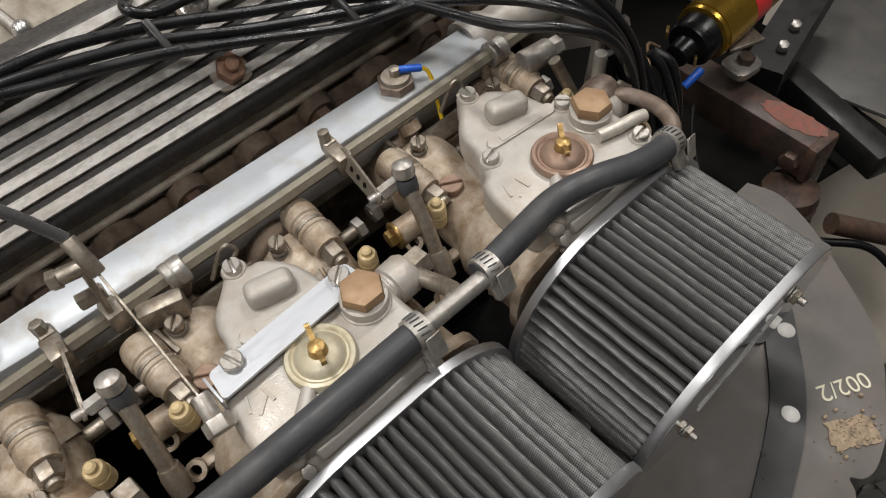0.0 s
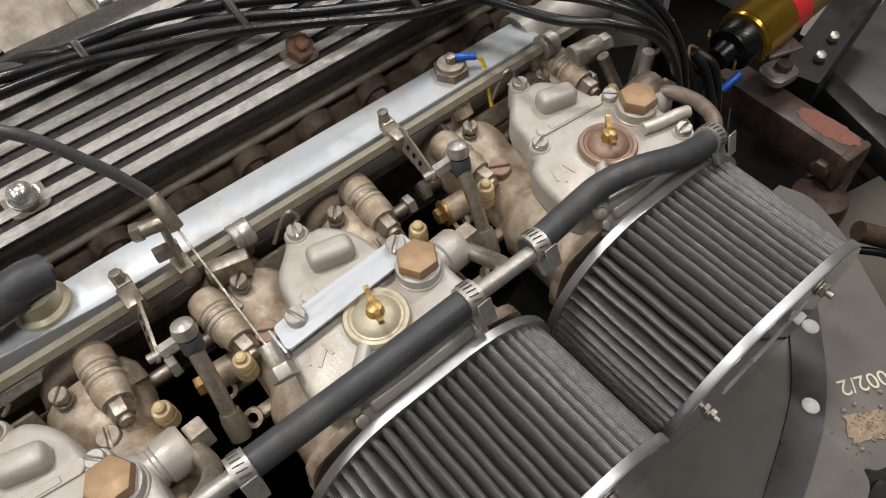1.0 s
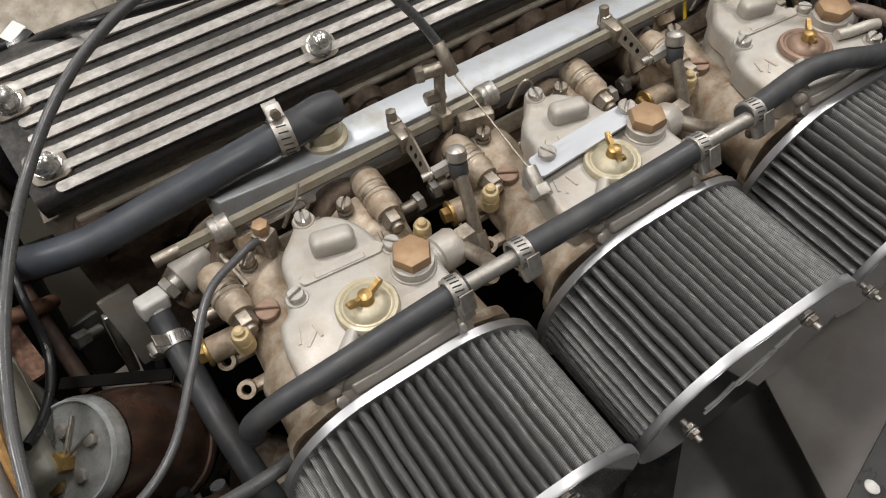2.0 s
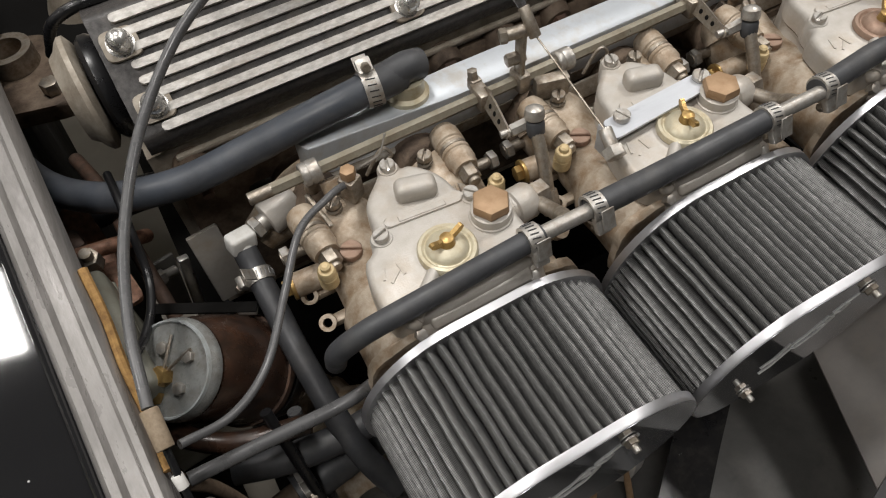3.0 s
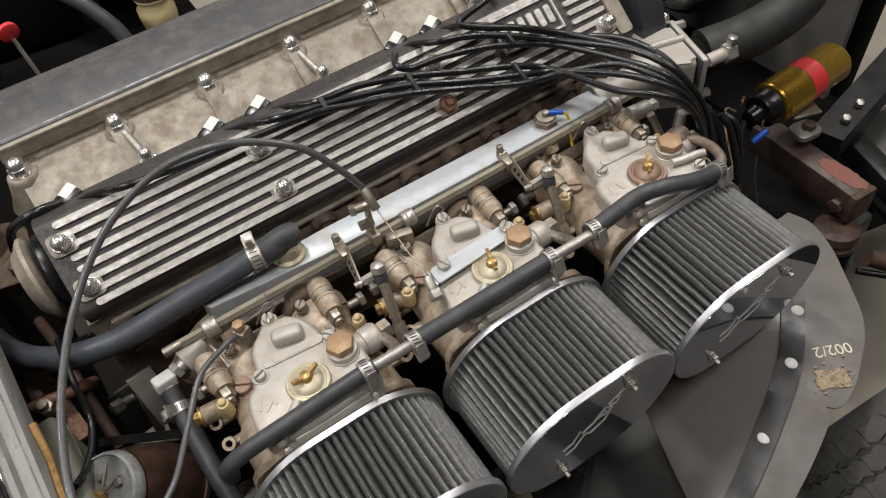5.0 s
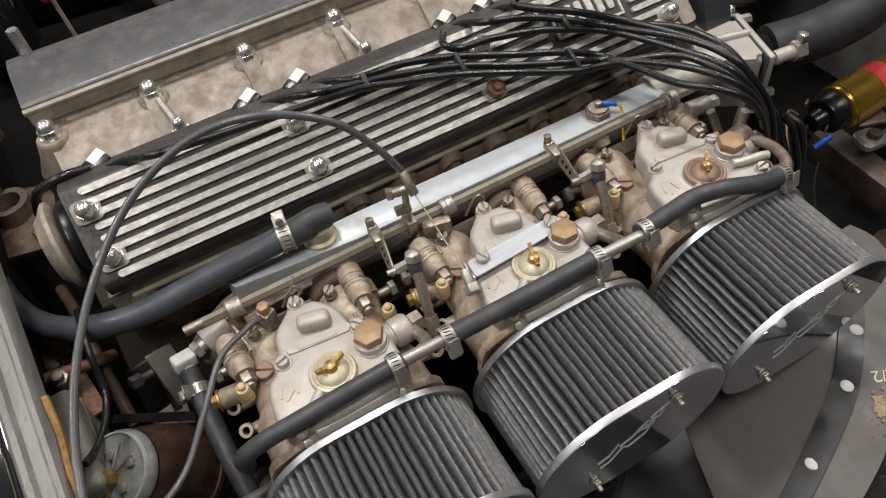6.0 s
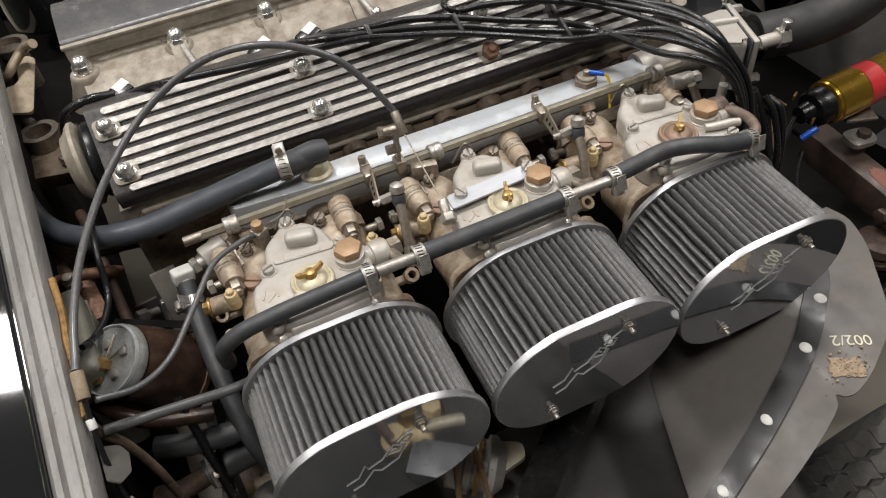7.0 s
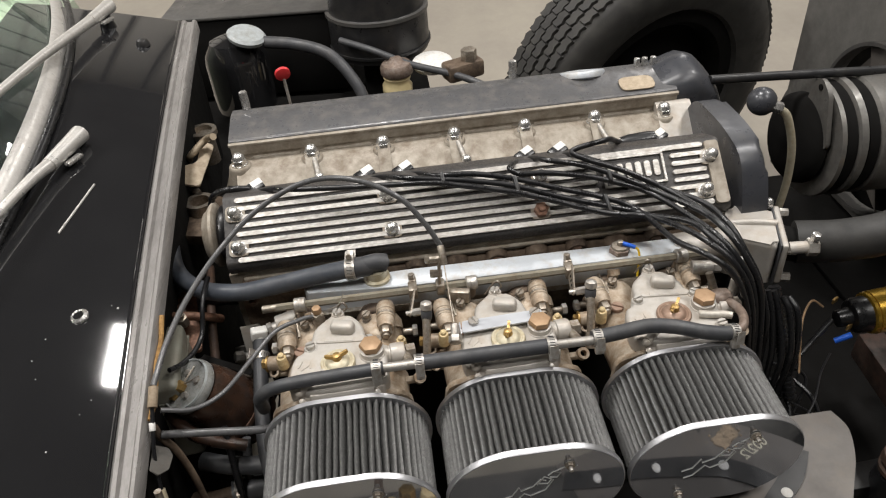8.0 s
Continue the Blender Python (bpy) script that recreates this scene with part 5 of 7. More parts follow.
single("cable_wire", Shape().tube([(-0.0612, 0.112, 0.828), (-0.0605, 0.022, 0.804)], 0.0008, 8, 1), dull_steel, (-0.0565, 0.112, 0.8405), "thin bare steel inner cable", "cable")
hose("choke_cable", CHOKE, 0.0029, "grey-black sheathed choke cable curving to the scuttle", grey_sheath, "cable", n=12)
stop = thing("choke_bracket", (-0.227, 0.112, 0.755), "small steel cable stop with a hexagon screw", "bracket")
part("block", Shape().box((-0.233, 0.100, 0.770), (0.014, 0.014, 0.022), (0, 0, 30), 0.002), dull_steel, stop)
part("screw", Shape().hexagon((-0.233, 0.100, 0.781), (-0.233, 0.100, 0.790), 0.0062), copper_cap, stop)
part("wire", Shape().tube([(-0.22, 0.110, 0.775), (-0.205, 0.104, 0.786), (-0.196, 0.108, 0.800)], 0.0009, 6), steel, stop)

# ---- scuttle, seal rail, bulkhead ----
def edge_x(y):
    return -0.4205 - 0.012 * y - 0.05 * y * y


def crown(y):
    return 0.800 + 0.27 * y - 0.165 * y * y


def lin(a, b, n):
    return [a + (b - a) * i / (n - 1) for i in range(n)]


def screen_x(y):
    return -0.628 - 0.36 * (y - 0.36) ** 2


body = thing("car_body", (-0.7, 0.3, 0.3), "glossy black sports car body with its bonnet removed", "car")
ys = lin(-0.62, 0.865, 31)
part("scuttle", Shape().sheet(lambda u, y: (edge_x(y) - 0.030 - 0.30 * u, y, crown(y) + 0.006 + 0.082 * u - 0.012 * u * u), lin(0, 1, 12), ys, 0.003), black_paint, body, "glossy black scuttle panel")
# bulkhead in the same near-zero black as the engine block
part("bulkhead", Shape().sheet(lambda u, y: (edge_x(y) - 0.020 - 0.012 * u, y, crown(y) - 0.012 - 0.55 * u), lin(0, 1, 6), ys, 0.004), void_black, body, "near-black bulkhead")
rail_section = [(-0.031, -0.012), (-0.031, 0.006), (-0.027, 0.010), (-0.022, 0.010), (-0.019, 0.0055), (-0.010, 0.0050), (-0.007, 0.009), (-0.003, 0.009), (0.0, 0.005), (0.001, -0.014)]
railing = Shape()
rows = [[railing.bm.verts.new((edge_x(y) + a, y, crown(y) + b)) for a, b in rail_section] for y in ys]
for p, q in zip(rows, rows[1:]):
    for i in range(len(rail_section)):
        j = (i + 1) % len(rail_section)
        railing.bm.faces.new((p[i], p[j], q[j], q[i]))
railing.bm.faces.new(rows[0])
railing.bm.faces.new(rows[-1][::-1])
part("seal_rail", railing, seal_rubber, body, "worn grey metal seal channel")
part("bright_bead", Shape().tube([(edge_x(y) - 0.0335, y, crown(y) + 0.008) for y in ys], 0.0022, 8, 1), black_paint, body, "thin painted bead")
part("foam_strip", Shape().tube([(edge_x(y) + 0.0035, y, crown(y) - 0.002 + 0.003 * math.sin(y * 90)) for y in lin(-0.05, 0.085, 22)], 0.0032, 8, 1), ochre, body, "torn ochre foam seal")
part("scuttle_end", Shape().sheet(lambda u, v: (edge_x(0.865) - 0.030 - 0.30 * u, 0.865 + 0.035 * v, crown(0.865) + 0.006 + 0.082 * u - 0.012 * u * u + 0.004 * v - 0.030 * v * v), lin(0, 1, 12), lin(0, 1, 7), 0.003), black_paint, body, "rolled far edge of the scuttle")
pane = part("windscreen", Shape().sheet(lambda u, y: (screen_x(y) - 0.012 - 0.30 * u, y, crown(y) + 0.060 + 0.30 * u), lin(0, 1, 8), lin(-0.42, 1.02, 25), 0.004), glass, body, "curved greenish windscreen")
pane.visible_shadow = False
part("screen_trim", Shape().sheet(lambda u, y: (screen_x(y) + 0.008 - 0.020 * u, y, crown(y) + 0.053 + 0.018 * u + 0.005 * math.sin(math.pi * u)), lin(0, 1, 7), lin(-0.42, 1.0, 41), 0.004), bright_trim, body, "dull bright windscreen trim")
part("screen_seal", Shape().tube([(screen_x(y) + 0.017, y, crown(y) + 0.052) for y in lin(-0.42, 0.98, 31)], 0.0065, 10, 1), lead_rubber, body, "black windscreen rubber seal")
jet = part("washer_jet", Shape().lathe((-0.511, 0.081, 0.8405), (-0.517, 0.072, 0.90), [(0.0115, 0), (0.0110, 0.003), (0.0080, 0.0055), (0.0065, 0.0045), (0.0060, 0.001)], 20), chrome, body, "chromed washer jet ring")
# a solid black disc stands for the shaded opening of the jet
part("jet_hole", Shape().lathe((-0.511, 0.081, 0.8420), (-0.517, 0.072, 0.90), [(0.0062, 0), (0.0058, 0.0012)], 16), void_black, jet, "black disc for the shade in the jet opening")
part("washer_jet", Shape().lathe((-0.541, 0.727, 0.928), (-0.543, 0.726, 0.99), [(0.0125, 0), (0.0120, 0.006), (0.0085, 0.012), (0.003, 0.014)], 20), satin_black, body, "dark washer jet")
chip = random.Random(31)
for k in range(16):
    y = chip.uniform(-0.30, 0.10)
    x = edge_x(y) - chip.uniform(0.045, 0.16)
    u = (edge_x(y) - 0.030 - x) / 0.30
    z = crown(y) + 0.006 + 0.082 * u - 0.012 * u * u
    r = chip.uniform(0.0006, 0.0020)
    part("paint_chip", Shape().lathe((x, y, z - 0.0006), (x, y, z + 1), [(r, 0), (r * 0.9, 0.0009), (r * 0.3, 0.0011)], 7), engrave, body, "small pale paint chip")
part("dash_top", Shape().box((-1.06, 0.35, 0.74), (0.62, 1.5, 0.40), bevel=0.05), dash_green, body, "grey-green dash top behind the screen")
# roll added to give the glass its bright yellow-green band
part("pale_screen_roll", Shape().tube([(-0.80 - 0.30 * (y - 0.36) ** 2, y, 0.945) for y in lin(-0.3, 1.0, 16)], 0.022, 12, 1), bottle, body, "pale yellow-green roll added behind the screen")
for tip, foot in (((-0.564, 0.396, 0.929), (-0.615, 0.199, 0.924)), ((-0.611, 0.825, 0.976), (-0.667, 0.426, 0.991))):
    a, b = Vector(tip), Vector(foot)
    way = (b - a).normalized()
    w = thing("windscreen_wiper", a - Vector((0, 0, 0.03)), "dull bright steel windscreen wiper parked on the scuttle", "wiper", "windscreen wipers")
    part("spindle", Shape().lathe(a + way * 0.030 - Vector((0, 0, 0.042)), a + way * 0.030, [(0.016, 0), (0.014, 0.015), (0.010, 0.028), (0.010, 0.040)], 20), lead_rubber, w, "black rubber spindle boot")
    part("arm_head", Shape().tube([a, a + way * 0.035, a + way * 0.085], 0.0135, 12, 4, 0.0105), bright_trim, w)
    part("arm", Shape().tube([a + way * 0.080, a.lerp(b, 0.7) + Vector((0, 0, 0.004)), b + way * 0.10], 0.0095, 10, 4, 0.0055), bright_trim, w)
    part("clip", Shape().box(a + way * 0.055 + Vector((0.014, 0, -0.012)), (0.010, 0.030, 0.006), (0, 0, -25), 0.002), chrome, w)
    part("blade", Shape().tube([b - way * 0.02 + Vector((-0.010, 0, -0.006)), b + way * 0.25 + Vector((-0.03, 0, -0.006))], 0.005, 8, 1), steel, w)
part("scuttle_mark", Shape().tube([(-0.533, 0.305, 0.8932), (-0.558, 0.208, 0.8825)], 0.0016, 6, 1), bright_trim, body, "thin bright mark on the scuttle")

# ---- clips and pipes on the bulkhead ----
clip = thing("cable_clip", (-0.402, -0.052, 0.795), "brown fabric cable clip on the bulkhead edge", "cable clip")
part("sleeve", Shape().cyl((-0.411, -0.022, 0.811), (-0.4115, -0.044, 0.800), 0.0055, n=16, bevel=0.001), tan_fabric, clip)
tab = part("tab", Shape().prism(rounded([(-0.012, 0.022), (0.006, 0.025), (0.012, 0.014), (0.009, -0.010), (-0.002, -0.024), (-0.012, -0.020)], 0.002), 0, 0.0016, pose(-0.409, -0.082, 0.752, -15, 40, 0), 0.0004, 1), alt_grey, clip, "grey steel tab")
# a black ring on the tab stands for its shaded hole
part("tab_hole", Shape().ring((-0.4075, -0.083, 0.7515), (0.6, 0.2, 0.75), 0.0032, 0.0018, 0.001, 14), void_black, tab)
part("crimp", Shape().cyl((-0.4135, -0.055, 0.788), (-0.4130, -0.062, 0.782), 0.0036, n=12, bevel=0.0006), white_plastic, clip, "pale crimp ferrule")
part("tail_cable", Shape().tube([(-0.4115, -0.044, 0.800), (-0.413, -0.062, 0.782), (-0.414, -0.085, 0.755), (-0.410, -0.110, 0.722), (-0.404, -0.125, 0.68), (-0.400, -0.14, 0.60)], 0.0024, 8, 4), lead_rubber, clip)
part("lower_crimp", Shape().cyl((-0.4115, -0.103, 0.731), (-0.4085, -0.114, 0.714), 0.0044, n=12, bevel=0.0006), passivated, clip, "pale crimp ferrule")
hose("vacuum_pipe", [(-0.415, -0.045, 0.754), (-0.36, -0.042, 0.743), (-0.305, -0.038, 0.731), (-0.26, -0.022, 0.715)], 0.0048, "grey-black vacuum pipe under the first filter", grey_sheath, "pipe", n=12)
hose("breather_wire", [(-0.392, 0.210, 0.775), (-0.390, 0.175, 0.782), (-0.391, 0.150, 0.775), (-0.395, 0.125, 0.748), (-0.402, 0.095, 0.745), (-0.412, 0.068, 0.752), (-0.421, 0.050, 0.762)], 0.0034, "thin black wire looping over the canister", lead_rubber, "cable", n=10)
fitting = thing("hose_fitting", (-0.32, 0.13, 0.68), "white plastic elbow fitting over a clamped black hose", "fitting")
part("elbow", Shape().box((-0.3235, 0.133, 0.727), (0.023, 0.015, 0.017), (0, 10, 14), 0.003, 3).cyl((-0.3240, 0.132, 0.722), (-0.3245, 0.126, 0.716), 0.0080, n=16), white_plastic, fitting, "white plastic elbow")
part("thread", Shape().hexagon((-0.311, 0.136, 0.728), (-0.304, 0.138, 0.729), 0.0098).cyl((-0.304, 0.138, 0.729), (-0.278, 0.144, 0.732), 0.0078, n=18), steel, fitting)
part("union", Shape().cyl((-0.298, 0.139, 0.730), (-0.270, 0.146, 0.733), 0.0150, n=24, bevel=0.002), cast_alloy, fitting)
part("hose", Shape().tube([(-0.3242, 0.129, 0.7185), (-0.3238, 0.114, 0.7085), (-0.3230, 0.089, 0.7015), (-0.3225, 0.050, 0.686), (-0.3205, 0.015, 0.670), (-0.318, -0.013, 0.654), (-0.312, -0.040, 0.630), (-0.300, -0.060, 0.59)], 0.0102, 18, 6), rubber, fitting)
hose_clamp("hose_clamp", (-0.3233, 0.107, 0.7055), (0.0, -0.95, -0.25), 0.0104, screw_dir=(-0.9, -0.3, 0.3))
cup = thing("oil_canister", (-0.37, 0.10, 0.62), "oily brown canister with a pale ring and a dirty glass face", "canister")
ax = Vector((0.45, 0.21, -0.868)).normalized()
o = Vector((-0.4035, 0.046, 0.733))
part("face", Shape().lathe(o - ax * 0.006, o + ax, [(0.006, 0.004), (0.024, 0.004), (0.033, 0.008)], 36), dirty_glass, cup, "dirty grey-green face")
part("ring", Shape().lathe(o - ax * 0.006, o + ax, [(0.0322, 0.001), (0.0333, -0.002), (0.0346, -0.002), (0.0352, 0.001)], 40), pale_ring, cup, "pale blue-grey ring")
part("collar", Shape().lathe(o - ax * 0.006, o + ax, [(0.0348, 0.000), (0.0366, 0.004), (0.0372, 0.010), (0.0360, 0.012)], 40), ring_grey, cup, "clouded grey collar")
part("shell", Shape().lathe(o + ax * 0.008, o + ax, [(0.036, 0), (0.039, 0.010), (0.042, 0.030), (0.044, 0.080), (0.042, 0.088), (0.043, 0.094), (0.041, 0.112), (0.030, 0.120)], 40), oil_brown, cup)
part("band", Shape().ring(o + ax * 0.082, ax, 0.0458, 0.0435, 0.006, 40), rust, cup, "dark rusty clamp band")
part("bead", Shape().ring(o + ax * 0.094, ax, 0.0450, 0.0420, 0.004, 40), satin_black, cup)
side = ax.cross(Vector((0, 0, 1))).normalized()
up = side.cross(ax)
part("fitting", Shape().hexagon(o - ax * 0.016 - up * 0.006, o - ax * 0.004 - up * 0.006, 0.0075).hexagon(o - ax * 0.012 - up * 0.020 + side * 0.004, o - ax * 0.004 - up * 0.020, 0.006), brass, cup, "brass fitting")
for k, (p, r) in enumerate(((0.010, 0.016), (-0.012, 0.010), (0.016, -0.006))):
    q = o - ax * 0.010 + side * p + up * r
    part("bolt", Shape().hexagon(q, q + ax * 0.006, 0.0048), steel, cup)
for k in (-1, 1):
    part("prong", Shape().tube([o - ax * 0.010 - up * 0.004, o - ax * 0.009 + side * 0.010 * k + up * 0.022], 0.0011, 6, 1), dull_steel, cup)
back_tank = thing("washer_tank", (-0.44, 0.125, 0.62), "grey-green dirty metal tank against the bulkhead", "tank")
part("tank", Shape().box((-0.446, 0.090, 0.680), (0.055, 0.12, 0.14), (0, 0, 6), 0.008, 3), tank_green, back_tank)
part("seam", Shape().box((-0.446, 0.090, 0.722), (0.057, 0.122, 0.003), (0, 0, 6), 0.0018), tank_green, back_tank)
link = thing("pedal_linkage", (-0.44, 0.21, 0.66), "rusty brown lever and rods by the bulkhead", "linkage")
part("lever", Shape().prism(rounded([(-0.010, -0.050), (0.012, -0.050), (0.014, 0.040), (0.004, 0.056), (-0.012, 0.044)], 0.006), 0, 0.008, pose(-0.432, 0.190, 0.712, 20, 10, 14), 0.0015, 2), rusty_nut, link)
part("rod", Shape().tube([(-0.470, 0.185, 0.735), (-0.435, 0.178, 0.738), (-0.405, 0.182, 0.728), (-0.392, 0.205, 0.700)], 0.0062, 12, 4), rusty_nut, link)
part("pin", Shape().hexagon((-0.432, 0.172, 0.728), (-0.432, 0.168, 0.744), 0.0085).cyl((-0.432, 0.168, 0.744), (-0.432, 0.167, 0.750), 0.005, n=12), dull_steel, link)
part("clevis", Shape().box((-0.448, 0.205, 0.722), (0.026, 0.020, 0.018), (10, 0, 14), 0.004, 2), rust, link)
hose("heater_hose", [(-0.425, 0.24, 0.715), (-0.37, 0.23, 0.722), (-0.31, 0.215, 0.715), (-0.26, 0.20, 0.695)], 0.015, "fat black hose crossing behind the canister", lead_rubber, n=18)
flange = thing("rear_coolant_flange", (-0.42, 0.40, 0.70), "rusty brown cast flange with bolts behind the engine", "engine part")
part("flange", Shape().prism(rounded([(-0.475, 0.36), (-0.395, 0.34), (-0.39, 0.45), (-0.46, 0.48)], 0.02), 0.735, 0.752, None, 0.004), dirty_cast, flange)
part("neck", Shape().ring((-0.437, 0.424, 0.758), (0, 0, 1), 0.024, 0.016, 0.026, 24), dull_steel, flange)
for x, y in ((-0.452, 0.468), (-0.412, 0.365)):
    part("bolt", Shape().hexagon((x, y, 0.75), (x, y, 0.764), 0.009), dull_steel, flange)
part("lever_plate", Shape().prism(rounded([(-0.034, -0.030), (0.006, -0.040), (0.034, 0.052), (0.012, 0.060), (0.004, 0.012), (-0.026, 0.004)], 0.006), 0, 0.004, pose(-0.445, 0.480, 0.798, 20, 12, 10), 0.001, 1), tan_plate, flange, "tan bent steel plate")
part("lever_arm", Shape().tube([(-0.465, 0.53, 0.79), (-0.450, 0.50, 0.815), (-0.425, 0.52, 0.83), (-0.405, 0.50, 0.845)], 0.006, 10), tan_plate, flange)
part("cup", Shape().ring((-0.455, 0.625, 0.792), (0, 0, 1), 0.026, 0.018, 0.010, 24).cyl((-0.455, 0.625, 0.73), (-0.455, 0.625, 0.788), 0.018, n=20), dull_steel, flange)
hose("copper_pipe", [(-0.425, 0.33, 0.70), (-0.41, 0.26, 0.715), (-0.405, 0.20, 0.70), (-0.40, 0.14, 0.66)], 0.0065, "brown copper pipe beside the hose", rust, "pipe", n=12)

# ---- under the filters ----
# dark sheets added to hide the lit floor where the bay lies shaded
single("bay_shade_sheet", Shape().box((0.58, 0.38, 0.40), (0.32, 0.80, 0.010), (0, 0, 0), 0.003), void_black, (0.66, 0.47, 0.39), "near-black sheet put in for shade below the pulleys", "undertray")
single("bay_shade_sheet", Shape().box((0.82, 0.47, 0.41), (0.18, 0.64, 0.010), (0, 0, 0), 0.003), void_black, (0.82, 0.47, 0.40), "near-black sheet put in for shade below the fan", "undertray")
single("undertray", Shape().box((0.26, 0.44, 0.235), (1.36, 0.80, 0.012), (0, 0, 0), 0.003), void_black, (0.08, 0.30, 0.23), "near-black undertray put in for shade below the engine", "undertray")
single("undertray", Shape().box((-0.06, -0.19, 0.41), (0.72, 0.32, 0.010), (0, 0, 0), 0.003), satin_grey, (-0.06, -0.19, 0.405), "dark grey side sheet added below the filters to hide the floor", "undertray")
hose("lower_hose", [(-0.372, -0.027, 0.597), (-0.33, -0.020, 0.597), (-0.27, -0.01, 0.59), (-0.20, 0.01, 0.57)], 0.0165, "black rubber hose low in the engine bay", rubber, n=20)
hose_clamp("hose_clamp", (-0.362, -0.026, 0.5975), (1, 0.1, 0), 0.0168, screw_dir=(0, -0.4, 0.9))
hose("brown_pipe", [(-0.372, -0.027, 0.597), (-0.40, -0.03, 0.595), (-0.425, -0.02, 0.585)], 0.011, "brown metal pipe stub by the bulkhead", dirty_cast, "pipe", n=14)
hose("lower_hose", [(-0.405, -0.001, 0.640), (-0.366, -0.014, 0.640), (-0.320, -0.020, 0.640), (-0.26, -0.015, 0.635)], 0.012, "black rubber hose low in the engine bay", rubber, n=18)
housing = thing("grey_housing", (-0.32, -0.075, 0.45), "pale grey rounded housing low beside the first filter", "engine part")
part("drum", Shape().lathe((-0.322, -0.080, 0.46), (-0.318, -0.066, 0.575), [(0.036, 0), (0.038, 0.06), (0.036, 0.085), (0.026, 0.105), (0.012, 0.114)], 30), alt_grey, housing)
part("white_block", Shape().box((-0.372, -0.075, 0.535), (0.022, 0.030, 0.030), (0, 10, 15), 0.004), white_plastic, housing, "white plastic block")
hose("lower_hose", [(-0.436, 0.034, 0.700), (-0.412, 0.006, 0.698), (-0.385, -0.008, 0.690), (-0.34, -0.01, 0.670)], 0.008, "brown-stained rubber pipe low in the engine bay", oil_brown, n=16)
hose("loom", [(-0.362, 0.0, 0.70), (-0.358, -0.03, 0.64), (-0.355, -0.06, 0.56)], 0.0045, "thin black cable hanging in the bay", lead_rubber, "cable", n=10)
hose("loom", [(-0.345, 0.01, 0.66), (-0.350, -0.02, 0.60), (-0.352, -0.05, 0.52)], 0.006, "thin black cable hanging in the bay", grey_sheath, "cable", n=10)
hose("loom", [(-0.423, -0.038, 0.762), (-0.4175, -0.0437, 0.748), (-0.4084, -0.0425, 0.72), (-0.4000, -0.0480, 0.68), (-0.395, -0.056, 0.64), (-0.392, -0.065, 0.54)], 0.0045, "greasy olive wiring loom hanging down", dirty_cast, "cable", n=10)
hose("brake_pipe", [(-0.400, -0.13, 0.765), (-0.398, -0.14, 0.70), (-0.395, -0.15, 0.60)], 0.004, "thin steel pipe running down the bulkhead", dull_steel, "pipe", n=10)
starter = thing("solenoid", (-0.075, -0.09, 0.45), "bright alloy solenoid with rings and a bolted lug", "engine part")
part("drum", Shape().lathe((-0.13, -0.075, 0.50), (-0.065, -0.115, 0.485), [(0.020, 0), (0.032, 0.004), (0.032, 0.020), (0.036, 0.022), (0.036, 0.030), (0.030, 0.032), (0.030, 0.048), (0.036, 0.050), (0.036, 0.058), (0.024, 0.070)], 30), bright_trim, starter)
part("ring", Shape().ring((-0.098, -0.0945, 0.493), (0.85, -0.52, -0.2), 0.0385, 0.034, 0.005, 30), brass, starter, "brass ring")
part("lug", Shape().prism(rounded([(-0.085, -0.125), (-0.045, -0.118), (-0.040, -0.100), (-0.075, -0.080)], 0.006), 0.497, 0.505, None, 0.001), passivated, starter)
hose("copper_line", [(-0.125, -0.10, 0.58), (-0.135, -0.125, 0.50), (-0.15, -0.15, 0.42)], 0.0035, "bare copper line below the filters", copper_cap, "pipe", n=10)
hose("copper_line", [(-0.105, -0.10, 0.58), (-0.102, -0.13, 0.50), (-0.10, -0.16, 0.42)], 0.0035, "bare copper line below the filters", copper_cap, "pipe", n=10)
union = thing("pipe_union", (-0.15, -0.275, 0.44), "pale alloy pipe union with a brass nut and a looped hose", "fitting")
part("body", Shape().box((-0.150, -0.275, 0.475), (0.050, 0.034, 0.050), (0, 12, 25), 0.012, 4).hexagon((-0.122, -0.284, 0.486), (-0.118, -0.288, 0.512), 0.013).lathe((-0.172, -0.270, 0.480), (-0.174, -0.275, 0.520), [(0.014, 0), (0.018, 0.006), (0.018, 0.018), (0.012, 0.022), (0.012, 0.034)], 20), pale_brass, union)
part("nut", Shape().hexagon((-0.150, -0.285, 0.497), (-0.149, -0.292, 0.518), 0.012), brass, union, "brass nut")
part("arm", Shape().tube([(-0.145, -0.275, 0.49), (-0.112, -0.262, 0.505), (-0.090, -0.258, 0.500)], 0.008, 12, 4), passivated, union)
part("loop", Shape().tube([(-0.175, -0.262, 0.50), (-0.186, -0.290, 0.545), (-0.165, -0.310, 0.580), (-0.130, -0.312, 0.575), (-0.108, -0.300, 0.53), (-0.105, -0.29, 0.46)], 0.006, 12, 5), brown_pipe_metal, union, "brown looped hose")
cast = thing("bell_housing", (-0.31, -0.01, 0.40), "sand-coloured cast bell housing low in the bay", "engine part")
part("shell", Shape().lathe((-0.335, 0.03, 0.46), (-0.255, 0.00, 0.475), [(0.070, 0), (0.088, 0.006), (0.090, 0.016), (0.078, 0.024), (0.072, 0.075), (0.05, 0.085)], 36), cast_body, cast)
part("flange_rim", Shape().ring((-0.337, 0.031, 0.46), (0.93, -0.35, 0.17), 0.096, 0.080, 0.010, 36), cast_body, cast)
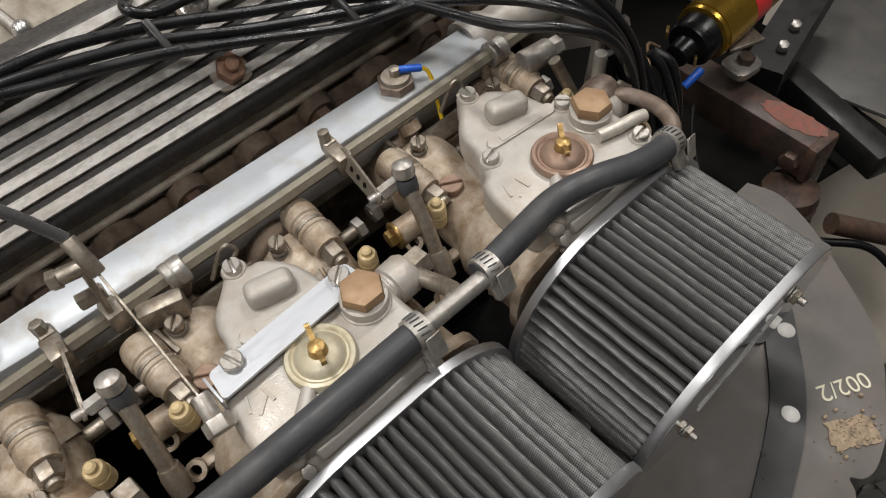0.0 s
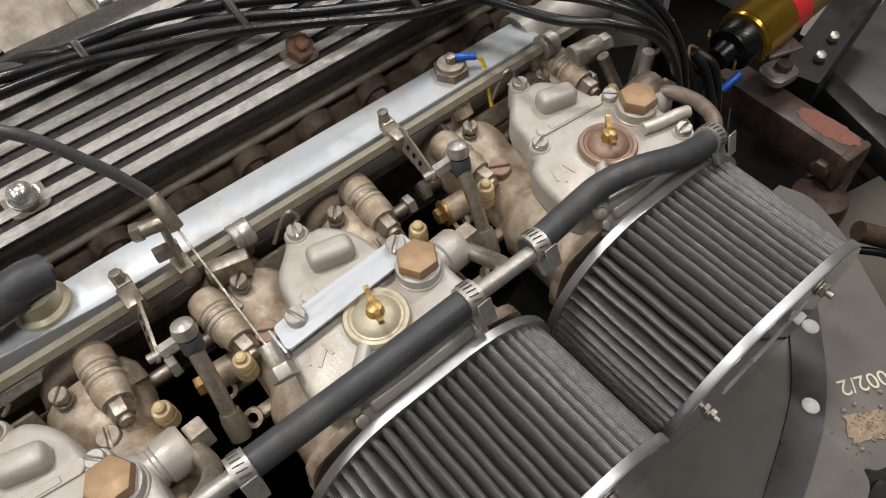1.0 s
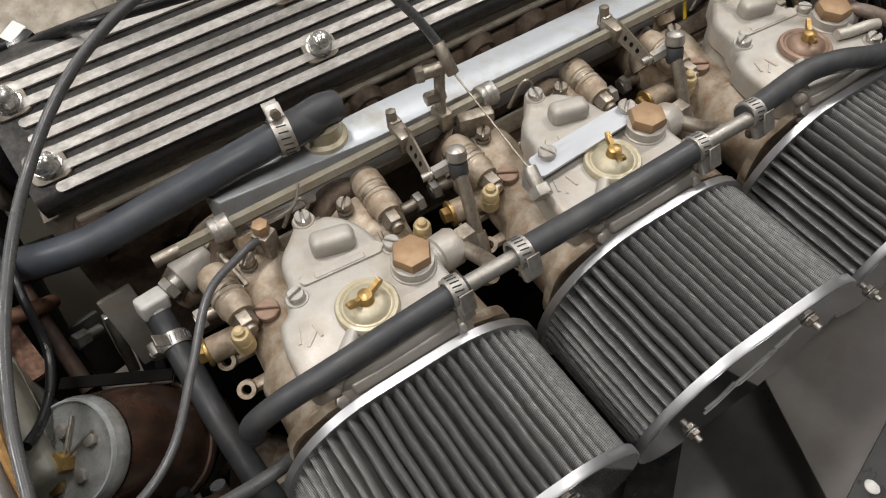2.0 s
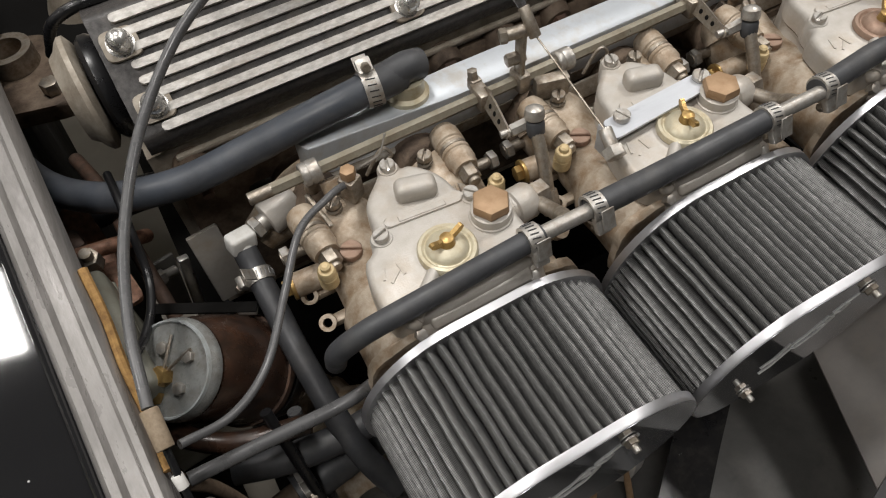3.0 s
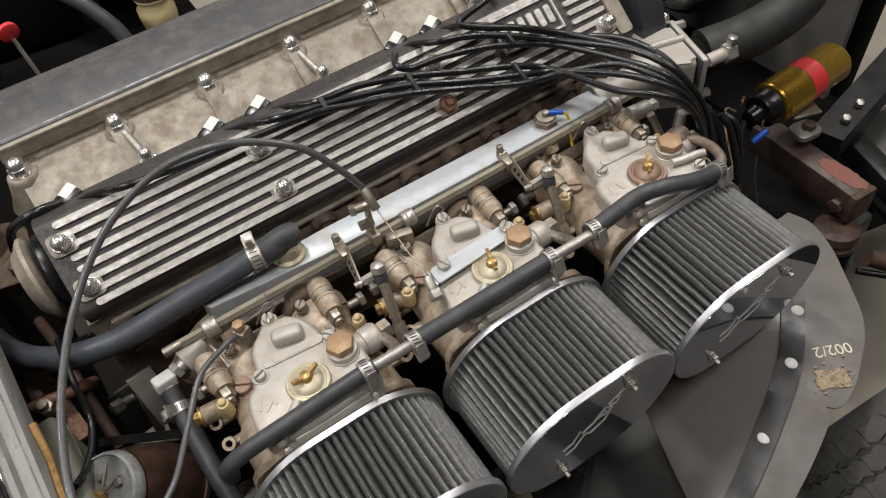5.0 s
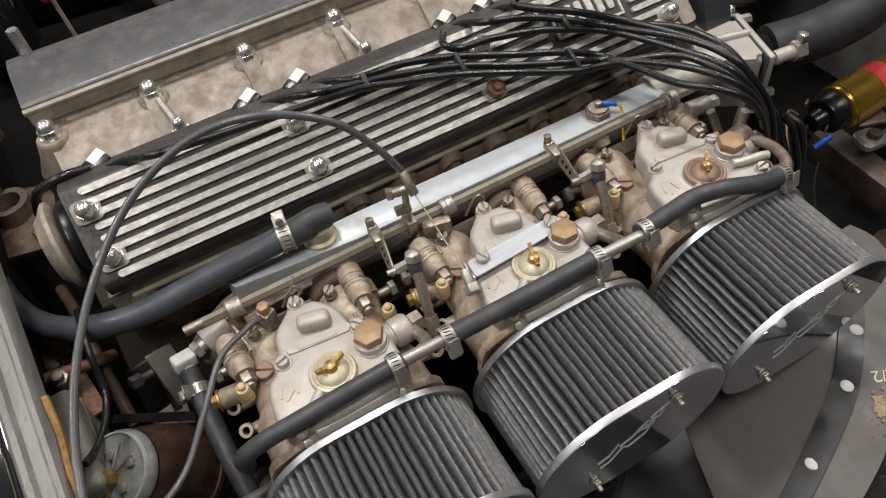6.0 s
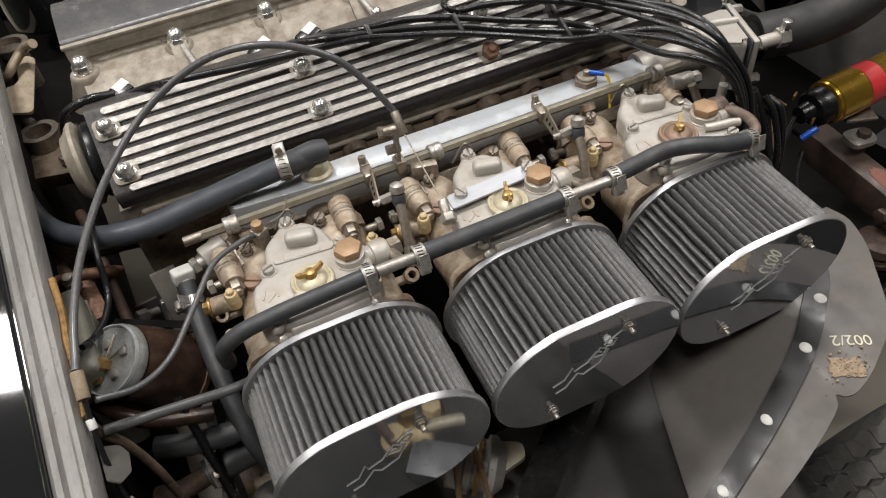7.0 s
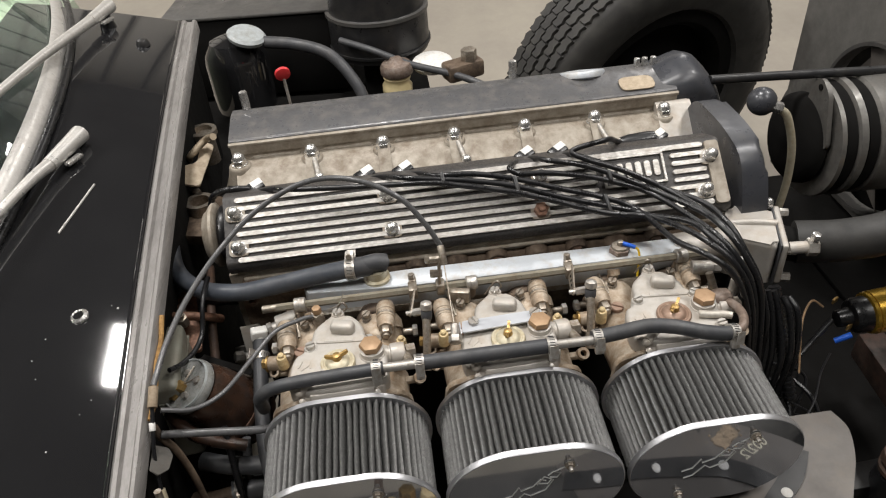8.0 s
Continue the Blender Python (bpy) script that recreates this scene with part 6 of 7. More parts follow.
for k in range(6):
    a = radians(20 + 60 * k)
    q = Vector((-0.343, 0.033 + 0.088 * math.cos(a), 0.459 + 0.088 * math.sin(a)))
    part("bolt", Shape().hexagon(q, q + Vector((-0.009, 0.003, 0)), 0.0075), dull_steel, cast)
strap = thing("rubber_strap", (-0.37, 0.106, 0.70), "black rubber strap over the oil canister", "strap")
part("band", Shape().box((-0.371, 0.106, 0.702), (0.082, 0.010, 0.0025), (0, 3, -28), 0.001, 2), void_black, strap)
part("end_clip", Shape().box((-0.342, 0.090, 0.698), (0.016, 0.010, 0.006), (0, 3, -28), 0.002, 2), steel, strap)
stay_bar = thing("steering_bracket", (-0.38, 0.26, 0.45), "pale grey flat steel bracket deep behind the elbow", "bracket")
part("plate", Shape().box((-0.3495, 0.184, 0.650), (0.029, 0.005, 0.084), (-11, 0, 6), 0.0015, 2), cast_alloy, stay_bar)
part("bar", Shape().box((-0.3975, 0.328, 0.455), (0.013, 0.010, 0.105), (-4, 8, 6), 0.002, 2), bright_trim, stay_bar)
# this side face gets a darker grey than the bar
part("web", Shape().box((-0.421, 0.334, 0.462), (0.034, 0.006, 0.100), (-4, 8, 16), 0.002, 2), panel_grey, stay_bar, "side web in a darker grey than the bar")
part("spreader", Shape().box((-0.372, 0.256, 0.46), (0.012, 0.150, 0.012), (0, 0, -18), 0.002, 2), slate, stay_bar)
part("bolt", Shape().hexagon((-0.432, 0.318, 0.506), (-0.418, 0.324, 0.500), 0.0100).cyl((-0.418, 0.324, 0.500), (-0.404, 0.330, 0.494), 0.0065, n=12), steel, stay_bar)
strut = Shape().tube([(0.16, 0.0, 0.51), (-0.03, -0.145, 0.49), (-0.16, -0.25, 0.47)], 0.030, 4, 1)
single("frame_strut", strut, gloss_black, (0.16, 0.0, 0.48), "black painted square frame strut", "car frame")

# ---- splash shield ----
OUTER = [(0.425, -0.045), (0.432, -0.075), (0.418, -0.115), (0.397, -0.149), (0.366, -0.195), (0.340, -0.2195), (0.312, -0.236), (0.286, -0.250), (0.262, -0.258), (0.250, -0.256), (0.245, -0.249), (0.238, -0.260), (0.212, -0.273), (0.172, -0.288), (0.127, -0.300), (0.070, -0.307)]


def smooth_line(points, steps):
    """A rounded line through the points, at that many steps for each stretch."""
    p = [Vector(q) for q in points]
    ext = [p[0] * 2 - p[1]] + p + [p[-1] * 2 - p[-2]]
    line = []
    for i in range(1, len(ext) - 2):
        for k in range(steps):
            t = k / steps
            a, b, c, d = ext[i - 1:i + 3]
            line.append(0.5 * ((2 * b) + (c - a) * t + (2 * a - 5 * b + 4 * c - d) * t * t + (3 * b - a - 3 * c + d) * t ** 3))
    return line + [p[-1]]


OUTER = smooth_line(OUTER, 5)


def shield_z(x, y):
    return 0.6205 - 0.25 * max(0.0, 0.285 - x) - 0.435 * max(0.0, 0.25 - x)


def shield_point(u, v):
    i = min(int(v * (len(OUTER) - 1)), len(OUTER) - 2)
    f = v * (len(OUTER) - 1) - i
    ox, oy = (OUTER[i][k] + (OUTER[i + 1][k] - OUTER[i][k]) * f for k in (0, 1))
    ix, iy = 0.31 - 0.18 * v, -0.045 - 0.06 * v * v
    x, y = ix + (ox - ix) * u, iy + (oy - iy) * u
    return (x, y, shield_z(x, y))


shield = thing("splash_shield", (0.22, -0.18, 0.56), "dusty grey sheet splash shield with a riveted black strip", "splash shield")
part("sheet", Shape().sheet(shield_point, lin(0, 1, 12), lin(0, 1, 61), 0.002), shield_grey, shield)
LINE = smooth_line([Vector((0.340, -0.105)), Vector((0.318, -0.137)), Vector((0.285, -0.166)), Vector((0.240, -0.201)), Vector((0.172, -0.237)), Vector((0.105, -0.265)), Vector((0.062, -0.284))], 5)
LINE = [q + Vector((0.012, 0.008)) for q in LINE]
strip = Shape()


def strip_point(u, v):
    t = v * (len(LINE) - 1)
    i = min(int(t), len(LINE) - 2)
    p = LINE[i].lerp(LINE[i + 1], t - i)
    a = LINE[min(i + 1, len(LINE) - 1)] - LINE[max(i - 1, 0)] if t - i < 0.5 else LINE[min(i + 2, len(LINE) - 1)] - LINE[i]
    side = Vector((-a.y, a.x)).normalized() * (u - 0.5) * 0.025
    q = p + side
    return (q.x, q.y, shield_z(q.x, q.y) + 0.0045)


part("strip", strip.sheet(strip_point, lin(0, 1, 4), lin(0, 1, 31), 0.003), satin_black, shield, "black rubber strip")
for x, y in ((0.309, -0.154), (0.254, -0.194), (0.1864, -0.2276), (0.117, -0.257)):
    z = shield_z(x, y) + 0.004
    part("rivet", Shape().lathe((x, y, z), (x, y, z + 1), [(0.0070, 0), (0.0068, 0.001), (0.0045, 0.0026), (0.0008, 0.0032)], 20), white_plastic, shield, "pale rivet head")
smudge = Shape()
rnd = random.Random(4)
edge = []
for k in range(44):
    a = 2 * math.pi * k / 44
    w = 1.0 / max(abs(math.cos(a)) / 0.0165, abs(math.sin(a)) / 0.0105) * (1 + rnd.uniform(-0.16, 0.10))
    edge.append((0.272 + w * math.cos(a - 0.6), -0.233 + w * math.sin(a - 0.6)))
smudge.prism(edge, -0.001, 0.0016)
for k in range(60):
    x, y = 0.272 + rnd.gauss(0, 0.012), -0.233 + rnd.gauss(0, 0.009)
    r = 0.0004 + rnd.random() ** 3 * 0.0018
    smudge.lathe((x, y, 0.0008), (x, y, 1), [(r, 0), (r * 0.7, 0.0016), (r * 0.1, 0.0019)], 7)
for v in smudge.bm.verts:
    v.co.z += shield_z(v.co.x, v.co.y)
part("mud_patch", smudge, mud, shield, "patch of dried tan mud")


def lettering(text, size, m, material, parent, label):
    """Printed text laid on the splash shield."""
    data = bpy.data.curves.new("printed_number", "FONT")
    data.body, data.size, data.extrude, data.align_x, data.align_y = text, size, 0.0002, "CENTER", "CENTER"
    tmp = new("tmp_text", data)
    mesh = bpy.data.meshes.new_from_object(tmp)
    bpy.data.objects.remove(tmp)
    mesh.transform(m)
    for v in mesh.vertices:
        v.co.z += shield_z(v.co.x, v.co.y)
    mesh.transform(Matrix.Translation(-ORIGIN[parent.name]))
    mesh.materials.clear()
    mesh.materials.append(material)
    ob = new("printed_number", mesh)
    ob.parent = parent
    return tagged(ob, label)


lettering("002/2", 0.0185, pose(0.299, -0.2095, 0.0006, 0, 0, 153), label_ivory, shield, "ivory printed number 002/2")

# ---- front frame, coil, shock absorber ----
coil_a, coil_b = Vector((0.522, 0.100, 0.637)), Vector((0.685, 0.100, 0.653))
cw = (coil_b - coil_a).normalized()
coil = thing("ignition_coil", (0.56, 0.09, 0.62), "gold ignition coil with a red band and black cap", "ignition coil")
part("can", Shape().lathe(coil_a + cw * 0.030, coil_b, [(0.026, 0), (0.031, 0.002), (0.032, 0.006), (0.0305, 0.009), (0.0305, 0.128), (0.027, 0.133)], 36), gold, coil)
part("label_band", Shape().ring(coil_a + cw * 0.099, cw, 0.0312, 0.0303, 0.026, 36), red_label, coil, "red printed band")
part("cap", Shape().lathe(coil_a, coil_b, [(0.009, -0.014), (0.0125, -0.012), (0.0135, 0.000), (0.0150, 0.006), (0.0235, 0.008), (0.0262, 0.012), (0.027, 0.033)], 32), lead_rubber, coil, "black moulded cap")
part("blade", Shape().box(coil_a + Vector((-0.002, -0.017, -0.003)), (0.014, 0.003, 0.009), (0, 20, 30), 0.0005), brass, coil)
part("blade", Shape().box(coil_a + Vector((-0.012, 0.016, 0.022)), (0.012, 0.003, 0.008), (0, 0, 30), 0.0005), brass, coil)
part("terminal", Shape().tube([(0.520, 0.073, 0.628), (0.511, 0.075, 0.622), (0.501, 0.078, 0.614)], 0.0046, 10), blue_plastic, coil, "blue crimp terminal")
part("strap", Shape().ring(coil_a + cw * 0.061, cw, 0.0322, 0.0303, 0.046, 36), gold, coil, "gold clamp strap")
part("foot", Shape().box(coil_a + cw * 0.085 + Vector((0, -0.018, -0.032)), (0.046, 0.034, 0.005), (0, 0, -20), 0.002), dull_steel, coil, "pale steel strap foot")
hose("coil_lead", [tuple(coil_a - cw * 0.02), (0.462, 0.075, 0.622), (0.43, 0.055, 0.61), (0.40, 0.04, 0.59), (0.37, 0.03, 0.57)], 0.0045, "black coil lead looping below the cap", lead_rubber, "cable", n=10)
hose("coil_wire", [(0.478, 0.052, 0.62), (0.460, 0.035, 0.60), (0.44, 0.005, 0.575), (0.41, -0.02, 0.56)], 0.0016, "thin dark wire from the coil", lead_rubber, "cable", n=8)
hose("coil_wire", [(0.490, 0.110, 0.655), (0.470, 0.112, 0.668), (0.445, 0.085, 0.655), (0.43, 0.04, 0.60)], 0.0016, "thin tan wire from the coil", copper_cap, "cable", n=8)
knot = random.Random(9)
for k in range(9):
    pts = [(0.405 + knot.uniform(-0.03, 0.05), 0.07 - 0.035 * j + knot.uniform(-0.015, 0.015), 0.60 - 0.03 * j + knot.uniform(-0.015, 0.015)) for j in range(4)]
    hose("wiring_loom", pts, knot.choice((0.0018, 0.0024, 0.0034)), "tangled black wiring below the coil", lead_rubber, "cable", "wiring looms", 8)
for k in range(7):
    x = 0.335 + 0.011 * k
    hose("ignition_lead", [(x - 0.006, 0.062 + 0.004 * math.sin(k * 2.1), 0.77 - 0.006 * k), (x, 0.046 + 0.006 * math.cos(k * 1.7), 0.72), (x + 0.004, 0.030 + 0.008 * math.sin(k), 0.66), (x - 0.002, 0.020, 0.58)], 0.0042, "black rubber ignition lead dropping to the distributor", lead_rubber, "cable", "ignition leads", 10)
ribbed = [Vector((0.385 + 0.02 * t, 0.085 - 0.075 * t, 0.735 - 0.15 * t)) for t in (0.0, 0.35, 0.7, 1.0)]
conduit = thing("wiring_conduit", ribbed[-1], "black ribbed plastic wiring conduit", "conduit")
part("tube", Shape().tube(ribbed, 0.0075, 14, 5), lead_rubber, conduit)
for k in range(22):
    q = ribbed[0].lerp(ribbed[-1], (k + 0.5) / 22)
    part("rib", Shape().ring(q, ribbed[-1] - ribbed[0], 0.0092, 0.0070, 0.0032, 16), lead_rubber, conduit)
single("distributor", Shape().lathe((0.36, 0.06, 0.45), (0.36, 0.055, 0.62), [(0.03, 0), (0.03, 0.06), (0.042, 0.07), (0.042, 0.11), (0.030, 0.14), (0.012, 0.16)], 28), void_black, (0.36, 0.06, 0.45), "black distributor hidden among the leads", "distributor")

frame_top = thing("picture_frame_beam", (0.505, -0.01, 0.57), "worn red-brown box section frame beam", "car frame")
part("beam", Shape().box((0.611, 0.050, 0.520), (0.042, 0.190, 0.050), (0, 0, -4), 0.003), frame_red, frame_top)
part("beam_end", Shape().box((0.604, -0.049, 0.519), (0.046, 0.014, 0.054), (0, 0, -4), 0.006), rust, frame_top)
part("bolt", Shape().hexagon((0.584, -0.030, 0.518), (0.573, -0.030, 0.518), 0.011), rust, frame_top)
part("washer", Shape().prism(rounded([(0.603, 0.062), (0.646, 0.057), (0.652, 0.091), (0.610, 0.099)], 0.014), 0.560, 0.568, None, 0.001), steel, frame_top)
part("washer_nut", Shape().hexagon((0.632, 0.076, 0.567), (0.632, 0.076, 0.577), 0.010), rust, frame_top)
flake = random.Random(8)
patch = [(0.612 + (0.014 + 0.004 * flake.random()) * math.cos(k * math.pi / 15), -0.006 + (0.034 + 0.010 * flake.random()) * math.sin(k * math.pi / 15)) for k in range(30)]
part("paint_patch", Shape().prism(patch, 0.5446, 0.5456), red_oxide, frame_top, "flaking red oxide paint")
shock = thing("shock_absorber", (0.475, -0.085, 0.35), "rusty shock absorber with a rubber top bush", "shock absorber")
part("bush", Shape().lathe((0.580, -0.047, 0.445), (0.582, -0.043, 0.498), [(0.026, 0), (0.033, 0.004), (0.034, 0.012), (0.028, 0.018), (0.034, 0.024), (0.032, 0.036), (0.018, 0.044)], 28), rust, shock)
part("boot", Shape().lathe((0.577, -0.053, 0.23), (0.580, -0.047, 0.445), [(0.022, 0), (0.026, 0.12), (0.037, 0.19), (0.033, 0.215)], 28), lead_rubber, shock)
rail_a = thing("tube_chassis", (0.62, -0.05, 0.45), "satin black square tube front frame", "car frame")
part("lower_tube", Shape().box((0.752, -0.010, 0.449), (0.036, 0.19, 0.040), (0, 0, -20), 0.004), chassis_black, rail_a)
part("upright_tube", Shape().tube([(0.700, 0.078, 0.49), (0.97, 0.135, 0.50)], 0.036, 4, 1), chassis_black, rail_a)
for p in ((0.745, 0.082, 0.512), (0.79, 0.092, 0.513)):
    part("bolt", Shape().hexagon(p, (p[0] - 0.004, p[1] - 0.004, p[2] + 0.016), 0.007), steel, rail_a)
part("cross_tube", Shape().box((0.60, 0.35, 0.30), (0.05, 0.90, 0.05), (0, 0, 0), 0.005), chassis_black, rail_a)
part("side_tube", Shape().box((0.25, -0.02, 0.36), (0.90, 0.045, 0.045), (0, -6, 0), 0.005), chassis_black, rail_a)
part("side_tube", Shape().box((0.25, 0.66, 0.36), (0.90, 0.045, 0.045), (0, -6, 0), 0.005), chassis_black, rail_a)
# filler sheet added in near-zero black for the shaded gap behind the tube
single("gap_shade_sheet", Shape().box((0.775, 0.040, 0.385), (0.20, 0.19, 0.006), (0, 0, -12), 0.002), void_black, (0.775, 0.040, 0.382), "near-black filler sheet for the shade behind the frame tube", "panel")
# flat dark grey sheet over the floor ahead of the frame
single("front_sheet", Shape().box((1.08, 0.03, 0.40), (0.46, 0.22, 0.008), (0, 0, 8), 0.003), satin_grey, (1.08, 0.03, 0.395), "dark grey flat sheet ahead of the frame", "panel")
hose("track_rod", [(0.585, -0.10, 0.46), (0.66, -0.17, 0.42), (0.74, -0.25, 0.37)], 0.013, "rusty steel track rod", rust, "rod", n=12)
hose("brake_flexi", [(0.57, -0.10, 0.44), (0.61, -0.15, 0.43), (0.62, -0.21, 0.38), (0.60, -0.26, 0.33)], 0.005, "black flexible brake hose", lead_rubber, "hose", n=10)

# ---- wheels ----
def wheel(c, turn, r=0.36, wide=0.17, label="", rubber_kind=None):
    """A road wheel with a blocky tread, its axle along y before it is turned."""
    w = thing("road_wheel", c, label, "wheel", "road wheels", level=True)
    x, y, z = c
    sec = [(0.215, -0.055), (0.225, -0.072), (0.255, -0.083), (0.29, -0.084), (0.316, -0.074), (0.326, -0.060), (0.329, 0.0), (0.326, 0.060), (0.316, 0.074), (0.29, 0.084), (0.255, 0.083), (0.225, 0.072), (0.215, 0.055)]
    part("tyre", Shape().lathe((x, y, z), (x, y + 1, z), [(a * r / 0.335, b * wide / 0.17) for a, b in sec], 72, False), rubber_kind or tyre_rubber, w)
    tread = Shape()
    n = 60
    for row, off in ((-0.052, 0.0), (-0.026, 0.5), (0.0, 0.0), (0.026, 0.5), (0.052, 0.0)):
        for k in range(n):
            a = 2 * math.pi * (k + off) / n
            m = Matrix.Translation((x, y + row * wide / 0.17, z)) @ Matrix.Rotation(a, 4, "Y") @ Matrix.Translation((0, 0, r * 0.988))
            tread.prism([(-0.0172, -0.0075), (-0.006, -0.0122), (0.0050, -0.0085), (0.0172, -0.0122), (0.0172, 0.0060), (0.006, 0.0122), (-0.005, 0.0080), (-0.0172, 0.0110)], -0.012, 0.006 - abs(row) * 0.09, m)
    part("tread", tread, rubber_kind or tyre_rubber, w)
    # rim and hub are coloured near-black for the deep shadow inside the wheel
    part("rim", Shape().lathe((x, y, z), (x, y + 1, z), [(0.238, -0.062), (0.205, -0.058), (0.190, -0.040), (0.185, 0.040), (0.205, 0.058), (0.238, 0.062)], 48, False), void_black, w)
    part("hub", Shape().lathe((x, y - 0.06, z), (x, y + 0.06, z), [(0.05, 0), (0.05, 0.12)], 24).lathe((x, y - 0.01, z), (x, y + 0.01, z), [(0.19, 0), (0.19, 0.02)], 40), void_black, w)
    w.matrix_world = pose(*c, 0, 0, turn)
    return w


wheel((0.59, -0.415, 0.345), -8, r=0.345, label="front road wheel with a dusty block-tread tyre", rubber_kind=tyre_dusty)
wheel((0.50, 0.93, 0.36), 20, label="front road wheel with a dusty tyre on the far side")
single("stub_axle", Shape().tube([(0.47, 0.93, 0.56), (0.48, 0.80, 0.50), (0.52, 0.66, 0.40)], 0.03, 12, 4), satin_black, (0.52, 0.66, 0.40), "black suspension arm carrying the wheel", "suspension")

# ---- far side of the engine bay ----
canister = thing("air_canister", (-0.108, 1.10, 0.69), "large black round air canister with a bead round it", "canister")
part("drum", Shape().lathe((-0.108, 1.10, 0.72), (-0.108, 1.10, 1.0), [(0.100, 0), (0.116, 0.006), (0.119, 0.020), (0.119, 0.10), (0.112, 0.108), (0.112, 0.165), (0.104, 0.175), (0.02, 0.180)], 48), satin_black, canister)
part("bead", Shape().ring((-0.108, 1.10, 0.742), (0, 0, 1), 0.1225, 0.117, 0.006, 48), satin_black, canister, "rolled bead")
part("lid_band", Shape().ring((-0.108, 1.10, 0.823), (0, 0, 1), 0.1225, 0.113, 0.008, 48), satin_grey, canister, "grey band under the lid")
part("foot", Shape().cyl((-0.108, 1.10, 0.60), (-0.108, 1.10, 0.722), 0.05, n=24), void_black, canister)
battery = thing("battery_box", (-0.40, 1.20, 0.62), "black box with a flat grey lid on the inner wing", "box")
part("box", Shape().box((-0.40, 1.21, 0.725), (0.42, 0.19, 0.20), (0, 0, -6), 0.008), void_black, battery)
part("lid", Shape().box((-0.40, 1.21, 0.829), (0.43, 0.20, 0.008), (0, 0, -6), 0.003), satin_grey, battery, "flat grey lid")
servo = thing("fluid_tank", (-0.435, 0.985, 0.68), "round black fluid tank with a white cap", "tank")
part("drum", Shape().lathe((-0.435, 0.985, 0.66), (-0.435, 0.985, 0.85), [(0.060, 0), (0.070, 0.01), (0.070, 0.12), (0.066, 0.14), (0.050, 0.165), (0.02, 0.175)], 36), black_paint, servo)
part("cap", Shape().lathe((-0.398, 0.955, 0.832), (-0.384, 0.948, 0.88), [(0.026, 0), (0.040, 0.004), (0.042, 0.012), (0.036, 0.018), (0.010, 0.021)], 30), pale_ring, servo, "white metal cap")
hose("vent_hose", [(-0.36, 0.95, 0.825), (-0.29, 0.94, 0.815), (-0.22, 0.92, 0.79), (-0.17, 0.88, 0.73), (-0.15, 0.85, 0.66)], 0.013, "black hose from the tank cap", rubber, n=14)
hose("vent_hose", [(-0.20, 1.0, 0.79), (-0.13, 0.96, 0.775), (-0.05, 0.93, 0.745), (0.05, 0.90, 0.72), (0.12, 0.86, 0.70)], 0.008, "thin black hose beside the canister", rubber, n=12)
res = thing("brake_reservoir", (-0.085, 0.93, 0.70), "yellowed plastic brake fluid bottle with a grey cap", "bottle")
part("bottle", Shape().lathe((-0.084, 0.932, 0.655), (-0.080, 0.932, 0.75), [(0.030, 0), (0.034, 0.03), (0.034, 0.045), (0.029, 0.052), (0.029, 0.058), (0.032, 0.064), (0.028, 0.072)], 24), bottle, res)
part("cap", Shape().lathe((-0.080, 0.932, 0.725), (-0.080, 0.932, 0.80), [(0.034, 0), (0.037, 0.004), (0.037, 0.018), (0.032, 0.026), (0.018, 0.030), (0.012, 0.038), (0.004, 0.040)], 24), brown_pipe_metal, res)
master = thing("master_cylinder", (0.03, 0.95, 0.68), "worn alloy master cylinder with pipes", "engine part")
part("lid", Shape().lathe((0.004, 0.97, 0.718), (0.004, 0.965, 0.76), [(0.044, 0), (0.047, 0.010), (0.040, 0.015), (0.012, 0.017)], 28), white_plastic, master)
part("body", Shape().box((0.07, 0.93, 0.72), (0.09, 0.05, 0.04), (0, 0, 20), 0.008), dirty_cast, master)
part("cap", Shape().hexagon((0.085, 0.93, 0.735), (0.085, 0.93, 0.765), 0.018), dull_steel, master)
dip = thing("dipstick", (-0.298, 0.69, 0.80), "oil dipstick with a round red handle", "dipstick")
part("handle", Shape().lathe((-0.306, 0.744, 0.840), (-0.303, 0.733, 0.836), [(0.013, 0), (0.0150, 0.002), (0.0150, 0.008), (0.010, 0.010)], 24), red_label, dip, "round red handle")
part("stem", Shape().tube([(-0.304, 0.738, 0.828), (-0.300, 0.728, 0.76), (-0.296, 0.72, 0.68)], 0.003, 8), steel, dip)
rnd = random.Random(12)
for k in range(9):
    x = -0.30 + 0.08 * k
    hose("far_pipe", [(x, 0.62, 0.66 + rnd.uniform(-0.03, 0.05)), (x + rnd.uniform(0.02, 0.09), 0.70, 0.69 + rnd.uniform(-0.03, 0.04)), (x + rnd.uniform(-0.02, 0.10), 0.80, 0.64)], rnd.choice((0.006, 0.010, 0.016)), "grimy black pipe behind the cam cover", rnd.choice((satin_black, rubber, dull_steel)), "pipe", "far side pipes", 10)
# sheet added in near-zero black to hide the lit floor and keep shade here
single("inner_wing", Shape().sheet(lambda u, v: (-0.60 + 0.60 * u, 0.60 + 0.66 * v, 0.60 + 0.02 * v), lin(0, 1, 6), lin(0, 1, 5), 0.003), void_black, (-0.30, 0.95, 0.60), "near-black inner wing sheet added for the dark far side", "car body")

# ---- front of the engine ----
alt = thing("alternator", (0.71, 0.46, 0.64), "silver alternator behind a black pulley fan", "alternator")
part("body", Shape().lathe((0.627, 0.46, 0.727), (0.895, 0.46, 0.717), [(0.085, 0), (0.106, 0.003), (0.108, 0.010), (0.100, 0.014), (0.100, 0.034), (0.107, 0.037), (0.108, 0.048), (0.100, 0.052), (0.100, 0.074), (0.106, 0.078), (0.106, 0.15), (0.09, 0.18)], 48), alt_body, alt)
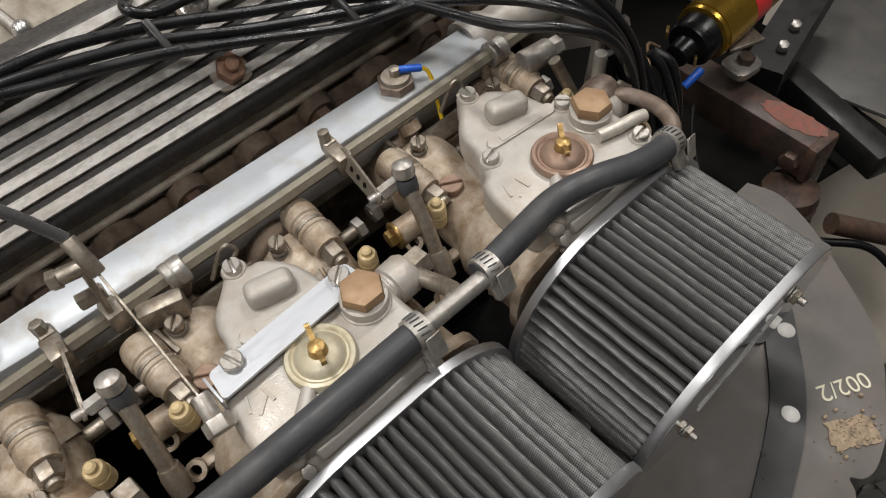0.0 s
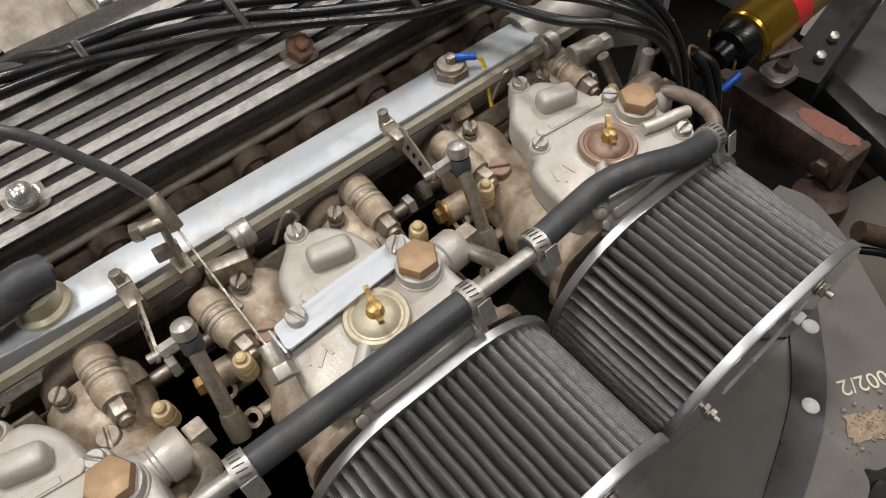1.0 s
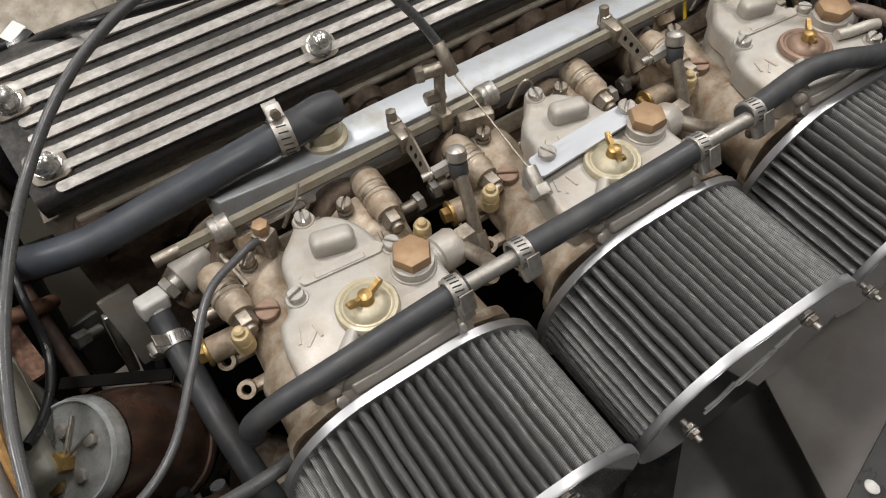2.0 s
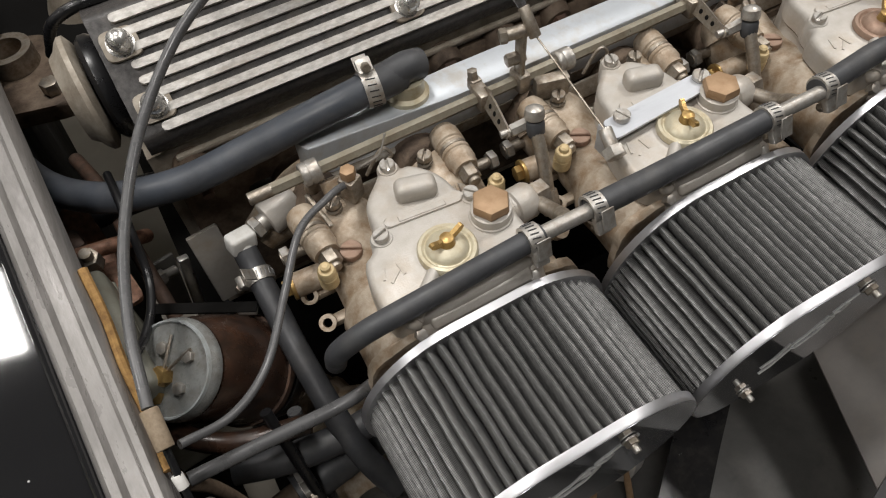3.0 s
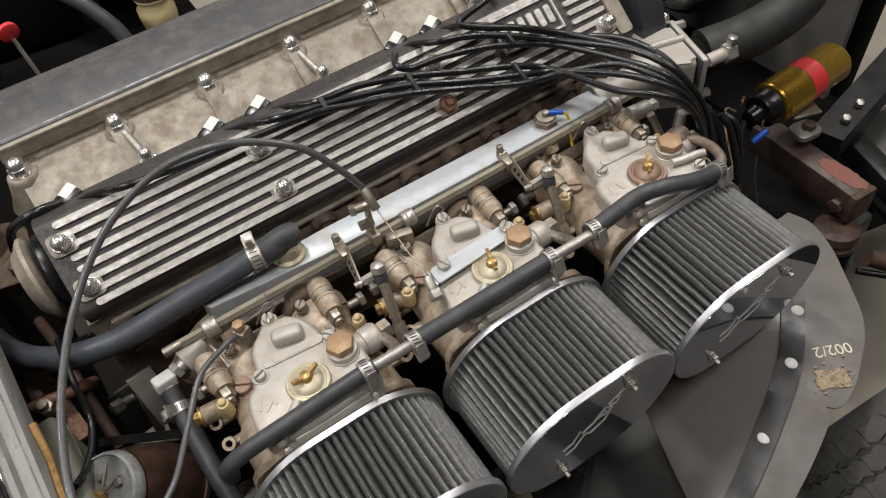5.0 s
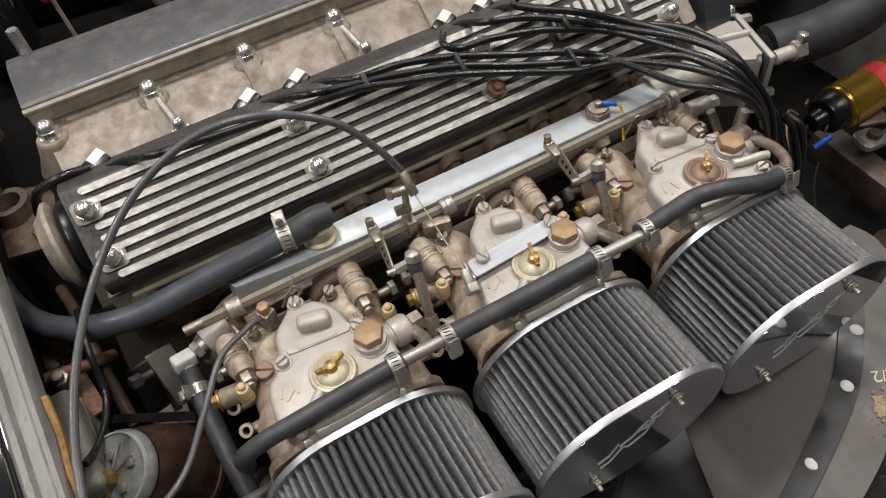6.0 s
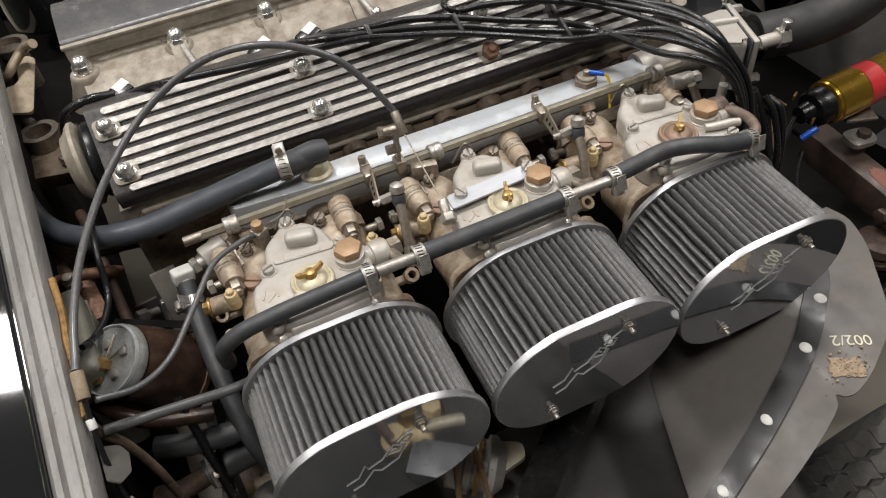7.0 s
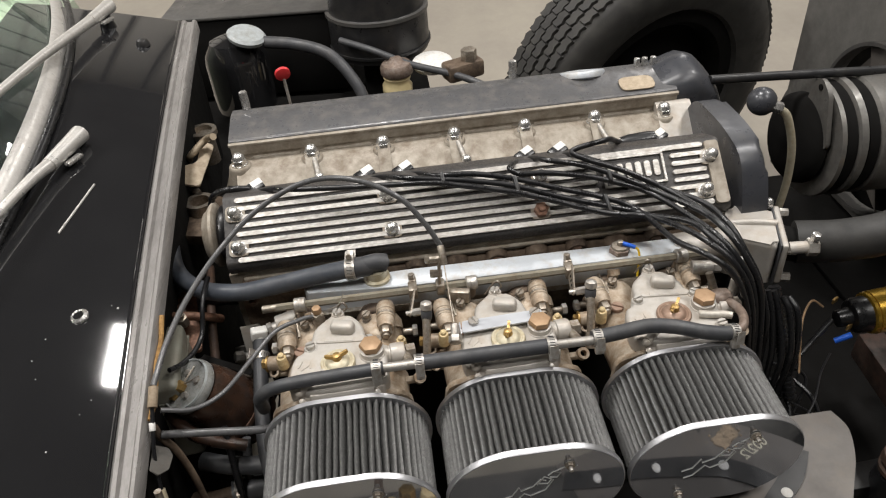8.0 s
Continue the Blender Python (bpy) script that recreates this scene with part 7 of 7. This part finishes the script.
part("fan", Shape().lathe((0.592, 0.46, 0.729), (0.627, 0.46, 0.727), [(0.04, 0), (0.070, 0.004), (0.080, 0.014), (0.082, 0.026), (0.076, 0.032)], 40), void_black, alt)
# near-zero black rings laid in the recesses between the body ridges
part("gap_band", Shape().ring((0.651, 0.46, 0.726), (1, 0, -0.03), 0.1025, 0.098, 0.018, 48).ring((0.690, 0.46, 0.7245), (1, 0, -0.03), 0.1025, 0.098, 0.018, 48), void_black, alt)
part("ear", Shape().prism(rounded([(0.405, 0.838), (0.432, 0.856), (0.452, 0.842), (0.475, 0.740), (0.375, 0.750)], 0.010), 0, 0.008, yz(0.613), 0.002), alt_body, alt, "triangular lug of the end frame")
# a solid black disc stands for the lug's shaded bolt hole
part("lug_hole", Shape().cyl((0.6112, 0.430, 0.840), (0.615, 0.430, 0.840), 0.0055, n=14), void_black, alt)
part("adjuster", Shape().tube([(0.43, 0.46, 0.862), (0.55, 0.47, 0.850), (0.80, 0.485, 0.826)], 0.008, 12, 2), satin_black, alt, "black adjuster rod")
vent = thing("oil_vent_pipe", (0.55, 0.40, 0.70), "bent pale steel vent pipe with a dark cap", "pipe")
part("pipe", Shape().tube([(0.478, 0.324, 0.873), (0.496, 0.322, 0.856), (0.514, 0.320, 0.804), (0.521, 0.320, 0.75), (0.520, 0.320, 0.70), (0.512, 0.322, 0.62)], 0.0062, 14), passivated, vent)
part("cap", Shape().ball((0.458, 0.337, 0.880), 0.022, 20), slate, vent)
part("union", Shape().hexagon((0.470, 0.326, 0.876), (0.484, 0.322, 0.872), 0.009), chrome, vent)
pulley = thing("crank_pulleys", (0.47, 0.30, 0.45), "black pulleys at the engine front", "engine part")
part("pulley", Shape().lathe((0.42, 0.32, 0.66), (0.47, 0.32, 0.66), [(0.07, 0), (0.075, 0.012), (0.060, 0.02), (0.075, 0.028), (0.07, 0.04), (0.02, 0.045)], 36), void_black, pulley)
shroud = thing("fan_shroud", (0.80, 0.55, 0.40), "dark grey fan shroud with a round opening", "radiator")
panel = Shape()
FANC = Vector((0.885, 0.62, 0.62))
rings = []
for depth in (0.0, 0.012):
    inner, outer = [], []
    for k in range(64):
        a = 2 * math.pi * k / 64
        c, s_ = math.cos(a), math.sin(a)
        inner.append(panel.bm.verts.new(FANC + Vector((depth, 0.172 * c, 0.172 * s_))))
        far = min((0.335 if c > 0 else 0.42) / max(abs(c), 1e-6), (0.34 if s_ > 0 else 0.28) / max(abs(s_), 1e-6))
        outer.append(panel.bm.verts.new(FANC + Vector((depth, far * c, far * s_))))
    rings.append((inner, outer))
for (a, b) in ((rings[0][0], rings[0][1]), (rings[0][1], rings[1][1]), (rings[1][1], rings[1][0]), (rings[1][0], rings[0][0])):
    for k in range(64):
        panel.bm.faces.new((a[k], a[(k + 1) % 64], b[(k + 1) % 64], b[k]))
part("panel", panel, panel_grey, shroud, "dark grey shroud panel")
part("cowl", Shape().ring((0.877, 0.62, 0.62), (1, 0, 0), 0.180, 0.172, 0.022, 56), satin_grey, shroud, "rolled opening lip")
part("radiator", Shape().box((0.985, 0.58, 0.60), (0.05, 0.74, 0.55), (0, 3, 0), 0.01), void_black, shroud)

fan = thing("cooling_fan", (0.88, 0.62, 0.62), "grey plastic cooling fan with broad blades", "fan")
part("hub", Shape().lathe((0.870, 0.62, 0.62), (0.925, 0.62, 0.62), [(0.03, 0), (0.05, 0.01), (0.05, 0.05)], 28), void_black, fan)
for k in range(6):
    ang = radians(20 + 60 * k)
    rad, tan = Vector((0, math.cos(ang), math.sin(ang))), Vector((0, -math.sin(ang), math.cos(ang)))
    part("blade", Shape().sheet(lambda u, v: tuple(Vector((0.910, 0.62, 0.62)) + rad * (0.045 + 0.115 * u) + tan * ((v - 0.5) * (0.04 + 0.07 * u)) + Vector((0.05 * (v - 0.5), 0, 0))), lin(0, 1, 6), lin(0, 1, 6), 0.003), shield_grey, fan)
